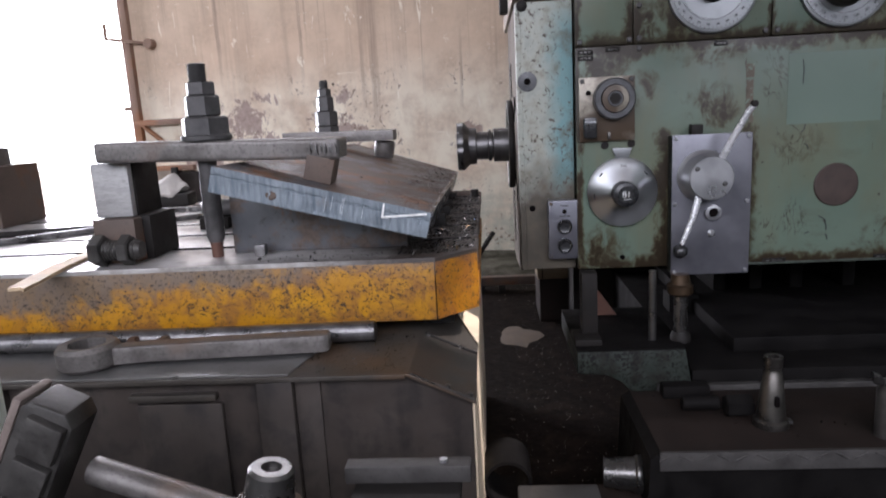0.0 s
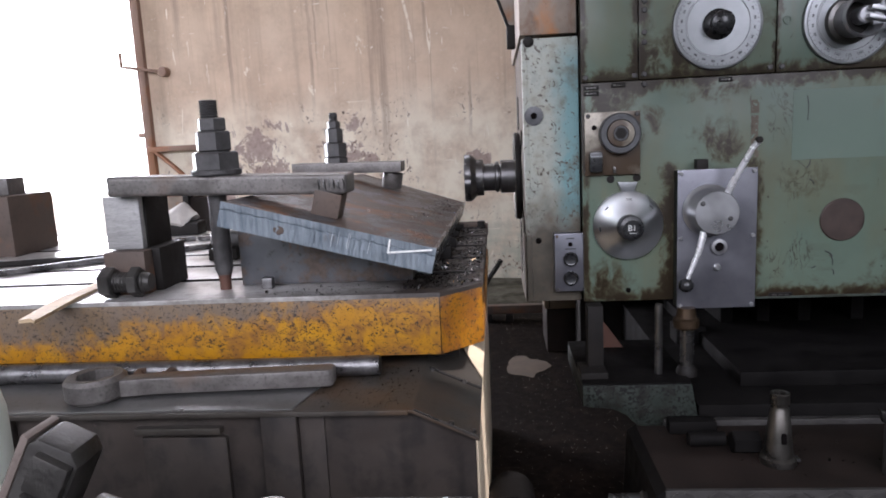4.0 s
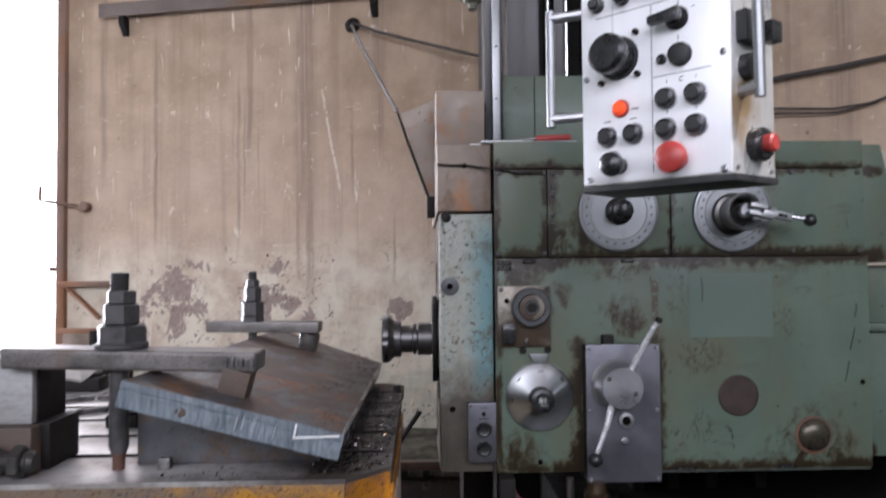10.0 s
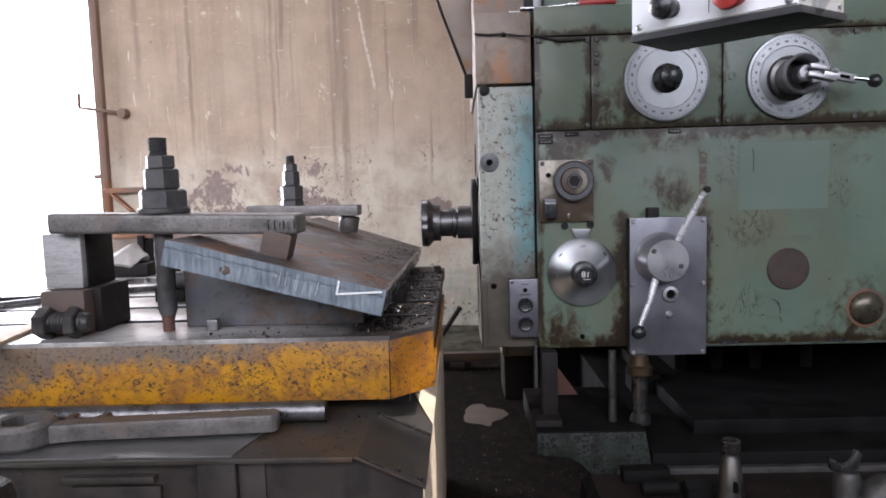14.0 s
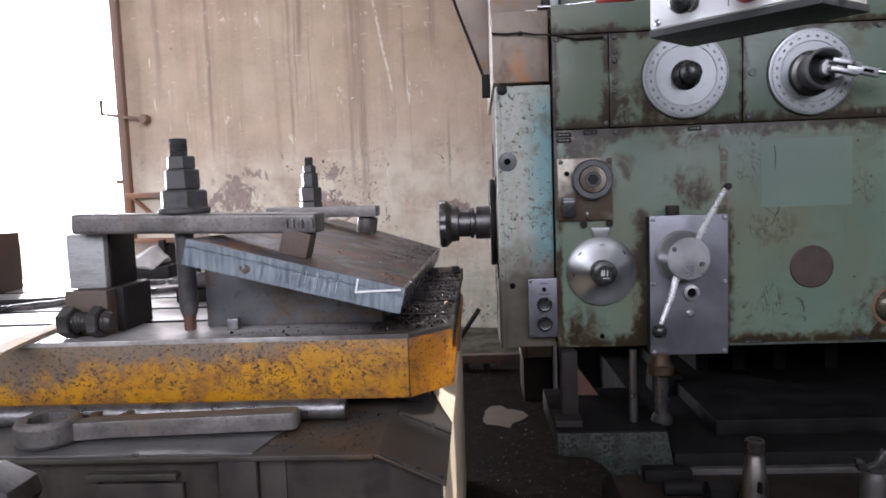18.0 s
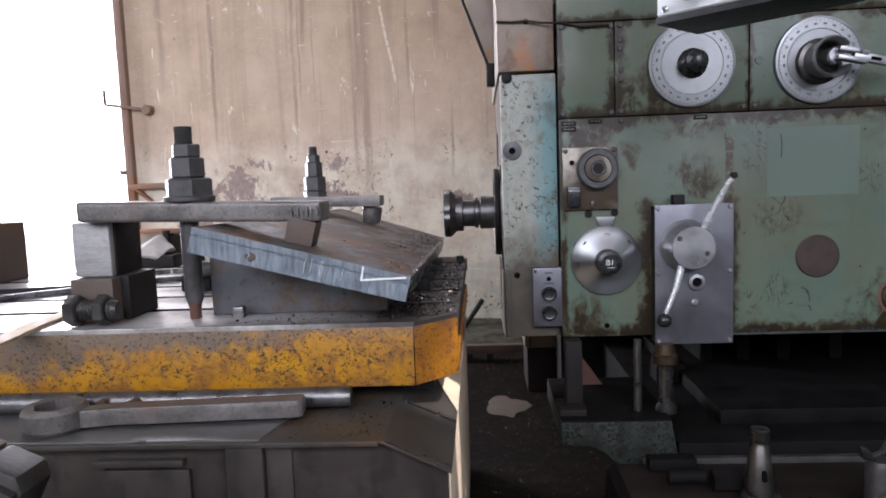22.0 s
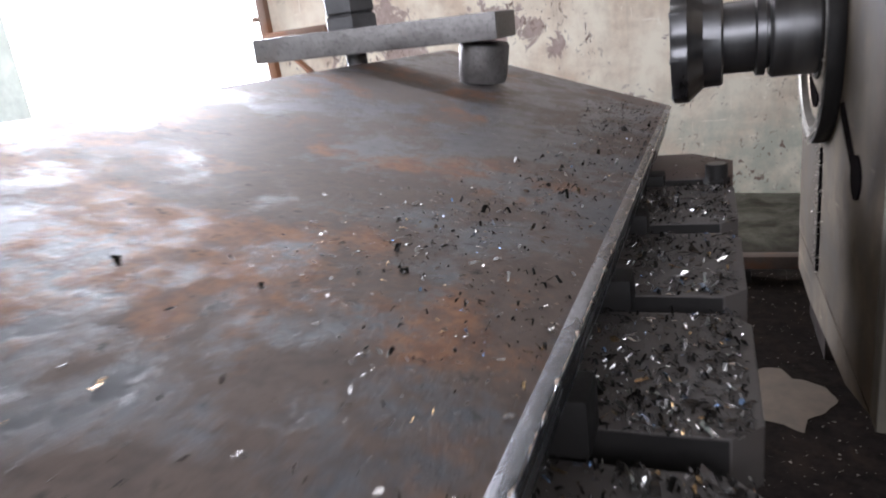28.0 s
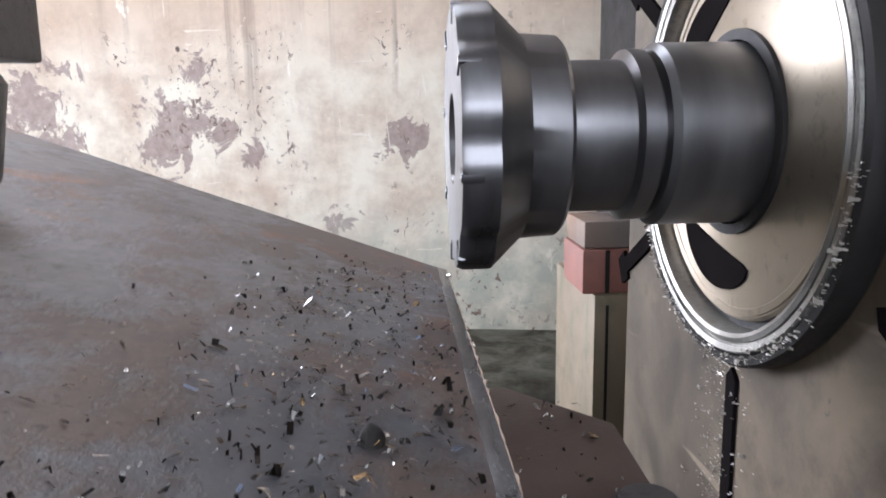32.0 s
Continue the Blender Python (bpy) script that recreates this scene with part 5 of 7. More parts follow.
# big speed dials
def dial(x, z, r, knob):
    d = root("dial", (x, HY, z - r), "round silver control dial with an engraved scale ring", "dial", "headstock dials")
    part("disc", lathe([(0, 0.011), (r * 0.70, 0.011), (r * 0.705, 0.0125), (r * 0.73, 0.0125), (r * 0.735, 0.011), (r * 0.915, 0.0105), (r * 0.918, 0.0085), (r * 0.935, 0.0085), (r * 0.94, 0.0095), (r * 0.985, 0.0088), (r, 0.006), (r, -0.001), (0, -0.001)], (x, HY, z), "y", 72), MAT_ALU, d)
    part("inner_line", lathe([(r * 0.69, 0.0108), (r * 0.70, 0.0116), (r * 0.708, 0.0108)], (x, HY, z), "y", 72), MAT_INK, d)
    ticks = bmesh.new()
    for k in range(60):
        a = k * math.tau / 60
        m = Matrix.Translation((x, HY - 0.0105, z)) @ Matrix.Rotation(a, 4, "Y")
        long = 0.05 if k % 5 == 0 else 0.03
        box(-0.0004, 0.0004, -0.0006, 0.0006, r * (0.91 - long), r * 0.91, bm=ticks, m=m)
    tagged(part("tick_marks", ticks, MAT_INK, d, "", 0), kind="stuff")
    bars = bmesh.new()
    for k in range(24):
        if not knob and 9 <= k <= 14:
            continue
        a = (k + 0.5) * math.tau / 24
        m = Matrix.Translation((x, HY - 0.0112, z)) @ Matrix.Rotation(a, 4, "Y")
        for q in (-1, 0, 1):
            box(q * 0.0024 - 0.0008, q * 0.0024 + 0.0008, -0.0003, 0.0003, r * 0.79, r * 0.835, bm=bars, m=m)
    tagged(part("figure_bars", bars, MAT_INK, d, "", 0), kind="stuff")
    if knob:
        part("knob", lathe([(0.031, 0.009), (0.031, 0.014), (0.027, 0.018), (0.020, 0.022), (0.019, 0.032), (0.023, 0.040), (0.022, 0.048), (0.013, 0.053), (0, 0.054)], (x, HY, z), "y", 32), MAT_BLACK, d)
    return d


dial(0.555, 0.888, 0.091, True)
d2 = dial(0.815, 0.884, 0.090, False)
hub_c = (0.812, HY, 0.880)
part("hub", lathe([(0.047, 0.010), (0.047, 0.016), (0.044, 0.021), (0.036, 0.024), (0.036, 0.030)], hub_c, "y", 40), MAT_DULLSTEEL, d2, "turned steel hub")
cup = bmesh.new()
ARC = [radians(q) for q in range(38, 333, 7)]
rows = [[cup.verts.new((hub_c[0] + r * math.cos(a), HY - h, hub_c[2] + r * math.sin(a))) for r, h in ((0.036, 0.026), (0.0385, 0.060), (0.0415, 0.074), (0.0375, 0.078), (0.0335, 0.072), (0.0325, 0.026))] for a in ARC]
for p, q in zip(rows, rows[1:]):
    for j in range(6):
        cup.faces.new((p[j], q[j], q[(j + 1) % 6], p[(j + 1) % 6]))
cup.faces.new(rows[0])
cup.faces.new(rows[-1])
part("cup", cup, MAT_GREY, d2, "worn steel cup cut open at one side")
part("cup_bore", cyl((0.812, HY - 0.029, 0.880), "y", 0.0325, 0.003, 32), MAT_DARK, d2, "dark bore")
part("shaft_end", lathe([(0.017, 0.03), (0.017, 0.060), (0.014, 0.064), (0, 0.064)], (0.822, HY, 0.884), "y", 28), MAT_GREY, d2)
CRANK = Matrix.Translation((0.832, HY - 0.066, 0.885)) @ Matrix.Rotation(radians(13), 4, "Y")
for lo, hi in ((0.004, 0.013), (-0.013, -0.004)):
    part("clevis_cheek", box(-0.012, 0.046, -0.014, 0.006, lo, hi, 0.002, m=CRANK), MAT_GREY, d2, "grey forked crank lever")
part("lever", box(0.020, 0.088, -0.011, 0.003, -0.0085, 0.0085, 0.003, m=CRANK), MAT_GREY, d2)
part("fork_gap", box(0.052, 0.072, -0.0118, -0.0108, -0.0032, 0.0032, m=CRANK), MAT_HOLESHADE, d2)
part("clevis_pin", cyl((0, 0, 0), "y", 0.0038, 0.003, 14, 0.0005, m=CRANK @ Matrix.Translation((0.030, -0.013, 0.0085))), MAT_DULLSTEEL, d2)
part("crank_rod", tube([(0.910, HY - 0.078, 0.868), (0.940, HY - 0.082, 0.862)], 0.0045, 12), MAT_CHROME, d2)
part("crank_ball", lathe([(0, -0.014), (0.008, -0.0115), (0.0125, -0.006), (0.014, 0), (0.0125, 0.006), (0.008, 0.0115), (0, 0.014)], (0.948, HY - 0.084, 0.860), "z", 20), MAT_BLACK, d2, "black ball knob")

# hand feed gauge plate
gp = root("gauge_plate", (0.339, HY, 0.588), "small grimy silver plate with a grey knurled knob", "control plate")
part("plate", box(0.281, 0.398, HY - 0.010, HY, 0.588, 0.722, 0.002), MAT_STAINED, gp)
part("knob", lathe([(0.043, 0.010), (0.043, 0.030), (0.040, 0.034), (0.030, 0.034), (0.028, 0.031), (0.016, 0.031), (0.015, 0.036), (0.010, 0.036), (0.010, 0.026), (0, 0.026)], (0.353, HY, 0.676), "y", 40), MAT_GREYKNOB, gp, "grey knurled knob")
part("hub", lathe([(0.0285, 0.030), (0.0275, 0.0375), (0.0165, 0.0385), (0.0155, 0.0315)], (0.353, HY, 0.676), "y", 32), MAT_STAINED, gp)
part("socket", hexa((0.353, HY - 0.030, 0.676), "y", 0.0135, 0.0065), MAT_DARK, gp)
part("push_cap", box(0.289, 0.316, HY - 0.030, HY - 0.010, 0.596, 0.640, 0.005), MAT_BLACK, gp)
part("cap_band", box(0.290, 0.315, HY - 0.0308, HY - 0.029, 0.628, 0.631, 0.0005), MAT_ALU, gp)
part("hole", cyl((0.301, HY - 0.0095, 0.690), "y", 0.0055, 0.0015, 16), MAT_HOLESHADE, gp)
part("bolt_head", cyl((0.295, HY - 0.0095, 0.658), "y", 0.006, 0.003, 12), MAT_STAINED, gp)
for x, z in ((0.288, 0.715), (0.391, 0.715)):
    screw(x, z, HY - 0.010, 0.005, gp)
part("bracket", box(0.340, 0.346, HY - 0.016, HY - 0.010, 0.592, 0.606, 0.001), MAT_DULLSTEEL, gp)

# conical feed dial
cd = root("feed_dial", (0.372, HY, 0.40), "silver conical feed dial with a black knob", "dial")
part("cone", lathe([(0.0, 0.045), (0.026, 0.045), (0.030, 0.040), (0.060, 0.020), (0.073, 0.012), (0.075, 0.009), (0.075, 0.002), (0.070, 0), (0, 0)], (0.372, HY, 0.477), "y", 72), MAT_SPUN, cd)
part("knob", lathe([(0.027, 0.040), (0.027, 0.062), (0.025, 0.070), (0.018, 0.073), (0.017, 0.071), (0, 0.071)], (0.3685, HY, 0.4785), "y", 36), MAT_BLACK, cd)
part("pointer_plate", prism([(0.350, 0.572), (0.392, 0.571), (0.384, 0.547), (0.360, 0.547)], "y", HY - 0.010, HY - 0.002, 0.0015), MAT_ALU, cd)


def lettering(text, size, m, mat, parent, label=""):
    cu = bpy.data.curves.new("lettering", "FONT")
    cu.body, cu.size, cu.align_x, cu.align_y, cu.extrude = text, size, "CENTER", "CENTER", 0.0002
    tmp = bpy.data.objects.new("tmp_text", cu)
    scene.collection.objects.link(tmp)
    me = bpy.data.meshes.new_from_object(tmp.evaluated_get(bpy.context.evaluated_depsgraph_get()))
    bpy.data.objects.remove(tmp)
    bpy.data.curves.remove(cu)
    bm = bmesh.new()
    bm.from_mesh(me)
    bpy.data.meshes.remove(me)
    bmesh.ops.transform(bm, verts=bm.verts[:], matrix=m)
    return part("lettering", bm, mat, parent, label, 0)


FACE = Matrix.Rotation(radians(90), 4, "X")
lettering("B1", 0.017, Matrix.Translation((0.3685, HY - 0.0716, 0.479)) @ Matrix.Rotation(radians(4), 4, "Y") @ FACE, MAT_WHITE, cd, "hand-scratched white marking")
part("underline", box(0.363, 0.378, HY - 0.0722, HY - 0.0712, 0.4685, 0.4695), MAT_WHITE, cd)
lettering("200", 0.009, Matrix.Translation((0.372, HY - 0.0215, 0.5345)) @ Matrix.Rotation(radians(-32), 4, "X") @ FACE, MAT_INK, cd)
for ang in (-50, 50, -95):
    q = radians(ang)
    part("figure_bar", box(-0.005, 0.005, -0.0008, 0.0008, -0.0015, 0.0015, m=Matrix.Translation((0.372 + 0.062 * math.sin(q), HY - 0.0198, 0.477 + 0.062 * math.cos(q))) @ Matrix.Rotation(q, 4, "Y")), MAT_INK, cd)

for word, ang in (("200", 36), ("160", 18), ("125", 0), ("100", -18), ("80", -36)):
    q = radians(180 + ang)
    lettering(word, 0.0085, Matrix.Translation((0.815 + 0.0725 * math.sin(q), HY - 0.0112, 0.884 + 0.0725 * math.cos(q))) @ Matrix.Rotation(q + math.pi, 4, "Y") @ FACE, MAT_INK, d2)

# lever gearbox plate
lp = root("lever_plate", (0.545, HY, 0.296), "grey machined gearbox plate with a two-ball cross lever", "control plate")
LY = HY - 0.042
part("housing", box(0.470, 0.628, LY + 0.004, HY, 0.297, 0.592, 0.003), MAT_OLIVE, lp)
part("plate", box(0.468, 0.631, LY, LY + 0.004, 0.296, 0.594, 0.0015), MAT_SATIN2, lp)
for x, z in ((0.475, 0.587), (0.623, 0.587), (0.475, 0.450), (0.623, 0.452), (0.475, 0.303), (0.623, 0.303)):
    screw(x, z, LY, 0.0045, lp, MAT_GREY)
part("flange", lathe([(0.055, 0), (0.055, 0.006), (0.050, 0.010), (0.046, 0.018), (0.045, 0.052), (0.043, 0.055), (0, 0.055)], (0.533, LY, 0.508), "y", 48), MAT_GREY, lp)
for dx, dz in ((-0.029, 0.020), (0.026, -0.012)):
    screw(0.533 + dx, 0.508 + dz, LY - 0.055, 0.005, lp)
HUBP = Vector((0.533, LY - 0.040, 0.508))
tip, bot = Vector((0.600, LY - 0.075, 0.650)), Vector((0.478, LY - 0.045, 0.372))
part("lever_arm", tube([HUBP + Vector((0.022, 0, 0.034)), HUBP.lerp(tip, 0.55), HUBP.lerp(tip, 0.92), tip + Vector((0.004, -0.004, 0.002))], [0.0074, 0.0066, 0.0058, 0.0062], 14), MAT_LEVER, lp, "polished lever arm")
part("arm_end", cyl((tip.x + 0.002, tip.y, tip.z + 0.002), "y", 0.0065, 0.010, 14), MAT_DARK, lp)
part("lever_arm", tube([HUBP + Vector((-0.020, 0, -0.036)), HUBP.lerp(bot, 0.6), HUBP.lerp(bot, 0.85), bot], [0.0074, 0.0064, 0.0054, 0.0048], 14), MAT_LEVER, lp, "polished lever arm")
part("ball_knob", lathe([(0, -0.0155), (0.009, -0.0125), (0.0145, -0.006), (0.0155, 0), (0.0145, 0.006), (0.009, 0.0125), (0, 0.0155)], (bot.x - 0.003, bot.y, bot.z - 0.014), "z", 24), MAT_BLACK, lp, "black ball knob")
part("socket", lathe([(0.0165, 0), (0.0165, 0.008), (0.010, 0.009), (0.010, 0.002), (0, 0.002)], (0.553, LY, 0.430), "y", 28), MAT_GREY, lp)
part("socket_bore", cyl((0.553, LY - 0.0005, 0.430), "y", 0.0098, 0.004, 20), MAT_HOLESHADE, lp)
part("small_nipple", lathe([(0.008, 0), (0.008, 0.003), (0.004, 0.006), (0, 0.006)], (0.551, LY, 0.385), "y", 16), MAT_GREY, lp)
part("top_lug", box(0.506, 0.530, LY - 0.002, LY + 0.02, 0.594, 0.615, 0.002), MAT_DARK, lp)

# two-button station
bs = root("button_station", (0.248, HY + 0.02, 0.33), "grey two-button station plate on the cheek", "button box")
BY = 1.604
part("plate", box(0.213, 0.284, BY, 1.632, 0.331, 0.462, 0.002), MAT_SATIN2, bs)
for z in (0.405, 0.362):
    part("push_button", lathe([(0.0165, 0), (0.0165, 0.006), (0.0135, 0.009), (0.0135, 0.005), (0.011, 0.004), (0, 0.004)], (0.248, BY, z), "y", 24), MAT_BLACK, bs)
for x0, x1, z0 in ((0.239, 0.257, 0.450), (0.237, 0.260, 0.4265)):
    part("label_bar", box(x0, x1, BY - 0.0005, BY + 0.0003, z0, z0 + 0.0022), MAT_INK, bs)
part("pilot_hole", cyl((0.248, BY - 0.0004, 0.438), "y", 0.005, 0.0016, 14), MAT_HOLESHADE, bs)
for x, z in ((0.219, 0.456), (0.278, 0.456), (0.219, 0.337), (0.278, 0.337)):
    screw(x, z, BY, 0.0035, bs)

# things on and above the headstock
part("tray_strip", box(0.25, 0.47, 1.62, 1.64, 1.049, 1.053, 0.001), MAT_GREY, head)
sd = root("screwdriver", (0.40, 1.625, 1.049), "screwdriver with a faded red handle lying on the headstock", "screwdriver")
part("handle", tube([(0.375, 1.625, 1.058), (0.40, 1.623, 1.059), (0.455, 1.62, 1.060)], [0.006, 0.0075, 0.007], 10), MAT_RED, sd)
part("blade", tube([(0.28, 1.632, 1.052), (0.375, 1.625, 1.058)], 0.003, 8), MAT_CHROME, sd)
tagged(thing("paper_slip", box(0.226, 0.252, 1.64, 1.66, 1.0465, 1.050, 0.0008), MAT_WHITE, "small white slip lying on the rusty cover", "paper slip"))

col = root("machine_column", (0.6, 2.3, FLOOR), "tall dark oily machine column with ways above the headstock", "machine column")
part("body", box(0.36, 1.02, 2.405, 2.95, FLOOR, 4.2, 0.006), MAT_DARK, col)
part("way", box(0.375, 0.475, 2.12, 2.40, 1.06, 4.2, 0.005), MAT_COLUMN, col, "grey oily slideway")
part("way_edge", box(0.478, 0.490, 2.16, 2.40, 1.06, 4.2, 0.002), MAT_DARK, col)
part("way", box(0.545, 0.585, 2.25, 2.40, 1.06, 4.2, 0.004), MAT_COLUMN, col)
for x in (0.497, 0.552):
    part("lift_rod", cyl((x, 2.10, 1.06), "z", 0.0055, 3.1, 14), MAT_CHROME, col, "bright lifting rod")
part("green_housing", box(0.345, 0.60, 1.98, 2.15, 1.046, 1.305, 0.004), MAT_GREEN, col)
part("housing_seam", box(0.432, 0.435, 1.9785, 1.981, 1.06, 1.30), MAT_DARK, col)
part("guide_post", box(0.276, 0.324, 1.80, 1.86, 1.05, 4.2, 0.003), MAT_COLUMN, col, "dark upright guide strip")
part("dark_cover", box(0.66, 1.00, 2.0, 2.40, 1.34, 4.2, 0.01), MAT_NAVY, col)
rs = root("scale_strip", (0.30, 1.75, 1.05), "bright aluminium scale strip with screw holes", "scale")
part("strip", box(0.291, 0.309, 1.742, 1.752, 1.052, 1.447, 0.001), MAT_ALU, rs)
for z in (1.435, 1.31, 1.18, 1.075):
    part("screw_hole", cyl((0.300, 1.7425, z), "y", 0.003, 0.0012, 12), MAT_HOLESHADE, rs)

cy = root("lift_motor", (0.28, 2.2, 1.57), "small grimy hanging cylinder on a dark bracket arm", "motor")
part("barrel", lathe([(0, 0), (0.014, 0), (0.016, 0.018), (0.028, 0.024), (0.030, 0.034), (0.046, 0.040), (0.047, 0.075), (0.045, 0.080), (0.045, 0.215), (0, 0.215)], (0.279, 2.2, 1.575), "z", 28), MAT_OLIVEPALE, cy)
part("bracket_arm", prism([(0.06, 1.99), (0.06, 1.93), (0.20, 1.825), (0.232, 1.79), (0.33, 1.79), (0.33, 1.86), (0.25, 1.90), (0.15, 1.99)], "y", 2.16, 2.24, 0.004), MAT_DARK, cy)
part("arm_tie", box(0.30, 0.36, 2.17, 2.41, 1.80, 1.85, 0.004), MAT_DARK, cy)

sh = root("sheet_guard", (0.10, 1.9, 0.93), "thin rusty sheet guard beside the headstock", "guard")
part("sheet", prism([(0.059, 1.178), (0.149, 1.216), (0.149, 0.93), (0.136, 0.94)], "y", 1.90, 1.904), MAT_RUSTY, sh)
part("edge_rod", tube([(0.052, 1.897, 1.180), (0.075, 1.897, 1.11), (0.135, 1.897, 0.945), (0.143, 1.897, 0.92)], 0.004, 8), MAT_DARK, sh)
part("flap", box(0.128, 0.149, 1.88, 1.93, 0.90, 0.955, 0.003), MAT_DARK, sh)

mb = root("motor_housing", (1.4, 1.9, 0.3), "green drive housing beside the headstock with louvred cover", "machine housing")
part("end_cover", prism([(1.130, 0.768), (1.130, 1.05), (1.205, 1.05), (1.262, 0.80), (1.262, 0.768)], "y", 1.66, 2.3, 0.004), MAT_GREEN, mb)
part("cream_strip", prism([(1.212, 1.045), (1.252, 1.04), (1.300, 0.79), (1.262, 0.79)], "y", 1.70, 2.3, 0.003), MAT_CREAM, mb, "cream painted flank")
part("louvre_box", box(1.302, 1.75, 1.72, 2.3, 0.80, 1.025, 0.004), MAT_OLIVE, mb)
for k in range(11):
    z = 0.835 + k * 0.0155
    part("louvre", box(1.335, 1.72, 1.712, 1.722, z, z + 0.009, 0.002, m=None), MAT_DARK, mb)
part("top_cap", box(1.315, 1.56, 1.76, 2.2, 1.026, 1.05, 0.006), MAT_OLIVE, mb)
part("lower_box", box(1.135, 1.75, 1.70, 2.3, 0.622, 0.762, 0.004), MAT_GREEN, mb)
part("bead", box(1.140, 1.75, 1.69, 1.72, 0.603, 0.622, 0.006), MAT_GREEN, mb)
part("lower_box", box(1.14, 1.75, 1.71, 2.3, 0.30, 0.603, 0.004), MAT_GREEN, mb)

# ---------------------------------------------------------------- pendant
U, Wd, Z3 = Vector((0.7225, -0.6914, 0)), Vector((0.6914, 0.7225, 0)), Vector((0, 0, 1))
PO = Vector((0.372, 1.149, 0.883))
PM = Matrix(((U.x, Wd.x, 0, PO.x), (U.y, Wd.y, 0, PO.y), (0, 0, 1, PO.z), (0, 0, 0, 1)))
pend = root("control_pendant", (0.52, 1.1, 0.875), "brushed steel hanging control pendant with coloured buttons", "control box")
PWD, PHT = 0.232, 0.369
back_r = PM.inverted() @ (PO + U * PWD + Vector((0.823, 0.568, 0)) * 0.11)
plan = [(0, 0), (PWD, 0), (back_r.x, back_r.y), (0.0, 0.12)]
part("case", prism(plan, "z", 0.006, PHT, 0.002, m=PM), MAT_CASE, pend, "scuffed rust-stained steel case")
part("bottom_gasket", prism([(-0.002, -0.002), (PWD + 0.003, -0.002), (back_r.x + 0.004, back_r.y), (0.0, 0.122)], "z", -0.003, 0.007, 0.001, m=PM), MAT_RUBBER, pend, "black gasket edge")
part("front_panel", box(0.001, PWD - 0.001, -0.003, 0.001, 0.009, PHT - 0.001, 0.001, m=PM), MAT_SATIN, pend)


def turned(profile, u, v, name, mat, label="", seg=28, parent=None):
    m = PM @ Matrix.Translation((u, -0.003, v))
    return part(name, lathe([(r * 0.92, h) for r, h in profile], (0, 0, 0), "y", seg, None, m), mat, parent or pend, label)


for k in range(5):
    u, v = 0.0295 + 0.0427 * k, 0.334 + 0.001 * k
    bz = turned([(0.0145, 0), (0.0145, 0.004), (0.0125, 0.006), (0.0115, 0.004), (0, 0.004)], u, v, "lamp_bezel", MAT_BLACK)
    turned([(0.0122, 0.003), (0.0118, 0.009), (0.009, 0.0125), (0, 0.014)], u, v, "lens", MAT_GREENLIT if k == 3 else MAT_GREENLENS, "glowing green lens" if k == 3 else "dark green lens", parent=bz)
    b2 = turned([(0.0125, 0), (0.0125, 0.006), (0.0105, 0.008), (0.0105, 0.016), (0.009, 0.0175), (0, 0.0175)], u + 0.001, v - 0.0455, "push_button", MAT_BLACK)
    turned([(0.0065, 0.0172), (0.006, 0.0186), (0, 0.0186)], u + 0.001, v - 0.0455, "button_cap", MAT_GREYKNOB, parent=b2)
sel = turned([(0.0185, 0), (0.0185, 0.004), (0.015, 0.006), (0.013, 0.014), (0, 0.014)], 0.1575, 0.238, "selector_switch", MAT_DARK, "black rotary selector")
part("pointer", prism([(-0.034, -0.006), (-0.034, 0.006), (-0.014, 0.007), (0.012, 0.009), (0.014, 0), (0.012, -0.009), (-0.014, -0.007)], "y", -0.028, -0.014, 0.002, m=PM @ Matrix.Translation((0.1575, -0.003, 0.238)) @ Matrix.Rotation(radians(-4), 4, "Y")), MAT_BLACK, sel)
joy = turned([(0.031, 0), (0.031, 0.005), (0.029, 0.018), (0.031, 0.022), (0.033, 0.030), (0.032, 0.040), (0.026, 0.046), (0.010, 0.048), (0, 0.048)], 0.064, 0.199, "jog_knob", MAT_BLACK, "large black jog knob", 36)
turned([(0.036, 0.0), (0.036, 0.003), (0.030, 0.003)], 0.064, 0.199, "knob_flange", MAT_RUBBER, "", 36, joy)
for du, dv in ((0.030, 0.034), (-0.028, -0.034), (0.032, -0.030)):
    turned([(0.005, 0), (0.005, 0.006), (0.003, 0.008), (0, 0.008)], 0.064 + du, 0.199 + dv, "flange_screw", MAT_DARK, "", 12, joy)
turned([(0.0185, 0), (0.0185, 0.005), (0.0165, 0.007), (0.0165, 0.012), (0.012, 0.014), (0, 0.014)], 0.162, 0.184, "push_button", MAT_RUBBER)
turned([(0.0085, 0), (0.0085, 0.003), (0.006, 0.004), (0, 0.002)], 0.1335, 0.183, "key_hole", MAT_BLACK, "", 16)
rb = turned([(0.0145, 0), (0.0145, 0.004), (0.012, 0.005), (0, 0.004)], 0.068, 0.121, "lamp_bezel", MAT_RED)
turned([(0.0118, 0.003), (0.0112, 0.010), (0.008, 0.0135), (0, 0.0145)], 0.068, 0.121, "lens", MAT_REDLIT, "glowing orange lens", 24, rb)
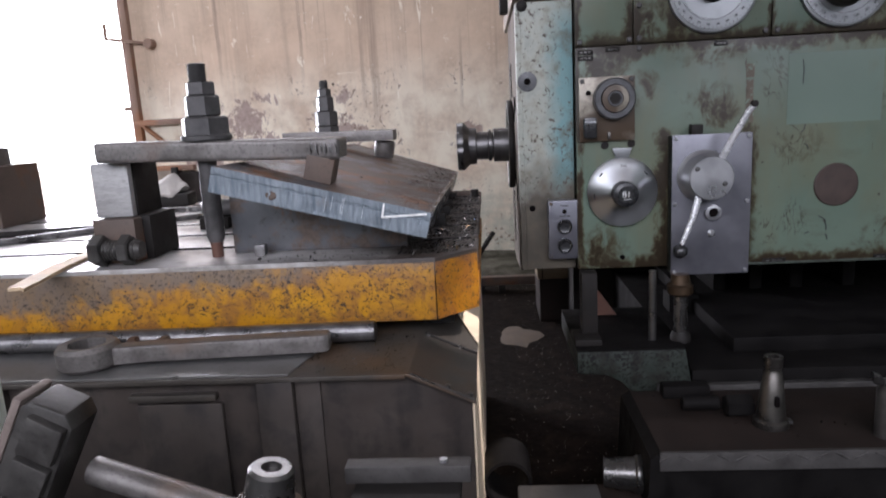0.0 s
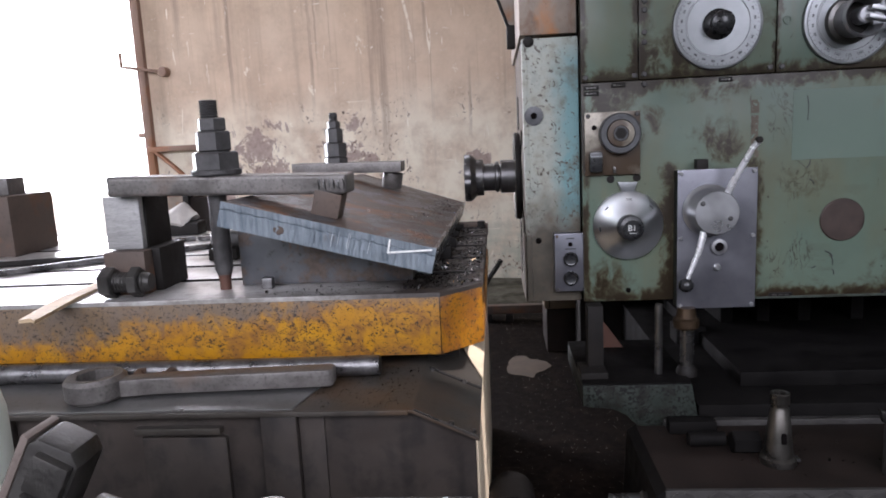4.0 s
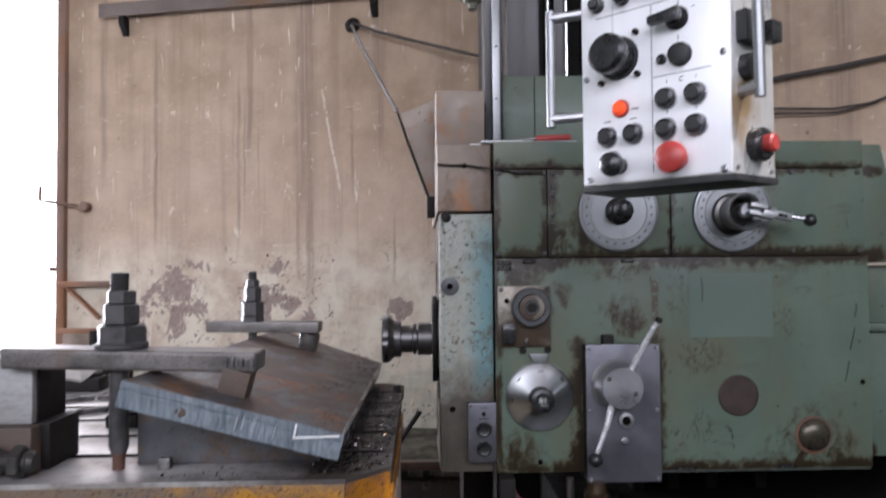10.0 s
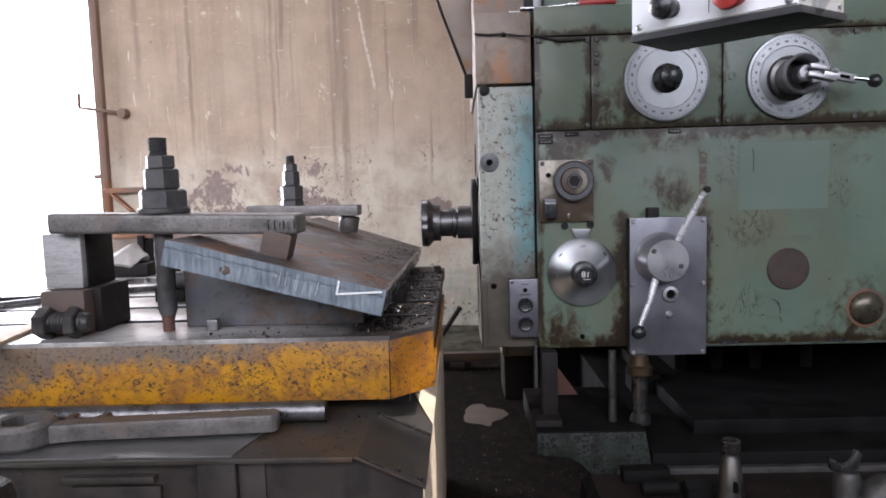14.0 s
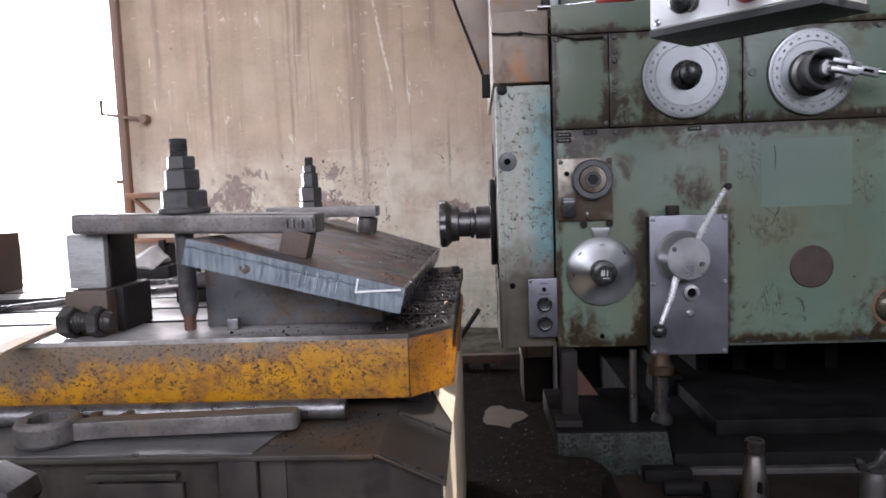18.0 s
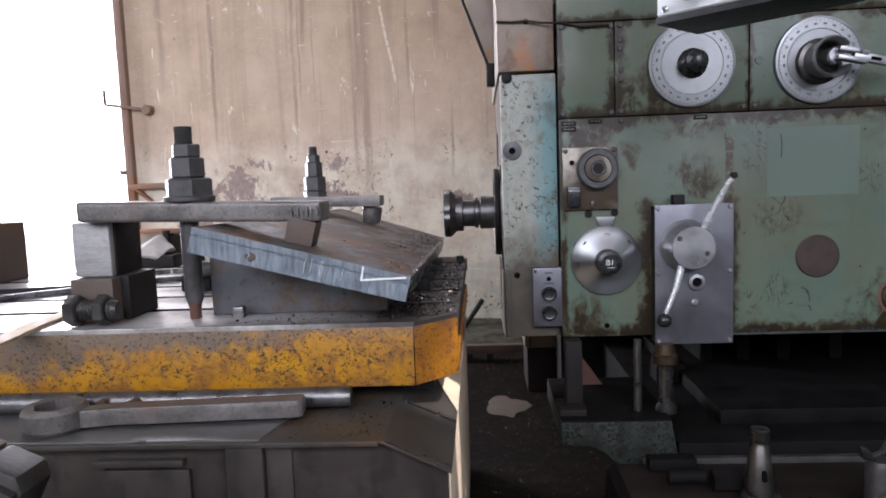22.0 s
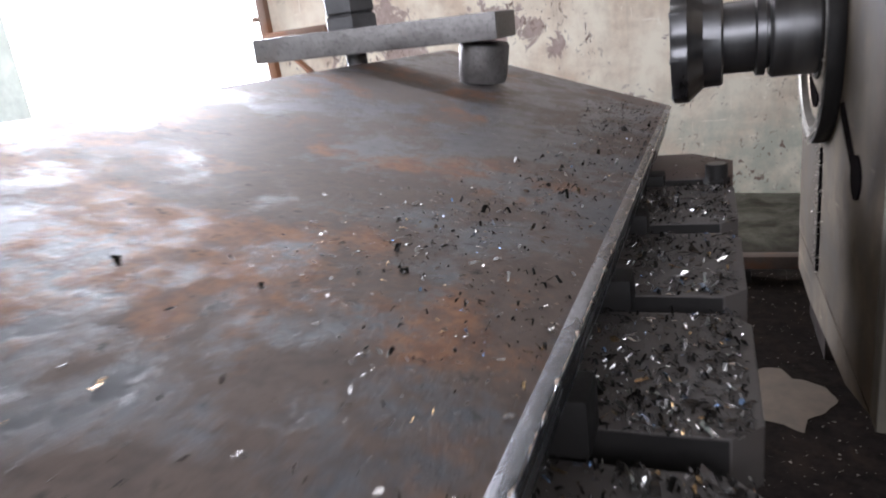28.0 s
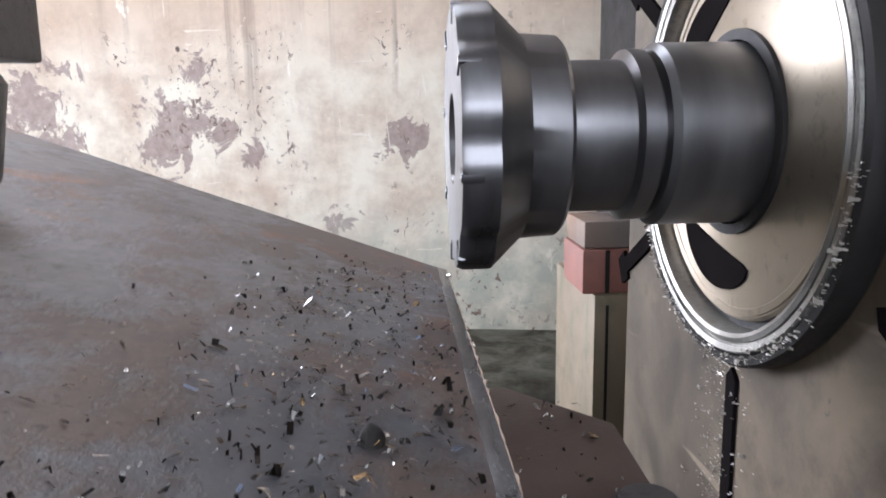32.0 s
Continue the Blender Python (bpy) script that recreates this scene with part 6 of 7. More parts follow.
for u, v in ((0.046, 0.0795), (0.0885, 0.0795), (0.1405, 0.124), (0.1835, 0.124), (0.1398, 0.0795), (0.1838, 0.0795)):
    turned([(0.0165, 0.0), (0.0178, 0.0005), (0.0178, 0.0032), (0.0165, 0.0036)], u, v, "button_ring", MAT_GREY, "bright knurled ring", 28)
    b3 = turned([(0.0165, 0), (0.0165, 0.005), (0.0145, 0.009), (0.0145, 0.014), (0.0115, 0.0155), (0, 0.0155)], u, v, "push_button", MAT_BLACK)
    turned([(0.0105, 0.0150), (0.0095, 0.0165), (0, 0.0165)], u, v, "button_cap", MAT_RUBBER, "", 20, b3)
turned([(0.0145, 0), (0.0145, 0.010), (0.012, 0.014), (0.0185, 0.018), (0.0205, 0.026), (0.0185, 0.034), (0.010, 0.039), (0, 0.040)], 0.0635, 0.034, "mushroom_button", MAT_BLACK, "black mushroom button", 32)
turned([(0.016, 0), (0.016, 0.010), (0.013, 0.014), (0.0225, 0.018), (0.025, 0.025), (0.0235, 0.032), (0.015, 0.037), (0, 0.038)], 0.1555, 0.034, "mushroom_button", MAT_RED, "faded red emergency mushroom button", 32)
for u, v in ((0.0134, 0.016), (0.2215, 0.014), (0.0092, 0.176), (0.2225, 0.176), (0.218, 0.357), (0.0145, 0.356)):
    sc = turned([(0.0055, 0), (0.0055, 0.0015), (0.003, 0.0028), (0, 0.003)], u, v, "panel_screw", MAT_GREY, "", 14)
    part("slot", box(-0.0045, 0.0045, -0.0006, 0.0, -0.0006, 0.0006, m=PM @ Matrix.Translation((u, -0.0058, v)) @ Matrix.Rotation(radians(40 + 300 * u), 4, "Y")), MAT_INK, sc)
for u0, v0, u1, v1 in ((0.026, 0.2685, 0.148, 0.2695), (0.1175, 0.018, 0.1185, 0.266), (0.1175, 0.1585, 0.2065, 0.1595), (0.159, 0.257, 0.160, 0.265), (0.128, 0.237, 0.134, 0.238), (0.178, 0.250, 0.184, 0.2508), (0.158, 0.206, 0.159, 0.214), (0.140, 0.147, 0.141, 0.152), (0.183, 0.147, 0.184, 0.152), (0.140, 0.1025, 0.141, 0.107), (0.183, 0.1025, 0.184, 0.107), (0.163, 0.270, 0.1633, 0.276), (0.163, 0.2700, 0.200, 0.2705), (0.200, 0.270, 0.2005, 0.276)):
    part("engraved_line", box(u0, u1, -0.0034, -0.0028, v0, v1, m=PM), MAT_INK, pend)
for txt, u, v in (("W", 0.033, 0.313), ("Z", 0.0745, 0.313), ("B", 0.1155, 0.3135), ("X", 0.156, 0.314), ("C", 0.162, 0.149)):
    lettering(txt, 0.010, PM @ Matrix.Translation((u, -0.0033, v)) @ FACE, MAT_INK, pend)
for u, v in ((0.0665, 0.225), (0.044, 0.104), (0.087, 0.103), (0.090, 0.118), (0.200, 0.316), (0.074, 0.305), (0.116, 0.306)):
    part("mark_bar", box(u - 0.006, u + 0.006, -0.0034, -0.0028, v - 0.0008, v + 0.0008, m=PM), MAT_INK, pend)


def handle(a, b, off, name):
    h = part(name, tube([a, a.lerp(b, 0.5), b], 0.0075, 16), MAT_ALU, pend, "satin tubular grab handle")
    for e in (a.lerp(b, 0.06), a.lerp(b, 0.93)):
        m = Matrix.Translation(e)
        part("bracket", tube([e, e + off * 0.5, e + off], 0.0085, 10), MAT_GREY, h)
    return h


handle(PO + U * -0.052 + Wd * -0.012 + Z3 * 0.298, PO + U * -0.052 + Wd * -0.012 + Z3 * 0.108, U * 0.056 + Wd * 0.02, "grab_handle")
SD = Vector((0.823, 0.568, 0)).normalized()
SN = Vector((0.568, -0.823, 0))
R0 = PO + U * PWD
handle(R0 + SD * 0.014 + SN * 0.030 + Z3 * 0.303, R0 + SD * 0.018 + SN * 0.030 + Z3 * 0.108, SN * -0.032 + SD * 0.004, "grab_handle")
SM = Matrix(((SD.x, -SN.x, 0, R0.x), (SD.y, -SN.y, 0, R0.y), (0, 0, 1, R0.z), (0, 0, 0, 1)))
part("socket_block", box(0.012, 0.062, -0.016, 0.001, 0.190, 0.234, 0.003, m=SM), MAT_RUBBER, pend, "black connector block")
part("plug", box(0.062, 0.090, -0.026, -0.006, 0.196, 0.226, 0.003, m=SM), MAT_BLACK, pend)
part("side_knob", lathe([(0.019, 0), (0.019, 0.014), (0.015, 0.016), (0, 0.016)], (0, 0, 0), "y", 28, None, SM @ Matrix.Translation((0.034, 0, 0.157))), MAT_BLACK, pend)
sk = part("stop_collar", lathe([(0.024, 0), (0.024, 0.014), (0.021, 0.018), (0, 0.018)], (0, 0, 0), "y", 28, None, SM @ Matrix.Translation((0.055, 0, 0.050))), MAT_BLACK, pend)
part("stop_button", lathe([(0.013, 0.018), (0.013, 0.028), (0.010, 0.031), (0, 0.031)], (0, 0, 0), "y", 24, None, SM @ Matrix.Translation((0.055, 0, 0.050))), MAT_RED, sk, "red stop button")
for a, b in ((0.010, 0.352), (0.098, 0.352), (0.010, 0.016), (0.098, 0.016)):
    part("case_screw", lathe([(0.004, 0), (0.0035, 0.002), (0, 0.0025)], (0, 0, 0), "y", 10, None, SM @ Matrix.Translation((a, 0, b))), MAT_GREY, pend)
part("lug", tube([R0 + SD * 0.03 - U * 0.05 + Z3 * (PHT - 0.002), R0 + SD * 0.03 - U * 0.05 + Z3 * (PHT + 0.022), R0 + SD * 0.05 - U * 0.04 + Z3 * (PHT + 0.022), R0 + SD * 0.06 - U * 0.03 + Z3 * (PHT - 0.002)], 0.004, 10), MAT_CHROME, pend, "bright lifting loop")
arm = root("pendant_arm", (0.575, 1.18, 1.24), "tan painted hanging pipe that carries the pendant", "pendant arm")
part("pipe", lathe([(0.052, 0.0), (0.054, 0.01), (0.054, 3.10), (0, 3.10)], (0.548, 1.165, PO.z + PHT + 0.002), "z", 32), MAT_TANPIPE, arm)
part("wire", tube([(0.45, 1.10, 1.262), (0.47, 1.09, 1.31), (0.50, 1.085, 1.335), (0.56, 1.08, 1.345), (0.60, 1.09, 1.325), (0.62, 1.10, 1.27)], 0.0028, 8), MAT_CHROME, arm, "thin bright wire loop")
part("cable_bundle", tube([(0.40, 1.19, 1.258), (0.42, 1.21, 1.285), (0.47, 1.22, 1.292), (0.53, 1.21, 1.262)], 0.022, 12), MAT_NAVY, arm, "dark blue cable sleeve")
# ---------------------------------------------------------------- saddle details and tools on the ledge
part("front_door", box(-0.402, -0.284, 0.926, 0.936, -0.02, 0.303, 0.003), MAT_SADDLE, saddle, "dark access plate")
part("door_lip", box(-0.410, -0.290, 0.922, 0.936, 0.308, 0.3175, 0.002), MAT_LEDGE, saddle)
part("recess_strip", box(-0.184, -0.150, 0.931, 0.936, FLOOR, 0.330, 0.001), MAT_SADDLE, saddle, "recessed strip")
part("front_rib", box(-0.235, -0.185, 0.922, 0.936, FLOOR, 0.333, 0.004), MAT_SADDLE, saddle)
part("front_rib", box(-0.62, -0.585, 0.922, 0.936, FLOOR, 0.333, 0.004), MAT_SADDLE, saddle)
part("cover_edge", box(-1.7, -0.035, 0.916, 0.921, 0.3345, 0.3412, 0.001), MAT_LEDGE, saddle, "bent cover edge")
part("loose_sheet", prism([(-1.65, 0.925), (-0.19, 0.925), (-0.155, 1.09), (-1.65, 1.09)], "z", 0.340, 0.3425, 0.0006), MAT_SHEET, saddle, "flat grey sheet")
for x, y, z in ((0.048, 0.932, 0.3045), (0.052, 1.095, 0.303), (-0.018, 1.088, 0.336), (0.02, 0.928, 0.318), (0.03, 1.09, 0.314)):
    part("cover_screw", lathe([(0.004, -0.002), (0.004, 0.002), (0.002, 0.0032), (0, 0.0032)], (x, y, z), "z", 10), MAT_DULLSTEEL, saddle)
part("seam", tube([(-0.022, 1.088, 0.3385), (0.056, 1.092, 0.302)], 0.0022, 6), MAT_DARK, saddle)
part("seam", tube([(-0.028, 0.921, 0.3405), (0.054, 0.921, 0.302)], 0.0014, 6), MAT_DULLSTEEL, saddle)

bar = root("steel_bar", (-0.65, 1.045, 0.34), "long round steel bar lying along the saddle ledge", "steel bar")
part("end_face", cyl((-0.0935, 1.046, 0.359), "x", 0.0143, 0.003, 20, 0.0008), MAT_DULLSTEEL, bar, "sawn dark end")
part("rod", ragged(tube([(-1.45, 1.035, 0.356), (-0.9, 1.040, 0.357), (-0.5, 1.043, 0.358), (-0.3, 1.044, 0.358), (-0.092, 1.046, 0.359)], 0.0150, 20), 0.0006, 40), MAT_STEELBAR, bar)
wr = root("ring_spanner", (-0.33, 0.985, 0.3425), "large forged ring spanner resting on the ledge", "spanner")
RC = Vector((-0.488, 0.975, 0.345))
ring_bm = bmesh.new()
outer, inner, seg = 0.042, 0.0235, 48
loops = []
for k in range(seg):
    a = k * math.tau / seg
    q = (a * 6 / math.tau) % 1
    ri = inner * (1 + 0.16 * abs(q - 0.5) * 2)
    c, s2 = math.cos(a), math.sin(a)
    loops.append([ring_bm.verts.new((RC.x + r * c, RC.y + r * s2, RC.z + h)) for r, h in ((ri, 0.001), (outer - 0.004, 0), (outer, 0.005), (outer, 0.027), (outer - 0.005, 0.033), (ri, 0.032))])
for a, b in zip(loops, loops[1:] + loops[:1]):
    for j in range(6):
        ring_bm.faces.new((a[j], b[j], b[(j + 1) % 6], a[(j + 1) % 6]))
part("ring", ring_bm, MAT_BAR, wr)
part("shaft", ragged(prism([(-0.449, 0.963), (-0.452, 0.990), (-0.40, 1.000), (-0.158, 1.022), (-0.150, 1.016), (-0.150, 0.996), (-0.156, 0.990), (-0.40, 0.972)], "z", 0.347, 0.372, 0.004), 0.0006, 50), MAT_BAR, wr)
wr2 = root("small_ring_spanner", (-0.42, 1.03, 0.3425), "dark rusty spanner end behind the larger one", "spanner")
part("ring", lathe([(0.018, 0.0), (0.030, 0.0), (0.032, 0.005), (0.032, 0.020), (0.029, 0.024), (0.019, 0.024), (0.018, 0.020)], (-0.425, 1.024, 0.343), "z", 32, hollow=True), MAT_RUSTBLOCK, wr2)
part("shaft", box(-0.40, -0.30, 1.020, 1.034, 0.346, 0.360, 0.003), MAT_RUSTBLOCK, wr2)

# ---------------------------------------------------------------- things on the table
tb = root("tilt_block", (-1.02, 1.6, TOP), "dark cast block with a smaller block on top on the table", "packing block")
part("block", box(-1.175, -1.017, 1.56, 1.72, TOP, 0.600, 0.004), MAT_RUSTBLOCK, tb)
part("small_block", box(-1.090, -1.042, 1.60, 1.66, 0.600, 0.640, 0.003), MAT_BAR, tb)
rg = root("rag", (-0.82, 2.0, 0.40), "crumpled dirty white rag on a dark lump", "rag")
part("cloth", ragged(lathe([(0, 0.0), (0.040, 0.0), (0.048, 0.006), (0.050, 0.014), (0.044, 0.024), (0.034, 0.034), (0.020, 0.044), (0.008, 0.048), (0, 0.048)], (-0.765, 1.870, 0.490), "z", 40), 0.016, 26, 2.0), MAT_RAG, rg)
part("lump", ragged(box(-0.80, -0.70, 1.83, 1.89, TOP, 0.495, 0.008), 0.003, 30), MAT_DARK, rg)
sp = root("open_spanner", (-0.86, 1.42, TOP), "long thin spanner lying on the table", "spanner")
part("handle", tube([(-1.05, 1.20, 0.466), (-0.90, 1.30, 0.466), (-0.63, 1.53, 0.467), (-0.56, 1.59, 0.467)], [0.006, 0.007, 0.007, 0.006], 8), MAT_STEELBAR, sp)
part("head", lathe([(0.010, 0), (0.019, 0), (0.020, 0.009), (0.010, 0.010)], (-0.55, 1.60, 0.461), "z", 24, hollow=True), MAT_STEELBAR, sp)
sp3 = root("ring_end_spanner", (-0.62, 1.70, TOP), "bright ring spanner lying on the table", "spanner")
part("ring", lathe([(0.014, 0), (0.024, 0), (0.025, 0.011), (0.015, 0.012)], (-0.635, 1.735, 0.461), "z", 28, hollow=True), MAT_STEELBAR, sp3)
part("shaft", tube([(-0.66, 1.72, 0.467), (-0.75, 1.66, 0.466), (-0.80, 1.62, 0.466)], 0.006, 8), MAT_STEELBAR, sp3)
sp4 = root("thin_rod", (-0.5, 1.62, TOP), "thin dark rod on the table", "rod")
part("rod", tube([(-0.58, 1.575, 0.464), (-0.52, 1.60, 0.464), (-0.43, 1.61, 0.464)], 0.004, 8), MAT_DARK, sp4)
thing("long_rod", tube([(-1.2, 1.36, 0.467), (-0.95, 1.42, 0.467), (-0.72, 1.478, 0.467)], 0.0065, 10), MAT_DARK, "long dark steel rod lying on the table", "rod")
wd = root("wood_strip", (-0.6, 1.1, TOP), "split pale wooden strip poking over the table edge", "wood strip")
part("strip", ragged(prism([(-0.575, 0.955), (-0.560, 0.960), (-0.548, 0.950), (-0.575, 1.10), (-0.592, 1.26), (-0.615, 1.26), (-0.608, 1.10)], "z", 0.4605, 0.4655), 0.0006, 40), MAT_WOOD, wd)
hb = root("hex_bolt", (-0.52, 1.12, TOP), "large grimy hexagon bolt and nut lying before the heel block", "bolt")
part("head", ragged(hexa((-0.556, 1.135, 0.486), "x", 0.026, 0.022), 0.0015, 40), MAT_CAST, hb)
part("shank", lathe([(0, 0)] + [(0.0165 - 0.0018 * (q % 2), 0.0 + 0.0026 * q) for q in range(22)] + [(0.013, 0.060), (0, 0.060)], (-0.534, 1.135, 0.486), "x", 20), MAT_CAST, hb, "grimy threaded shank")
part("nut", hexa((-0.508, 1.135, 0.486), "x", 0.025, 0.018), MAT_CAST, hb)
for ob in hb.children:
    ob.data.transform(Matrix.Translation((0.0036, 0.0032, 0.0164)) @ Matrix.Scale(0.965, 4))
thing("square_nut", box(-0.291, -0.273, 1.132, 1.148, TOP, 0.478, 0.003), MAT_STEELBAR, "small bright square nut on the table", "nut")
jb = root("jack_pin", (-0.43, 1.45, TOP), "dark round jack pin lying behind the heel block", "pin")
part("pin", cyl((-0.50, 1.45, 0.50), "x", 0.018, 0.11, 20, 0.004), MAT_BLACKOXIDE, jb)
part("foot", box(-0.50, -0.44, 1.42, 1.48, TOP, 0.484, 0.003), MAT_DARK, jb)

for x, y, r, h, sq in ((0.048, 1.778, 0.0095, 0.013, 0), (-0.012, 1.778, 0.016, 0.010, 1), (-0.014, 1.639, 0.014, 0.014, 1), (-0.012, 1.50, 0.014, 0.018, 1), (-0.016, 1.365, 0.016, 0.024, 1)):
    t = root("slot_bolt", (x, y, TOP), "grimy clamping bolt head standing in a table slot", "bolt", "table slot bolts")
    if sq:
        part("head", box(x - r, x + r, y - r * 0.8, y + r * 0.8, TOP - 0.002, TOP + h, 0.003), MAT_DARK, t)
    else:
        part("nut", hexa((x, y, TOP - 0.002), "z", r * 1.2, h * 0.45), MAT_DARK, t)
        part("stud", cyl((x, y, TOP), "z", r * 1.0, h * 1.25, 20, 0.0012), MAT_DARK, t)
        part("worn_top", cyl((x, y, TOP + h * 1.25 - 0.0005), "z", r * 0.86, 0.0009, 20), MAT_DULLSTEEL, t, "rubbed bright bolt top")

# ---------------------------------------------------------------- machine base under the headstock
bed = root("machine_bed", (0.9, 2.0, FLOOR), "oily machine bed under the headstock, shade painted near-black", "machine bed")
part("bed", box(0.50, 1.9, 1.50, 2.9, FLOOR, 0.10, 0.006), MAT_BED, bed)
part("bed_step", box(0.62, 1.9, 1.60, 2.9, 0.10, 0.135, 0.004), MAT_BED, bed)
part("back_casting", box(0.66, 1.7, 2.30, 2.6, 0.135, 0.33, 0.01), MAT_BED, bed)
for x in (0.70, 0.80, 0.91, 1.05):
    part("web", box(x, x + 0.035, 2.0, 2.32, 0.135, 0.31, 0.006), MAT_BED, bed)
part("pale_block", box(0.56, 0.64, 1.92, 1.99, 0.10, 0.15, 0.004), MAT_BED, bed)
ft = root("bed_bracket", (0.37, 1.6, FLOOR), "green cast bracket with chipped paint under the headstock", "bracket")
arch = [(0.257, 0.103), (0.257, 0.151), (0.484, 0.151), (0.500, 0.06), (0.500, FLOOR), (0.45, FLOOR), (0.425, 0.0), (0.385, 0.045), (0.350, 0.082), (0.318, 0.098)]
part("casting", prism(arch, "y", 1.49, 1.80, 0.004), MAT_OLIVE, ft)
part("oily_top", box(0.2575, 0.4835, 1.4905, 1.7995, 0.1515, 0.1545, 0.001), MAT_BED, ft, "black oily top")
part("gib", box(0.258, 0.315, 1.52, 1.60, 0.151, 0.168, 0.002), MAT_DARK, ft)
part("guide_post", box(0.278, 0.312, 1.56, 1.60, 0.168, 0.306, 0.002), MAT_DARK, ft)
part("thin_rod", cyl((0.428, 1.55, 0.145), "z", 0.0085, 0.165, 14), MAT_DULLSTEEL, ft)
part("screw_collar", lathe([(0.024, 0), (0.027, 0.004), (0.027, 0.020), (0.022, 0.024), (0.018, 0.045), (0.018, 0.0451)], (0.486, 1.55, 0.256), "z", 28), MAT_COLLAR, ft, "brown stained collar")
part("feed_screw", cyl((0.488, 1.55, 0.150), "z", 0.0145, 0.15, 24), MAT_DULLSTEEL, ft, "bright feed screw")
part("screw_seat", lathe([(0.022, 0), (0.022, 0.012), (0.016, 0.022), (0.0, 0.022)], (0.488, 1.55, 0.150), "z", 24), MAT_DARK, ft)
tri = root("leaning_sheet", (0.35, 1.745, 0.1545), "red-rusted triangular sheet offcut standing on the bracket", "sheet offcut")
part("sheet", prism([(0.316, 0.238), (0.334, 0.228), (0.386, 0.1545), (0.316, 0.1545)], "y", 1.740, 1.745), MAT_REDRUST, tri)
part("stay", tube([(0.320, 1.751, 0.1545), (0.321, 1.751, 0.19), (0.322, 1.751, 0.235)], 0.005, 6), MAT_DARK, tri)

plat = root("step_platform", (0.8, 1.3, FLOOR), "dark step platform edged with worn checker plate", "platform")
part("deck", box(0.36, 1.9, 1.205, 1.47, 0.045, 0.07, 0.003), MAT_TIMBER, plat, "oily brown deck")
part("checker_edge", box(0.36, 1.9, 1.197, 1.206, 0.038, 0.0715, 0.0015), MAT_WORNEDGE, plat, "worn bright checker edge")
for k in range(46):
    x = 0.37 + k * 0.0325
    part("checker_rib", box(-0.013, 0.013, -0.002, 0.001, -0.002, 0.002, 0.0008, 1, m=Matrix.Translation((x, 1.1975, 0.062)) @ Matrix.Rotation(radians(28 if k % 2 else -28), 4, "Y")), MAT_WORNEDGE, plat)
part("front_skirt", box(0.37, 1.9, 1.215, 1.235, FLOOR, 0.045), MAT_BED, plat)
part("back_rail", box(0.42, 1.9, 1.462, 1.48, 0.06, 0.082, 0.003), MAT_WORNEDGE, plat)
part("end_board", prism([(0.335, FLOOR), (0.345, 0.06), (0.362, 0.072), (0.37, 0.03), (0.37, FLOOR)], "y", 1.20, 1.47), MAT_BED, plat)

sl = root("taper_sleeve", (0.585, 1.3, 0.07), "worn steel taper sleeve standing on the platform", "taper sleeve")
part("body", lathe([(0.020, 0.0), (0.031, 0.0), (0.032, 0.004), (0.031, 0.012), (0.026, 0.016), (0.0165, 0.104), (0.0145, 0.107), (0.0145, 0.112), (0.0165, 0.114), (0.0165, 0.133), (0.0145, 0.135), (0.010, 0.134), (0.010, 0.115), (0, 0.115)], (0.585, 1.3, 0.07), "z", 40), MAT_SLEEVE, sl)
part("drift_slot", prism([(0.5815, 0.116), (0.5885, 0.116), (0.5895, 0.120), (0.5885, 0.134), (0.585, 0.136), (0.5815, 0.134), (0.5805, 0.120)], "y", 1.2745, 1.29), MAT_HOLESHADE, sl)
part("drive_tang", box(0.610, 0.622, 1.292, 1.308, 0.074, 0.080, 0.001), MAT_STEELBAR, sl)
# Socket and wrench take the bed's shade-darkened iron as well.
hn = root("hex_socket", (0.535, 1.335, 0.07), "dark hexagon socket lying on the platform", "socket")
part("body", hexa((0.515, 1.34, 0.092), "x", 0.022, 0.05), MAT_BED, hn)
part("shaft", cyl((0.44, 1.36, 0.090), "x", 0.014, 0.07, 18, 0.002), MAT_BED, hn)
chain = root("pipe_wrench", (0.47, 1.43, 0.07), "oily wrench at the back of the platform, darkened as in shade", "wrench")
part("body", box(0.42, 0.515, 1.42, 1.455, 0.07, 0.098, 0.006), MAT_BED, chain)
pm = root("cast_fitting", (0.78, 1.25, 0.07), "grey cast fitting with a wing nut on the platform", "pipe fitting")
part("barrel", lathe([(0, 0), (0.030, 0), (0.034, 0.008), (0.034, 0.030), (0.030, 0.036), (0.028, 0.085), (0.020, 0.095), (0.0, 0.098)], (0.775, 1.245, 0.082), "z", 28, None, Matrix.Translation((0.775, 1.245, 0.09)) @ Matrix.Rotation(radians(50), 4, "Y") @ Matrix.Translation((-0.775, -1.245, -0.09))), MAT_CAST, pm)
part("boss", lathe([(0.022, 0), (0.022, 0.085), (0.017, 0.095), (0, 0.095)], (0.765, 1.25, 0.07), "z", 24), MAT_CAST, pm)
part("wing_nut", prism([(0.735, 0.168), (0.728, 0.192), (0.742, 0.186), (0.752, 0.176), (0.765, 0.182), (0.776, 0.204), (0.786, 0.196), (0.780, 0.172), (0.765, 0.164)], "y", 1.242, 1.254, 0.002), MAT_DULLSTEEL, pm)
pm2 = root("valve_body", (0.86, 1.24, 0.07), "rough grey valve body beside the fitting", "valve")
part("body", lathe([(0, 0), (0.026, 0), (0.030, 0.02), (0.024, 0.045), (0.030, 0.055), (0.030, 0.07), (0, 0.07)], (0.85, 1.23, 0.07), "z", 24), MAT_CAST, pm2)
part("outlet", cyl((0.85, 1.235, 0.105), "x", 0.018, 0.07, 20, 0.003), MAT_DULLSTEEL, pm2)
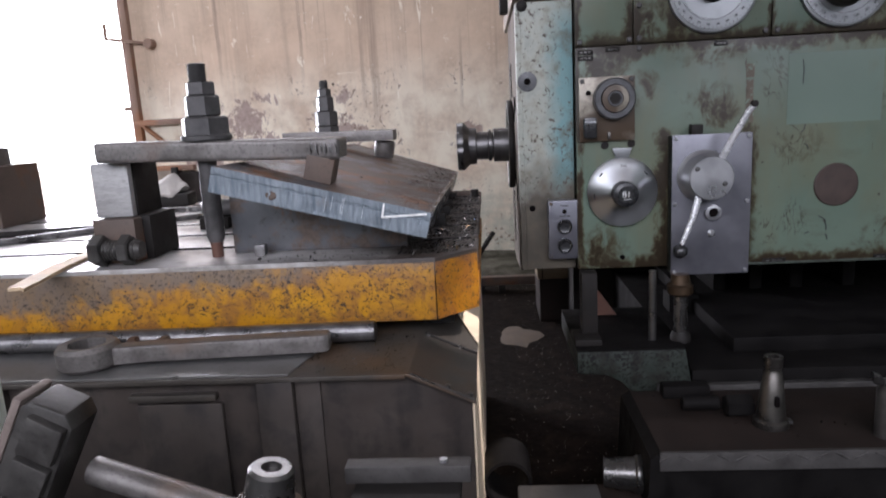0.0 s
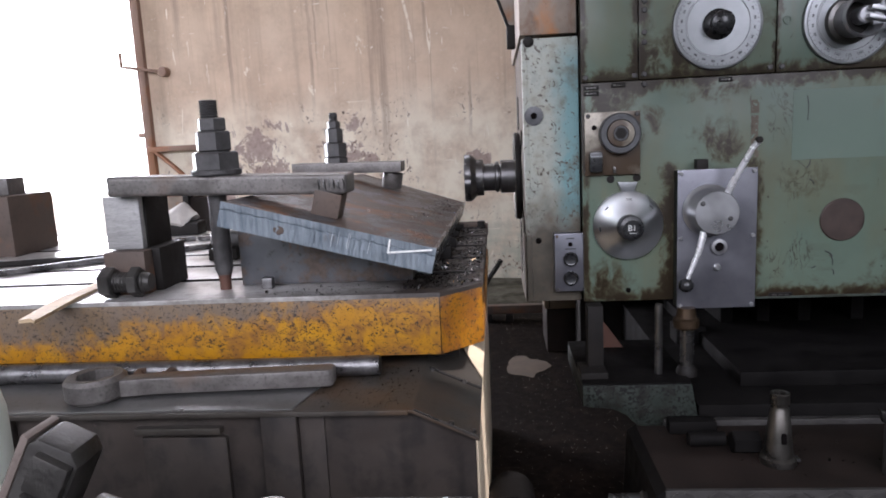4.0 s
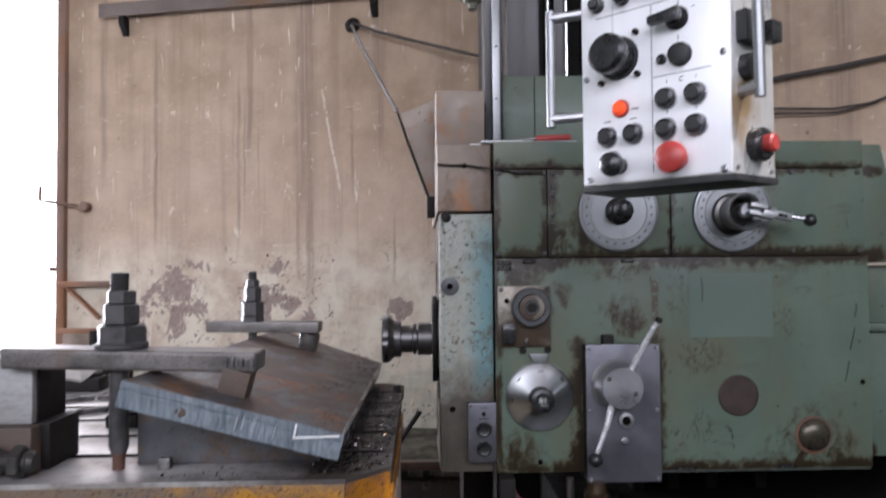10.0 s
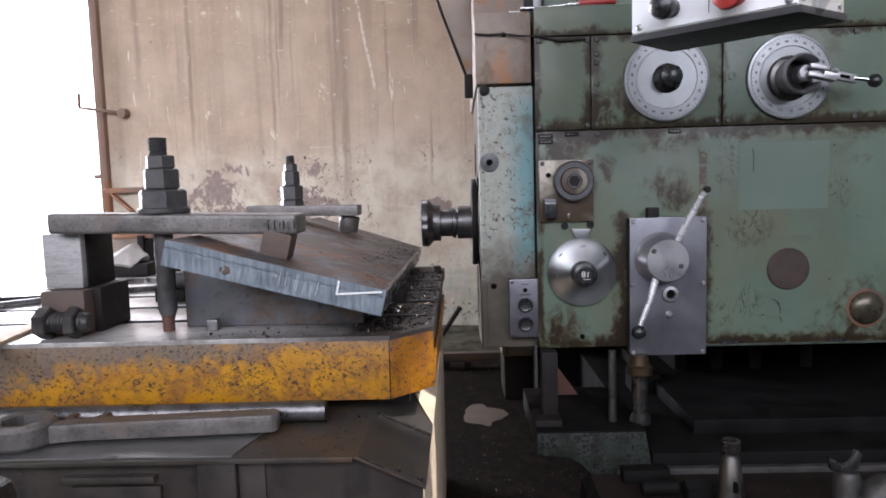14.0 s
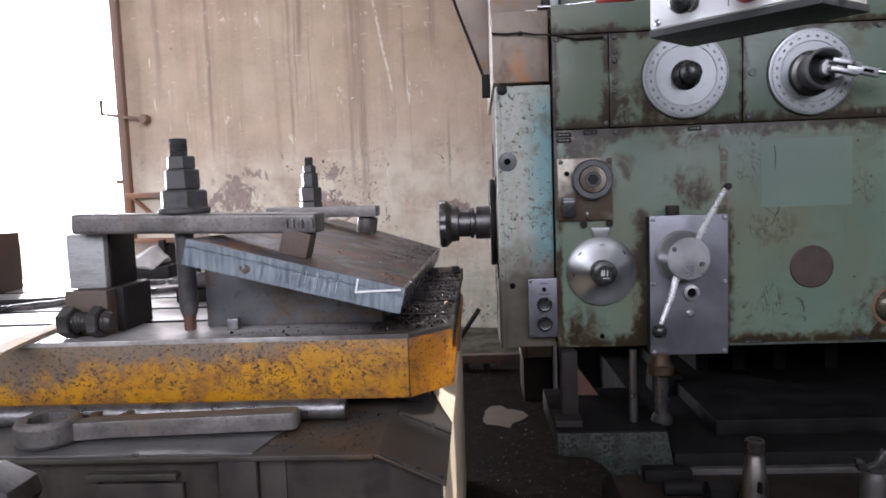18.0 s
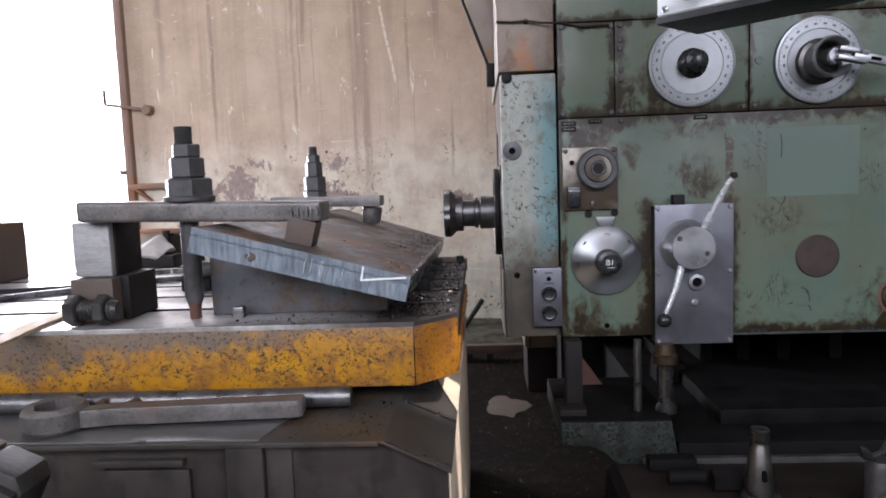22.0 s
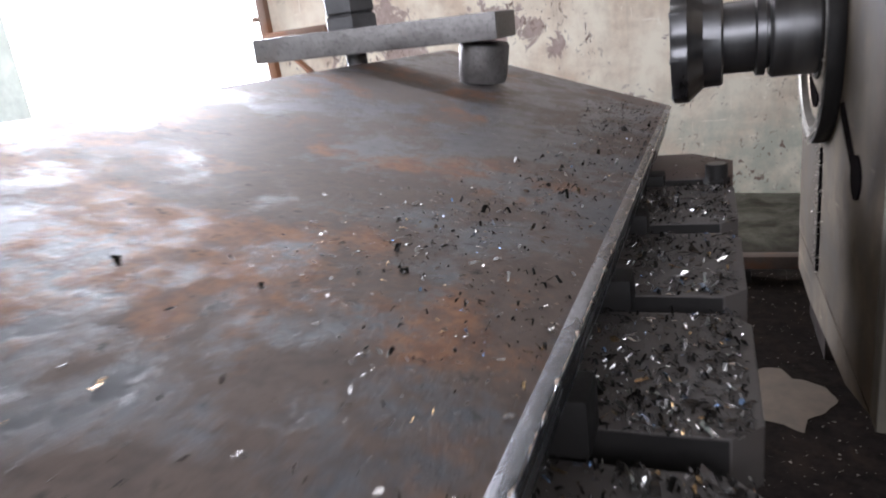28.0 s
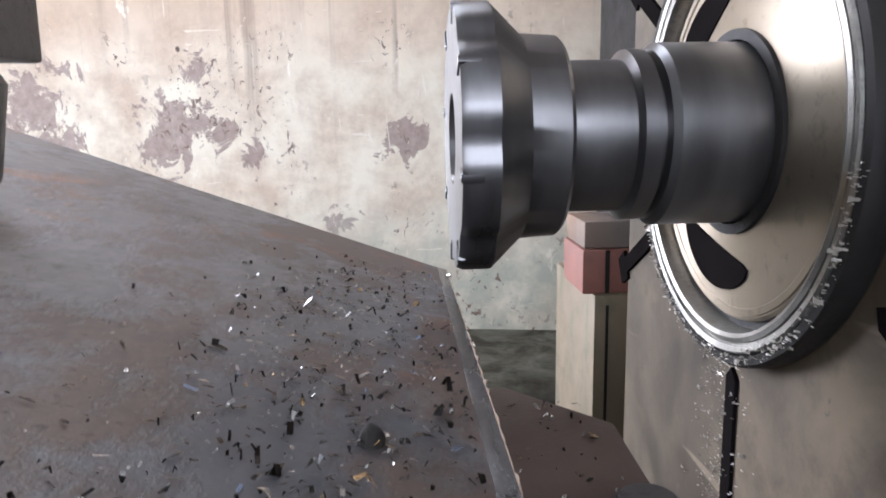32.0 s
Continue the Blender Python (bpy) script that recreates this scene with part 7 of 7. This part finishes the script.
bsh = root("steel_bush", (0.30, 1.27, FLOOR), "shiny turned bush lying beside the platform", "bush")
part("body", lathe([(0.020, 0), (0.034, 0), (0.036, 0.004), (0.036, 0.010), (0.031, 0.014), (0.026, 0.07), (0.016, 0.07), (0.015, 0)], (0.345, 1.265, -0.005), "x", 32, hollow=True, bm=None, m= Matrix.Translation((0.345, 1.265, 0)) @ Matrix.Rotation(radians(172), 4, "Z") @ Matrix.Translation((-0.345, -1.265, 0))), MAT_DULLSTEEL, bsh)
part("chock", box(0.265, 0.345, 1.24, 1.29, FLOOR, -0.038, 0.003), MAT_TIMBER, bsh)
fl = root("foot_plate", (0.19, 1.2, FLOOR), "grey flat foot plate between saddle and platform", "plate")
part("plate", box(0.115, 0.262, 1.12, 1.26, -0.045, -0.02, 0.004), MAT_SHEET, fl)
part("stand", box(0.13, 0.25, 1.14, 1.25, FLOOR, -0.045), MAT_DARK, fl)
dp = root("drain_pipe", (0.09, 1.3, FLOOR), "black pipe stub beside the saddle", "pipe")
part("pipe", lathe([(0.040, 0), (0.046, 0), (0.046, 0.10), (0.040, 0.10)], (0.098, 1.38, -0.03), "y", 28, hollow=True), MAT_BED, dp)
part("stand", box(0.07, 0.13, 1.29, 1.37, FLOOR, -0.074), MAT_DARK, dp)

# foreground tool stand
ts = root("tool_stand", (-0.35, 0.6, FLOOR), "dark oily tool stand in front of the saddle", "tool stand")
part("top", box(-0.75, 0.06, 0.40, 0.645, 0.300, 0.325, 0.003), MAT_DARK, ts)
part("strip_arm", box(-0.06, 0.045, 0.640, 0.715, 0.300, 0.314, 0.002), MAT_DARK, ts)
for x, y in ((-0.72, 0.43), (0.03, 0.43), (-0.72, 0.62), (0.03, 0.62)):
    part("leg", box(x - 0.015, x + 0.015, y - 0.015, y + 0.015, FLOOR, 0.300, 0.002), MAT_DARK, ts)
part("ledge_strip", box(-0.07, 0.055, 0.70, 0.72, 0.313, 0.331, 0.002), MAT_WORNEDGE, ts)
part("strip_bolt", cyl((0.028, 0.71, 0.329), "z", 0.004, 0.005, 10), MAT_GREY, ts)
bh = root("boring_head", (-0.115, 0.62, 0.325), "polished steel boring head on the tool stand", "boring head")
part("flange", lathe([(0, 0), (0.030, 0.0), (0.032, 0.004), (0.032, 0.012), (0.030, 0.016), (0.024, 0.018), (0.0225, 0.022), (0.020, 0.049), (0.017, 0.052), (0.009, 0.052), (0.0085, 0.046), (0, 0.046)], (0, 0, 0), "z", 40, None, Matrix.Translation((-0.122, 0.62, 0.327)) @ Matrix.Rotation(radians(10), 4, "Y")), MAT_DULLSTEEL, bh)
part("screw_hole", cyl((-0.104, 0.602, 0.357), "y", 0.003, 0.004, 12), MAT_HOLESHADE, bh)
sf = root("round_shaft", (-0.22, 0.62, 0.325), "tan-stained round shaft lying on the tool stand", "shaft")
part("shaft", tube([(-0.285, 0.64, 0.367), (-0.20, 0.625, 0.348), (-0.13, 0.61, 0.333)], 0.013, 24), MAT_BAR, sf)
cj = root("chuck_jaw", (-0.31, 0.62, 0.325), "dark stepped chuck jaw propped on the tool stand", "chuck jaw")
JM = Matrix.Translation((-0.352, 0.62, 0.322)) @ Matrix.Rotation(radians(28), 4, "Y") @ Matrix.Scale(0.86, 4)
part("body", prism([(-0.030, -0.02), (-0.030, 0.150), (-0.022, 0.160), (0.014, 0.162), (0.026, 0.150), (0.026, 0.0)], "y", -0.024, 0.024, 0.004, m=JM), MAT_CAST, cj)
for z0 in (0.010, 0.060, 0.108):
    part("step", box(-0.016, 0.022, -0.034, -0.022, z0, z0 + 0.042, 0.003, m=JM), MAT_CAST, cj)
part("edge_plate", box(-0.038, -0.029, -0.026, 0.026, 0.0, 0.158, 0.003, m=JM), MAT_RAIL, cj, "tan worn edge")
jug = root("plastic_jug", (-0.37, 0.6, 0.325), "milky plastic jug standing on the tool stand", "jug")
part("body", lathe([(0, 0), (0.050, 0), (0.056, 0.008), (0.056, 0.12), (0.050, 0.150), (0.034, 0.175), (0.020, 0.182), (0.020, 0.195), (0, 0.195)], (-0.446, 0.66, 0.325), "z", 36), MAT_JUG, jug)
part("cap", cyl((-0.446, 0.66, 0.520), "z", 0.023, 0.018, 24, 0.002), MAT_WHITE, jug)

# ---------------------------------------------------------------- floor litter and things behind
lb = root("floor_bar", (0.22, 3.0, FLOOR), "rusty square bar on blocks by the wall", "bar")
part("bar", box(-0.02, 0.42, 2.99, 3.03, -0.085, -0.05, 0.004), MAT_RUSTBLOCK, lb)
for x in (0.02, 0.11, 0.36):
    part("block", box(x, x + 0.03, 2.98, 3.04, FLOOR, -0.085, 0.003), MAT_DARK, lb)
thing("leaning_rod", tube([(-0.035, 3.40, FLOOR), (0.04, 3.43, -0.015), (0.100, 3.452, 0.068)], 0.012, 10), MAT_DARK, "dark rod leaning behind the table", "rod")
cab = root("small_cabinet", (0.26, 2.7, FLOOR), "pale olive cabinet with a faded red box on top", "cabinet")
part("body", box(0.248, 0.39, 2.55, 2.80, 0.045, 0.335, 0.004), MAT_PALECAB, cab)
# Plinth added in dark brown for the shade on the cabinet's lower part.
part("plinth", box(0.256, 0.385, 2.56, 2.79, FLOOR, 0.045, 0.003), MAT_TIMBER, cab, "dark brown plinth added for the cabinet's shaded foot")
part("door_line", box(0.265, 0.269, 2.548, 2.552, 0.05, 0.32), MAT_DARK, cab)
rbx = root("red_box", (0.25, 2.62, 0.335), "faded red and grey box standing on the cabinet", "box")
part("lower", box(0.233, 0.315, 2.56, 2.68, 0.335, 0.400, 0.003), MAT_REDBOX, rbx)
part("upper", box(0.236, 0.312, 2.565, 2.675, 0.401, 0.440, 0.003), MAT_RAIL, rbx)
part("band", box(0.266, 0.272, 2.558, 2.56, 0.336, 0.399), MAT_DARK, rbx)
beige_bm = bmesh.new()
ctr = beige_bm.verts.new((0.185, 2.40, FLOOR + 0.006))
rim = []
for k in range(40):
    a = k * math.tau / 40
    r = (0.085 + 0.03 * noise.noise(Vector((math.cos(a) * 1.7, math.sin(a) * 1.7, 5.0)))) * (1.15 if math.cos(a) < 0 else 0.75)
    rim.append(beige_bm.verts.new((0.19 + r * math.cos(a), 2.40 + r * 1.1 * math.sin(a), FLOOR + 0.001)))
for k in range(40):
    beige_bm.faces.new((ctr, rim[k], rim[(k + 1) % 40]))
tagged(thing("sand_spill", beige_bm, plain("pale_beige", (0.088, 0.066, 0.047), 0.95, 0, 0.25, 30, 0.3), "pale beige patch on the oily floor", "sand"), kind="stuff")

# ---------------------------------------------------------------- wall fittings


def wall_root(name, at, label, category):
    r = root(name, (0, 0, 0), label, category)
    r.matrix_world = WALL
    return r


def wpart(name, bm, mat, parent, label="", smooth=35):
    ob = new(name, mesh_of(name, bm, mat, smooth))
    ob.parent = parent
    return tagged(ob, label)


shelf = wall_root("wall_rail", 0, "long rusty angle rail bracketed to the plaster wall", "rail")
RT = Matrix.Translation((0, 0, 2.350)) @ Matrix.Rotation(radians(-1.2), 4, "Y")
rail = box(-1.80, 3.6, -0.060, -0.052, -0.045, 0.035, 0.002, m=RT)
box(-1.80, 3.6, -0.060, -0.002, 0.030, 0.036, 0.001, bm=rail, m=RT)
wpart("angle", rail, MAT_RAIL, shelf)
wpart("bright_splice", box(-0.305, -0.14, -0.064, -0.059, 0.002, 0.034, 0.001, m=RT), MAT_ALU, shelf, "pale splice plate")
for x in (-1.66, -0.145, 2.2):
    wpart("bracket", prism([(-0.056, -0.04), (-0.056, -0.09), (-0.03, -0.125), (-0.012, -0.15), (0.0, -0.15), (0.0, -0.04)], "x", x - 0.018, x + 0.018, 0.002, m=RT), MAT_DARK, shelf)
hook = wall_root("wall_hook", 0, "dark wall bolt with two ropes tied to it", "hook")
wpart("plate", ragged(lathe([(0.045, 0), (0.04, 0.02), (0.018, 0.03), (0.016, 0.07), (0, 0.075)], (-0.274, 0, 2.158), "y", 12), 0.006, 14), MAT_DARK, hook)
wpart("rope", tube([(-0.27, -0.05, 2.16), (-0.12, -0.07, 2.092), (0.10, -0.09, 2.02), (0.33, -0.12, 1.945), (0.50, -0.14, 1.89), (0.62, -0.15, 1.86)], 0.009, 8), MAT_CABLE, hook, "slack brown rope")
rope_a, rope_b = Vector((-0.27, -0.05, 2.148)), WALL.inverted() @ Vector((0.050, 1.897, 1.185))
wpart("rope", tube([rope_a.lerp(rope_b, q / 8) - Vector((0, 0, 0.04 * (q / 8) * (1 - q / 8))) for q in range(9)], [0.009 - 0.0005 * q for q in range(9)], 8), MAT_CABLE, hook, "slack brown rope")
cabl = wall_root("wall_cable", 0, "pair of slack cables hanging along the wall", "cable")
wpart("cable", tube([(1.6, -0.04, 1.66), (2.03, -0.05, 1.745), (2.3, -0.05, 1.785), (2.62, -0.05, 1.845), (2.91, -0.05, 1.915), (3.3, -0.05, 2.03)], 0.013, 8), MAT_CABLE, cabl)
wpart("cable", tube([(1.6, -0.04, 1.60), (2.03, -0.05, 1.580), (2.28, -0.05, 1.570), (2.45, -0.05, 1.592), (2.62, -0.05, 1.65), (2.78, -0.05, 1.745), (2.91, -0.05, 1.87), (3.0, -0.05, 1.97)], 0.007, 8), MAT_CABLE, cabl)
wpart("cable", tube([(1.6, -0.03, 1.575), (2.03, -0.04, 1.555), (2.30, -0.04, 1.552), (2.5, -0.04, 1.60)], 0.005, 8), MAT_CABLE, cabl)
fr = wall_root("gate_doorway", 0, "rusty steel angle frame at the wall's open edge", "door frame")
wpart("post", box(-2.085, -2.032, -0.03, 0.32, FLOOR, 2.50, 0.003), MAT_RUSTYFRAME, fr)
wpart("hinge_pin", tube([(-2.085, -0.02, 0.78), (-2.125, -0.02, 0.78)], 0.014, 8), MAT_RUSTYFRAME, fr)
latch = wall_root("gate_latch", 0, "bent steel latch rod on the gate frame", "latch")
wpart("rod", tube([(-2.165, -0.06, 1.275), (-2.165, -0.06, 1.19), (-2.10, -0.06, 1.18), (-1.90, -0.03, 1.148)], 0.010, 8), MAT_RUSTYFRAME, latch)
wpart("stub", cyl((-1.90, 0.0, 1.148), "y", 0.03, 0.05, 14, 0.004), MAT_RUSTYFRAME, latch)
brk = wall_root("wall_bracket", 0, "rusty wall bracket with a diagonal brace", "bracket")
wpart("arm", box(-2.06, -1.66, -0.05, -0.01, 0.675, 0.708, 0.003), MAT_RUSTYFRAME, brk)
wpart("brace", tube([(-2.02, -0.03, 0.68), (-1.90, -0.03, 0.58), (-1.80, -0.03, 0.49)], 0.016, 6), MAT_RUSTYFRAME, brk)
wpart("low_bar", box(-2.06, -1.70, -0.05, -0.01, 0.40, 0.43, 0.003), MAT_RUSTYFRAME, brk)
brd = wall_root("board_panel", 0, "brown boarded panel leaning at the foot of the wall", "panel")
wpart("board", box(-2.02, -1.84, -0.05, -0.012, FLOOR, 0.40, 0.003), MAT_RUSTY, brd)
wpart("frame_post", box(-1.84, -1.80, -0.07, -0.012, FLOOR, 0.42, 0.003), MAT_DARK, brd)
wpart("board", box(-1.80, -1.60, -0.05, -0.012, FLOOR, 0.39, 0.003), MAT_TIMBER, brd)
bm_r = wall_root("roof_post", 0, "dark slanting roof strut above the gate opening", "roof beam")
wpart("strut", box(-0.045, 0.045, -0.24, -0.14, -0.42, 1.3, 0.005, m=Matrix.Translation((-1.93, 0, 2.75)) @ Matrix.Rotation(radians(-22), 4, "Y")), MAT_RAIL, bm_r)
lint = wall_root("gate_lintel", 0, "pale horizontal rails across the gate opening", "rail")
for z in (2.58, 2.72):
    wpart("rail", box(-4.6, -1.90, 0.05, 0.11, z, z + 0.05, 0.002), MAT_WHITE, lint)
wpart("top_beam", box(-4.6, -1.75, 0.0, 0.16, 2.86, 3.02, 0.004), MAT_RUSTY, lint)
# bright distance outside
bd = bpy.data.materials.new("bright_haze")
bd.use_nodes = True
bn = bd.node_tree
bn.nodes.clear()
em, mo = bn.nodes.new("ShaderNodeEmission"), bn.nodes.new("ShaderNodeOutputMaterial")
em.inputs[0].default_value, em.inputs[1].default_value = (1.0, 0.98, 0.97, 1), 6.0
bn.links.new(em.outputs[0], mo.inputs[0])
tagged(thing("backdrop", box(-40, 25, 14.0, 14.1, -2, 22), bd, "overexposed white haze of daylight outside", "backdrop"), kind="structure")

# ---------------------------------------------------------------- metal chips
def chips(name, count, place, size, label, mat, seed, curl=0.5):
    """Small bent flakes of uneven outline, lying flat or curled."""
    rng = random.Random(seed)
    vs, fs = [], []
    for _ in range(count):
        p, nrm = place(rng)
        a = rng.random() * math.tau
        big = 0.30 + 0.9 * rng.random() ** 2.5 + (1.1 if rng.random() < 0.035 else 0)
        l, w = size * big * rng.uniform(0.7, 1.3), size * big * rng.uniform(0.2, 0.55)
        t1 = Vector((math.cos(a), math.sin(a), 0))
        t1 = (t1 - nrm * t1.dot(nrm)).normalized()
        t2 = nrm.cross(t1)
        up = nrm * (size * big * curl * rng.random() ** 2)
        tip = nrm * (size * big * 0.4 * rng.random() ** 3)
        b, base = len(vs), p + nrm * 0.0005
        j = lambda q: t1 * (l * rng.uniform(-0.16, 0.16)) + t2 * (w * q * rng.uniform(0.35, 1.1))
        vs += [base - t1 * l / 2 + j(0.5), base - t1 * l / 2 + j(-0.5), base + up + j(-0.6), base + up + j(0.6), base + t1 * l / 2 + tip + j(-0.5), base + t1 * l / 2 + tip + j(0.5)]
        fs += [(b, b + 1, b + 2, b + 3), (b + 3, b + 2, b + 4, b + 5)]
    me = bpy.data.meshes.new(name)
    me.from_pydata([tuple(v) for v in vs], [], fs)
    me.materials.append(mat)
    return tagged(new(name, me), label, "metal chips", kind="stuff")


def chip_mat():
    k = Net("blued_steel_chips")
    g = k.n.new("ShaderNodeNewGeometry")
    r = g.outputs["Random Per Island"]
    c = k.mix(k.ramp(r, 0.82, 0.83), (0.022, 0.019, 0.017), (0.38, 0.36, 0.34))
    c = k.mix(k.ramp(r, 0.93, 0.94), c, (0.16, 0.24, 0.40))
    c = k.mix(k.ramp(r, 0.955, 0.96), c, (0.30, 0.20, 0.10))
    return k.done(c, 0.25, 0.85)


MAT_CHIP = chip_mat()
MAT_GLINT = plain("bright_fine_chips", (0.34, 0.31, 0.27), 0.3, 0.6, 0.5, 90, 0.1)
PN = (PL.to_3x3() @ Vector((0, 0, 1))).normalized()


def on_plate(rng):
    if rng.random() < 0.84:
        cu, cv = rng.choice(((-0.03, 0.66), (-0.045, 0.70), (-0.03, 0.76), (-0.055, 0.62), (-0.02, 0.60), (-0.05, 0.78), (-0.035, 0.45), (-0.06, 0.38), (-0.08, 0.34), (-0.04, 0.52), (-0.03, 0.84), (-0.025, 0.28), (-0.04, 0.10)))
        return PL @ Vector((min(-0.007, rng.gauss(cu, 0.018)), min(0.88, max(0.01, rng.gauss(cv, 0.038))), 0.0002)), PN
    u = -abs(rng.gauss(0, 0.065))
    while u < -0.31:
        u = -abs(rng.gauss(0, 0.065))
    return PL @ Vector((u - 0.006, 0.03 + rng.random() * 0.84, 0.0002)), PN


def on_lands(rng):
    while True:
        x, y = rng.uniform(-0.06, 0.058), rng.uniform(1.10, 1.89)
        if all(abs(y - s) > 0.011 for s in slots) and (x < 0.0 or y > 1.07 + x * 1.1 + 0.01) and rng.random() < (0.02 if y > 1.785 else 0.35) + (0.04 if y > 1.785 else 0.65) * min(1, 3 * abs(noise.noise(Vector((x * 9, y * 9, 2))))):
            return Vector((x, y, TOP)), Vector((0, 0, 1))


def on_ledge(rng):
    return Vector((rng.uniform(-0.2, -0.035), rng.uniform(0.93, 1.10), 0.3405)), Vector((0, 0, 1))


def on_floor(rng):
    return Vector((rng.uniform(0.07, 0.5), rng.uniform(1.3, 3.2), FLOOR)), Vector((0, 0, 1))


def in_front(rng):
    return Vector((rng.uniform(-0.30, -0.0), rng.uniform(1.075, 1.14), TOP)), Vector((0, 0, 1))


chips("plate_chips", 4200, on_plate, 0.0026, "scattered bright and blued milling chips on the plate", MAT_CHIP, 3, 0.8)
def big_on_plate(rng):
    cu, cv = rng.choice(((-0.06, 0.36), (-0.035, 0.42), (-0.09, 0.30), (-0.05, 0.50), (-0.04, 0.70)))
    return PL @ Vector((min(-0.012, rng.gauss(cu, 0.02)), rng.gauss(cv, 0.035), 0.0006)), PN


chips("curled_chips", 46, big_on_plate, 0.0062, "larger blued and bright curled chips on the plate", MAT_CHIP, 21, 0.6)
lump_at = PL @ Vector((-0.028, 0.690, 0.0))
thing("swarf_lump", ragged(lathe([(0, -0.001), (0.0020, -0.001), (0.0025, 0.0010), (0.0018, 0.0032), (0.0008, 0.0044), (0, 0.0048)], tuple(lump_at), "z", 14), 0.0012, 200), MAT_DARK, "small dark lump of oily swarf on the plate", "swarf lump")
chips("table_chips", 8500, on_lands, 0.0044, "heaped milling chips on the table end", MAT_CHIP, 4, 0.9)
chips("ledge_chips", 900, on_ledge, 0.0028, "small chips scattered on the saddle ledge", MAT_CHIP, 5)
chips("floor_chips", 2000, on_floor, 0.0030, "fine chips scattered over the oily floor", MAT_GLINT, 6)
chips("edge_chips", 160, in_front, 0.0045, "small chips before the plate on the table", MAT_CHIP, 8, 0.9)
deck_rng = lambda rng: (Vector((rng.uniform(0.40, 1.0), rng.uniform(1.22, 1.45), 0.0702)), Vector((0, 0, 1)))
chips("deck_chips", 120, deck_rng, 0.0045, "a few chips on the platform deck", MAT_CHIP, 9)


def on_cheek(rng):
    if rng.random() < 0.5:
        a = rng.uniform(math.pi * 1.02, math.pi * 1.98)
        r = rng.gauss(0.110, 0.0025)
        return Vector((0.1385, 1.943 + r * math.cos(a), 0.573 + r * math.sin(a))), Vector((-1, 0, 0))
    return Vector((0.1535, 1.943 + rng.gauss(0.012, 0.014), rng.uniform(0.31, 0.455))), Vector((-1, 0, 0))


chips("clinging_chips", 1100, on_cheek, 0.0027, "fine oily chips clinging to the facing head rim", MAT_GLINT, 12, 0.9)
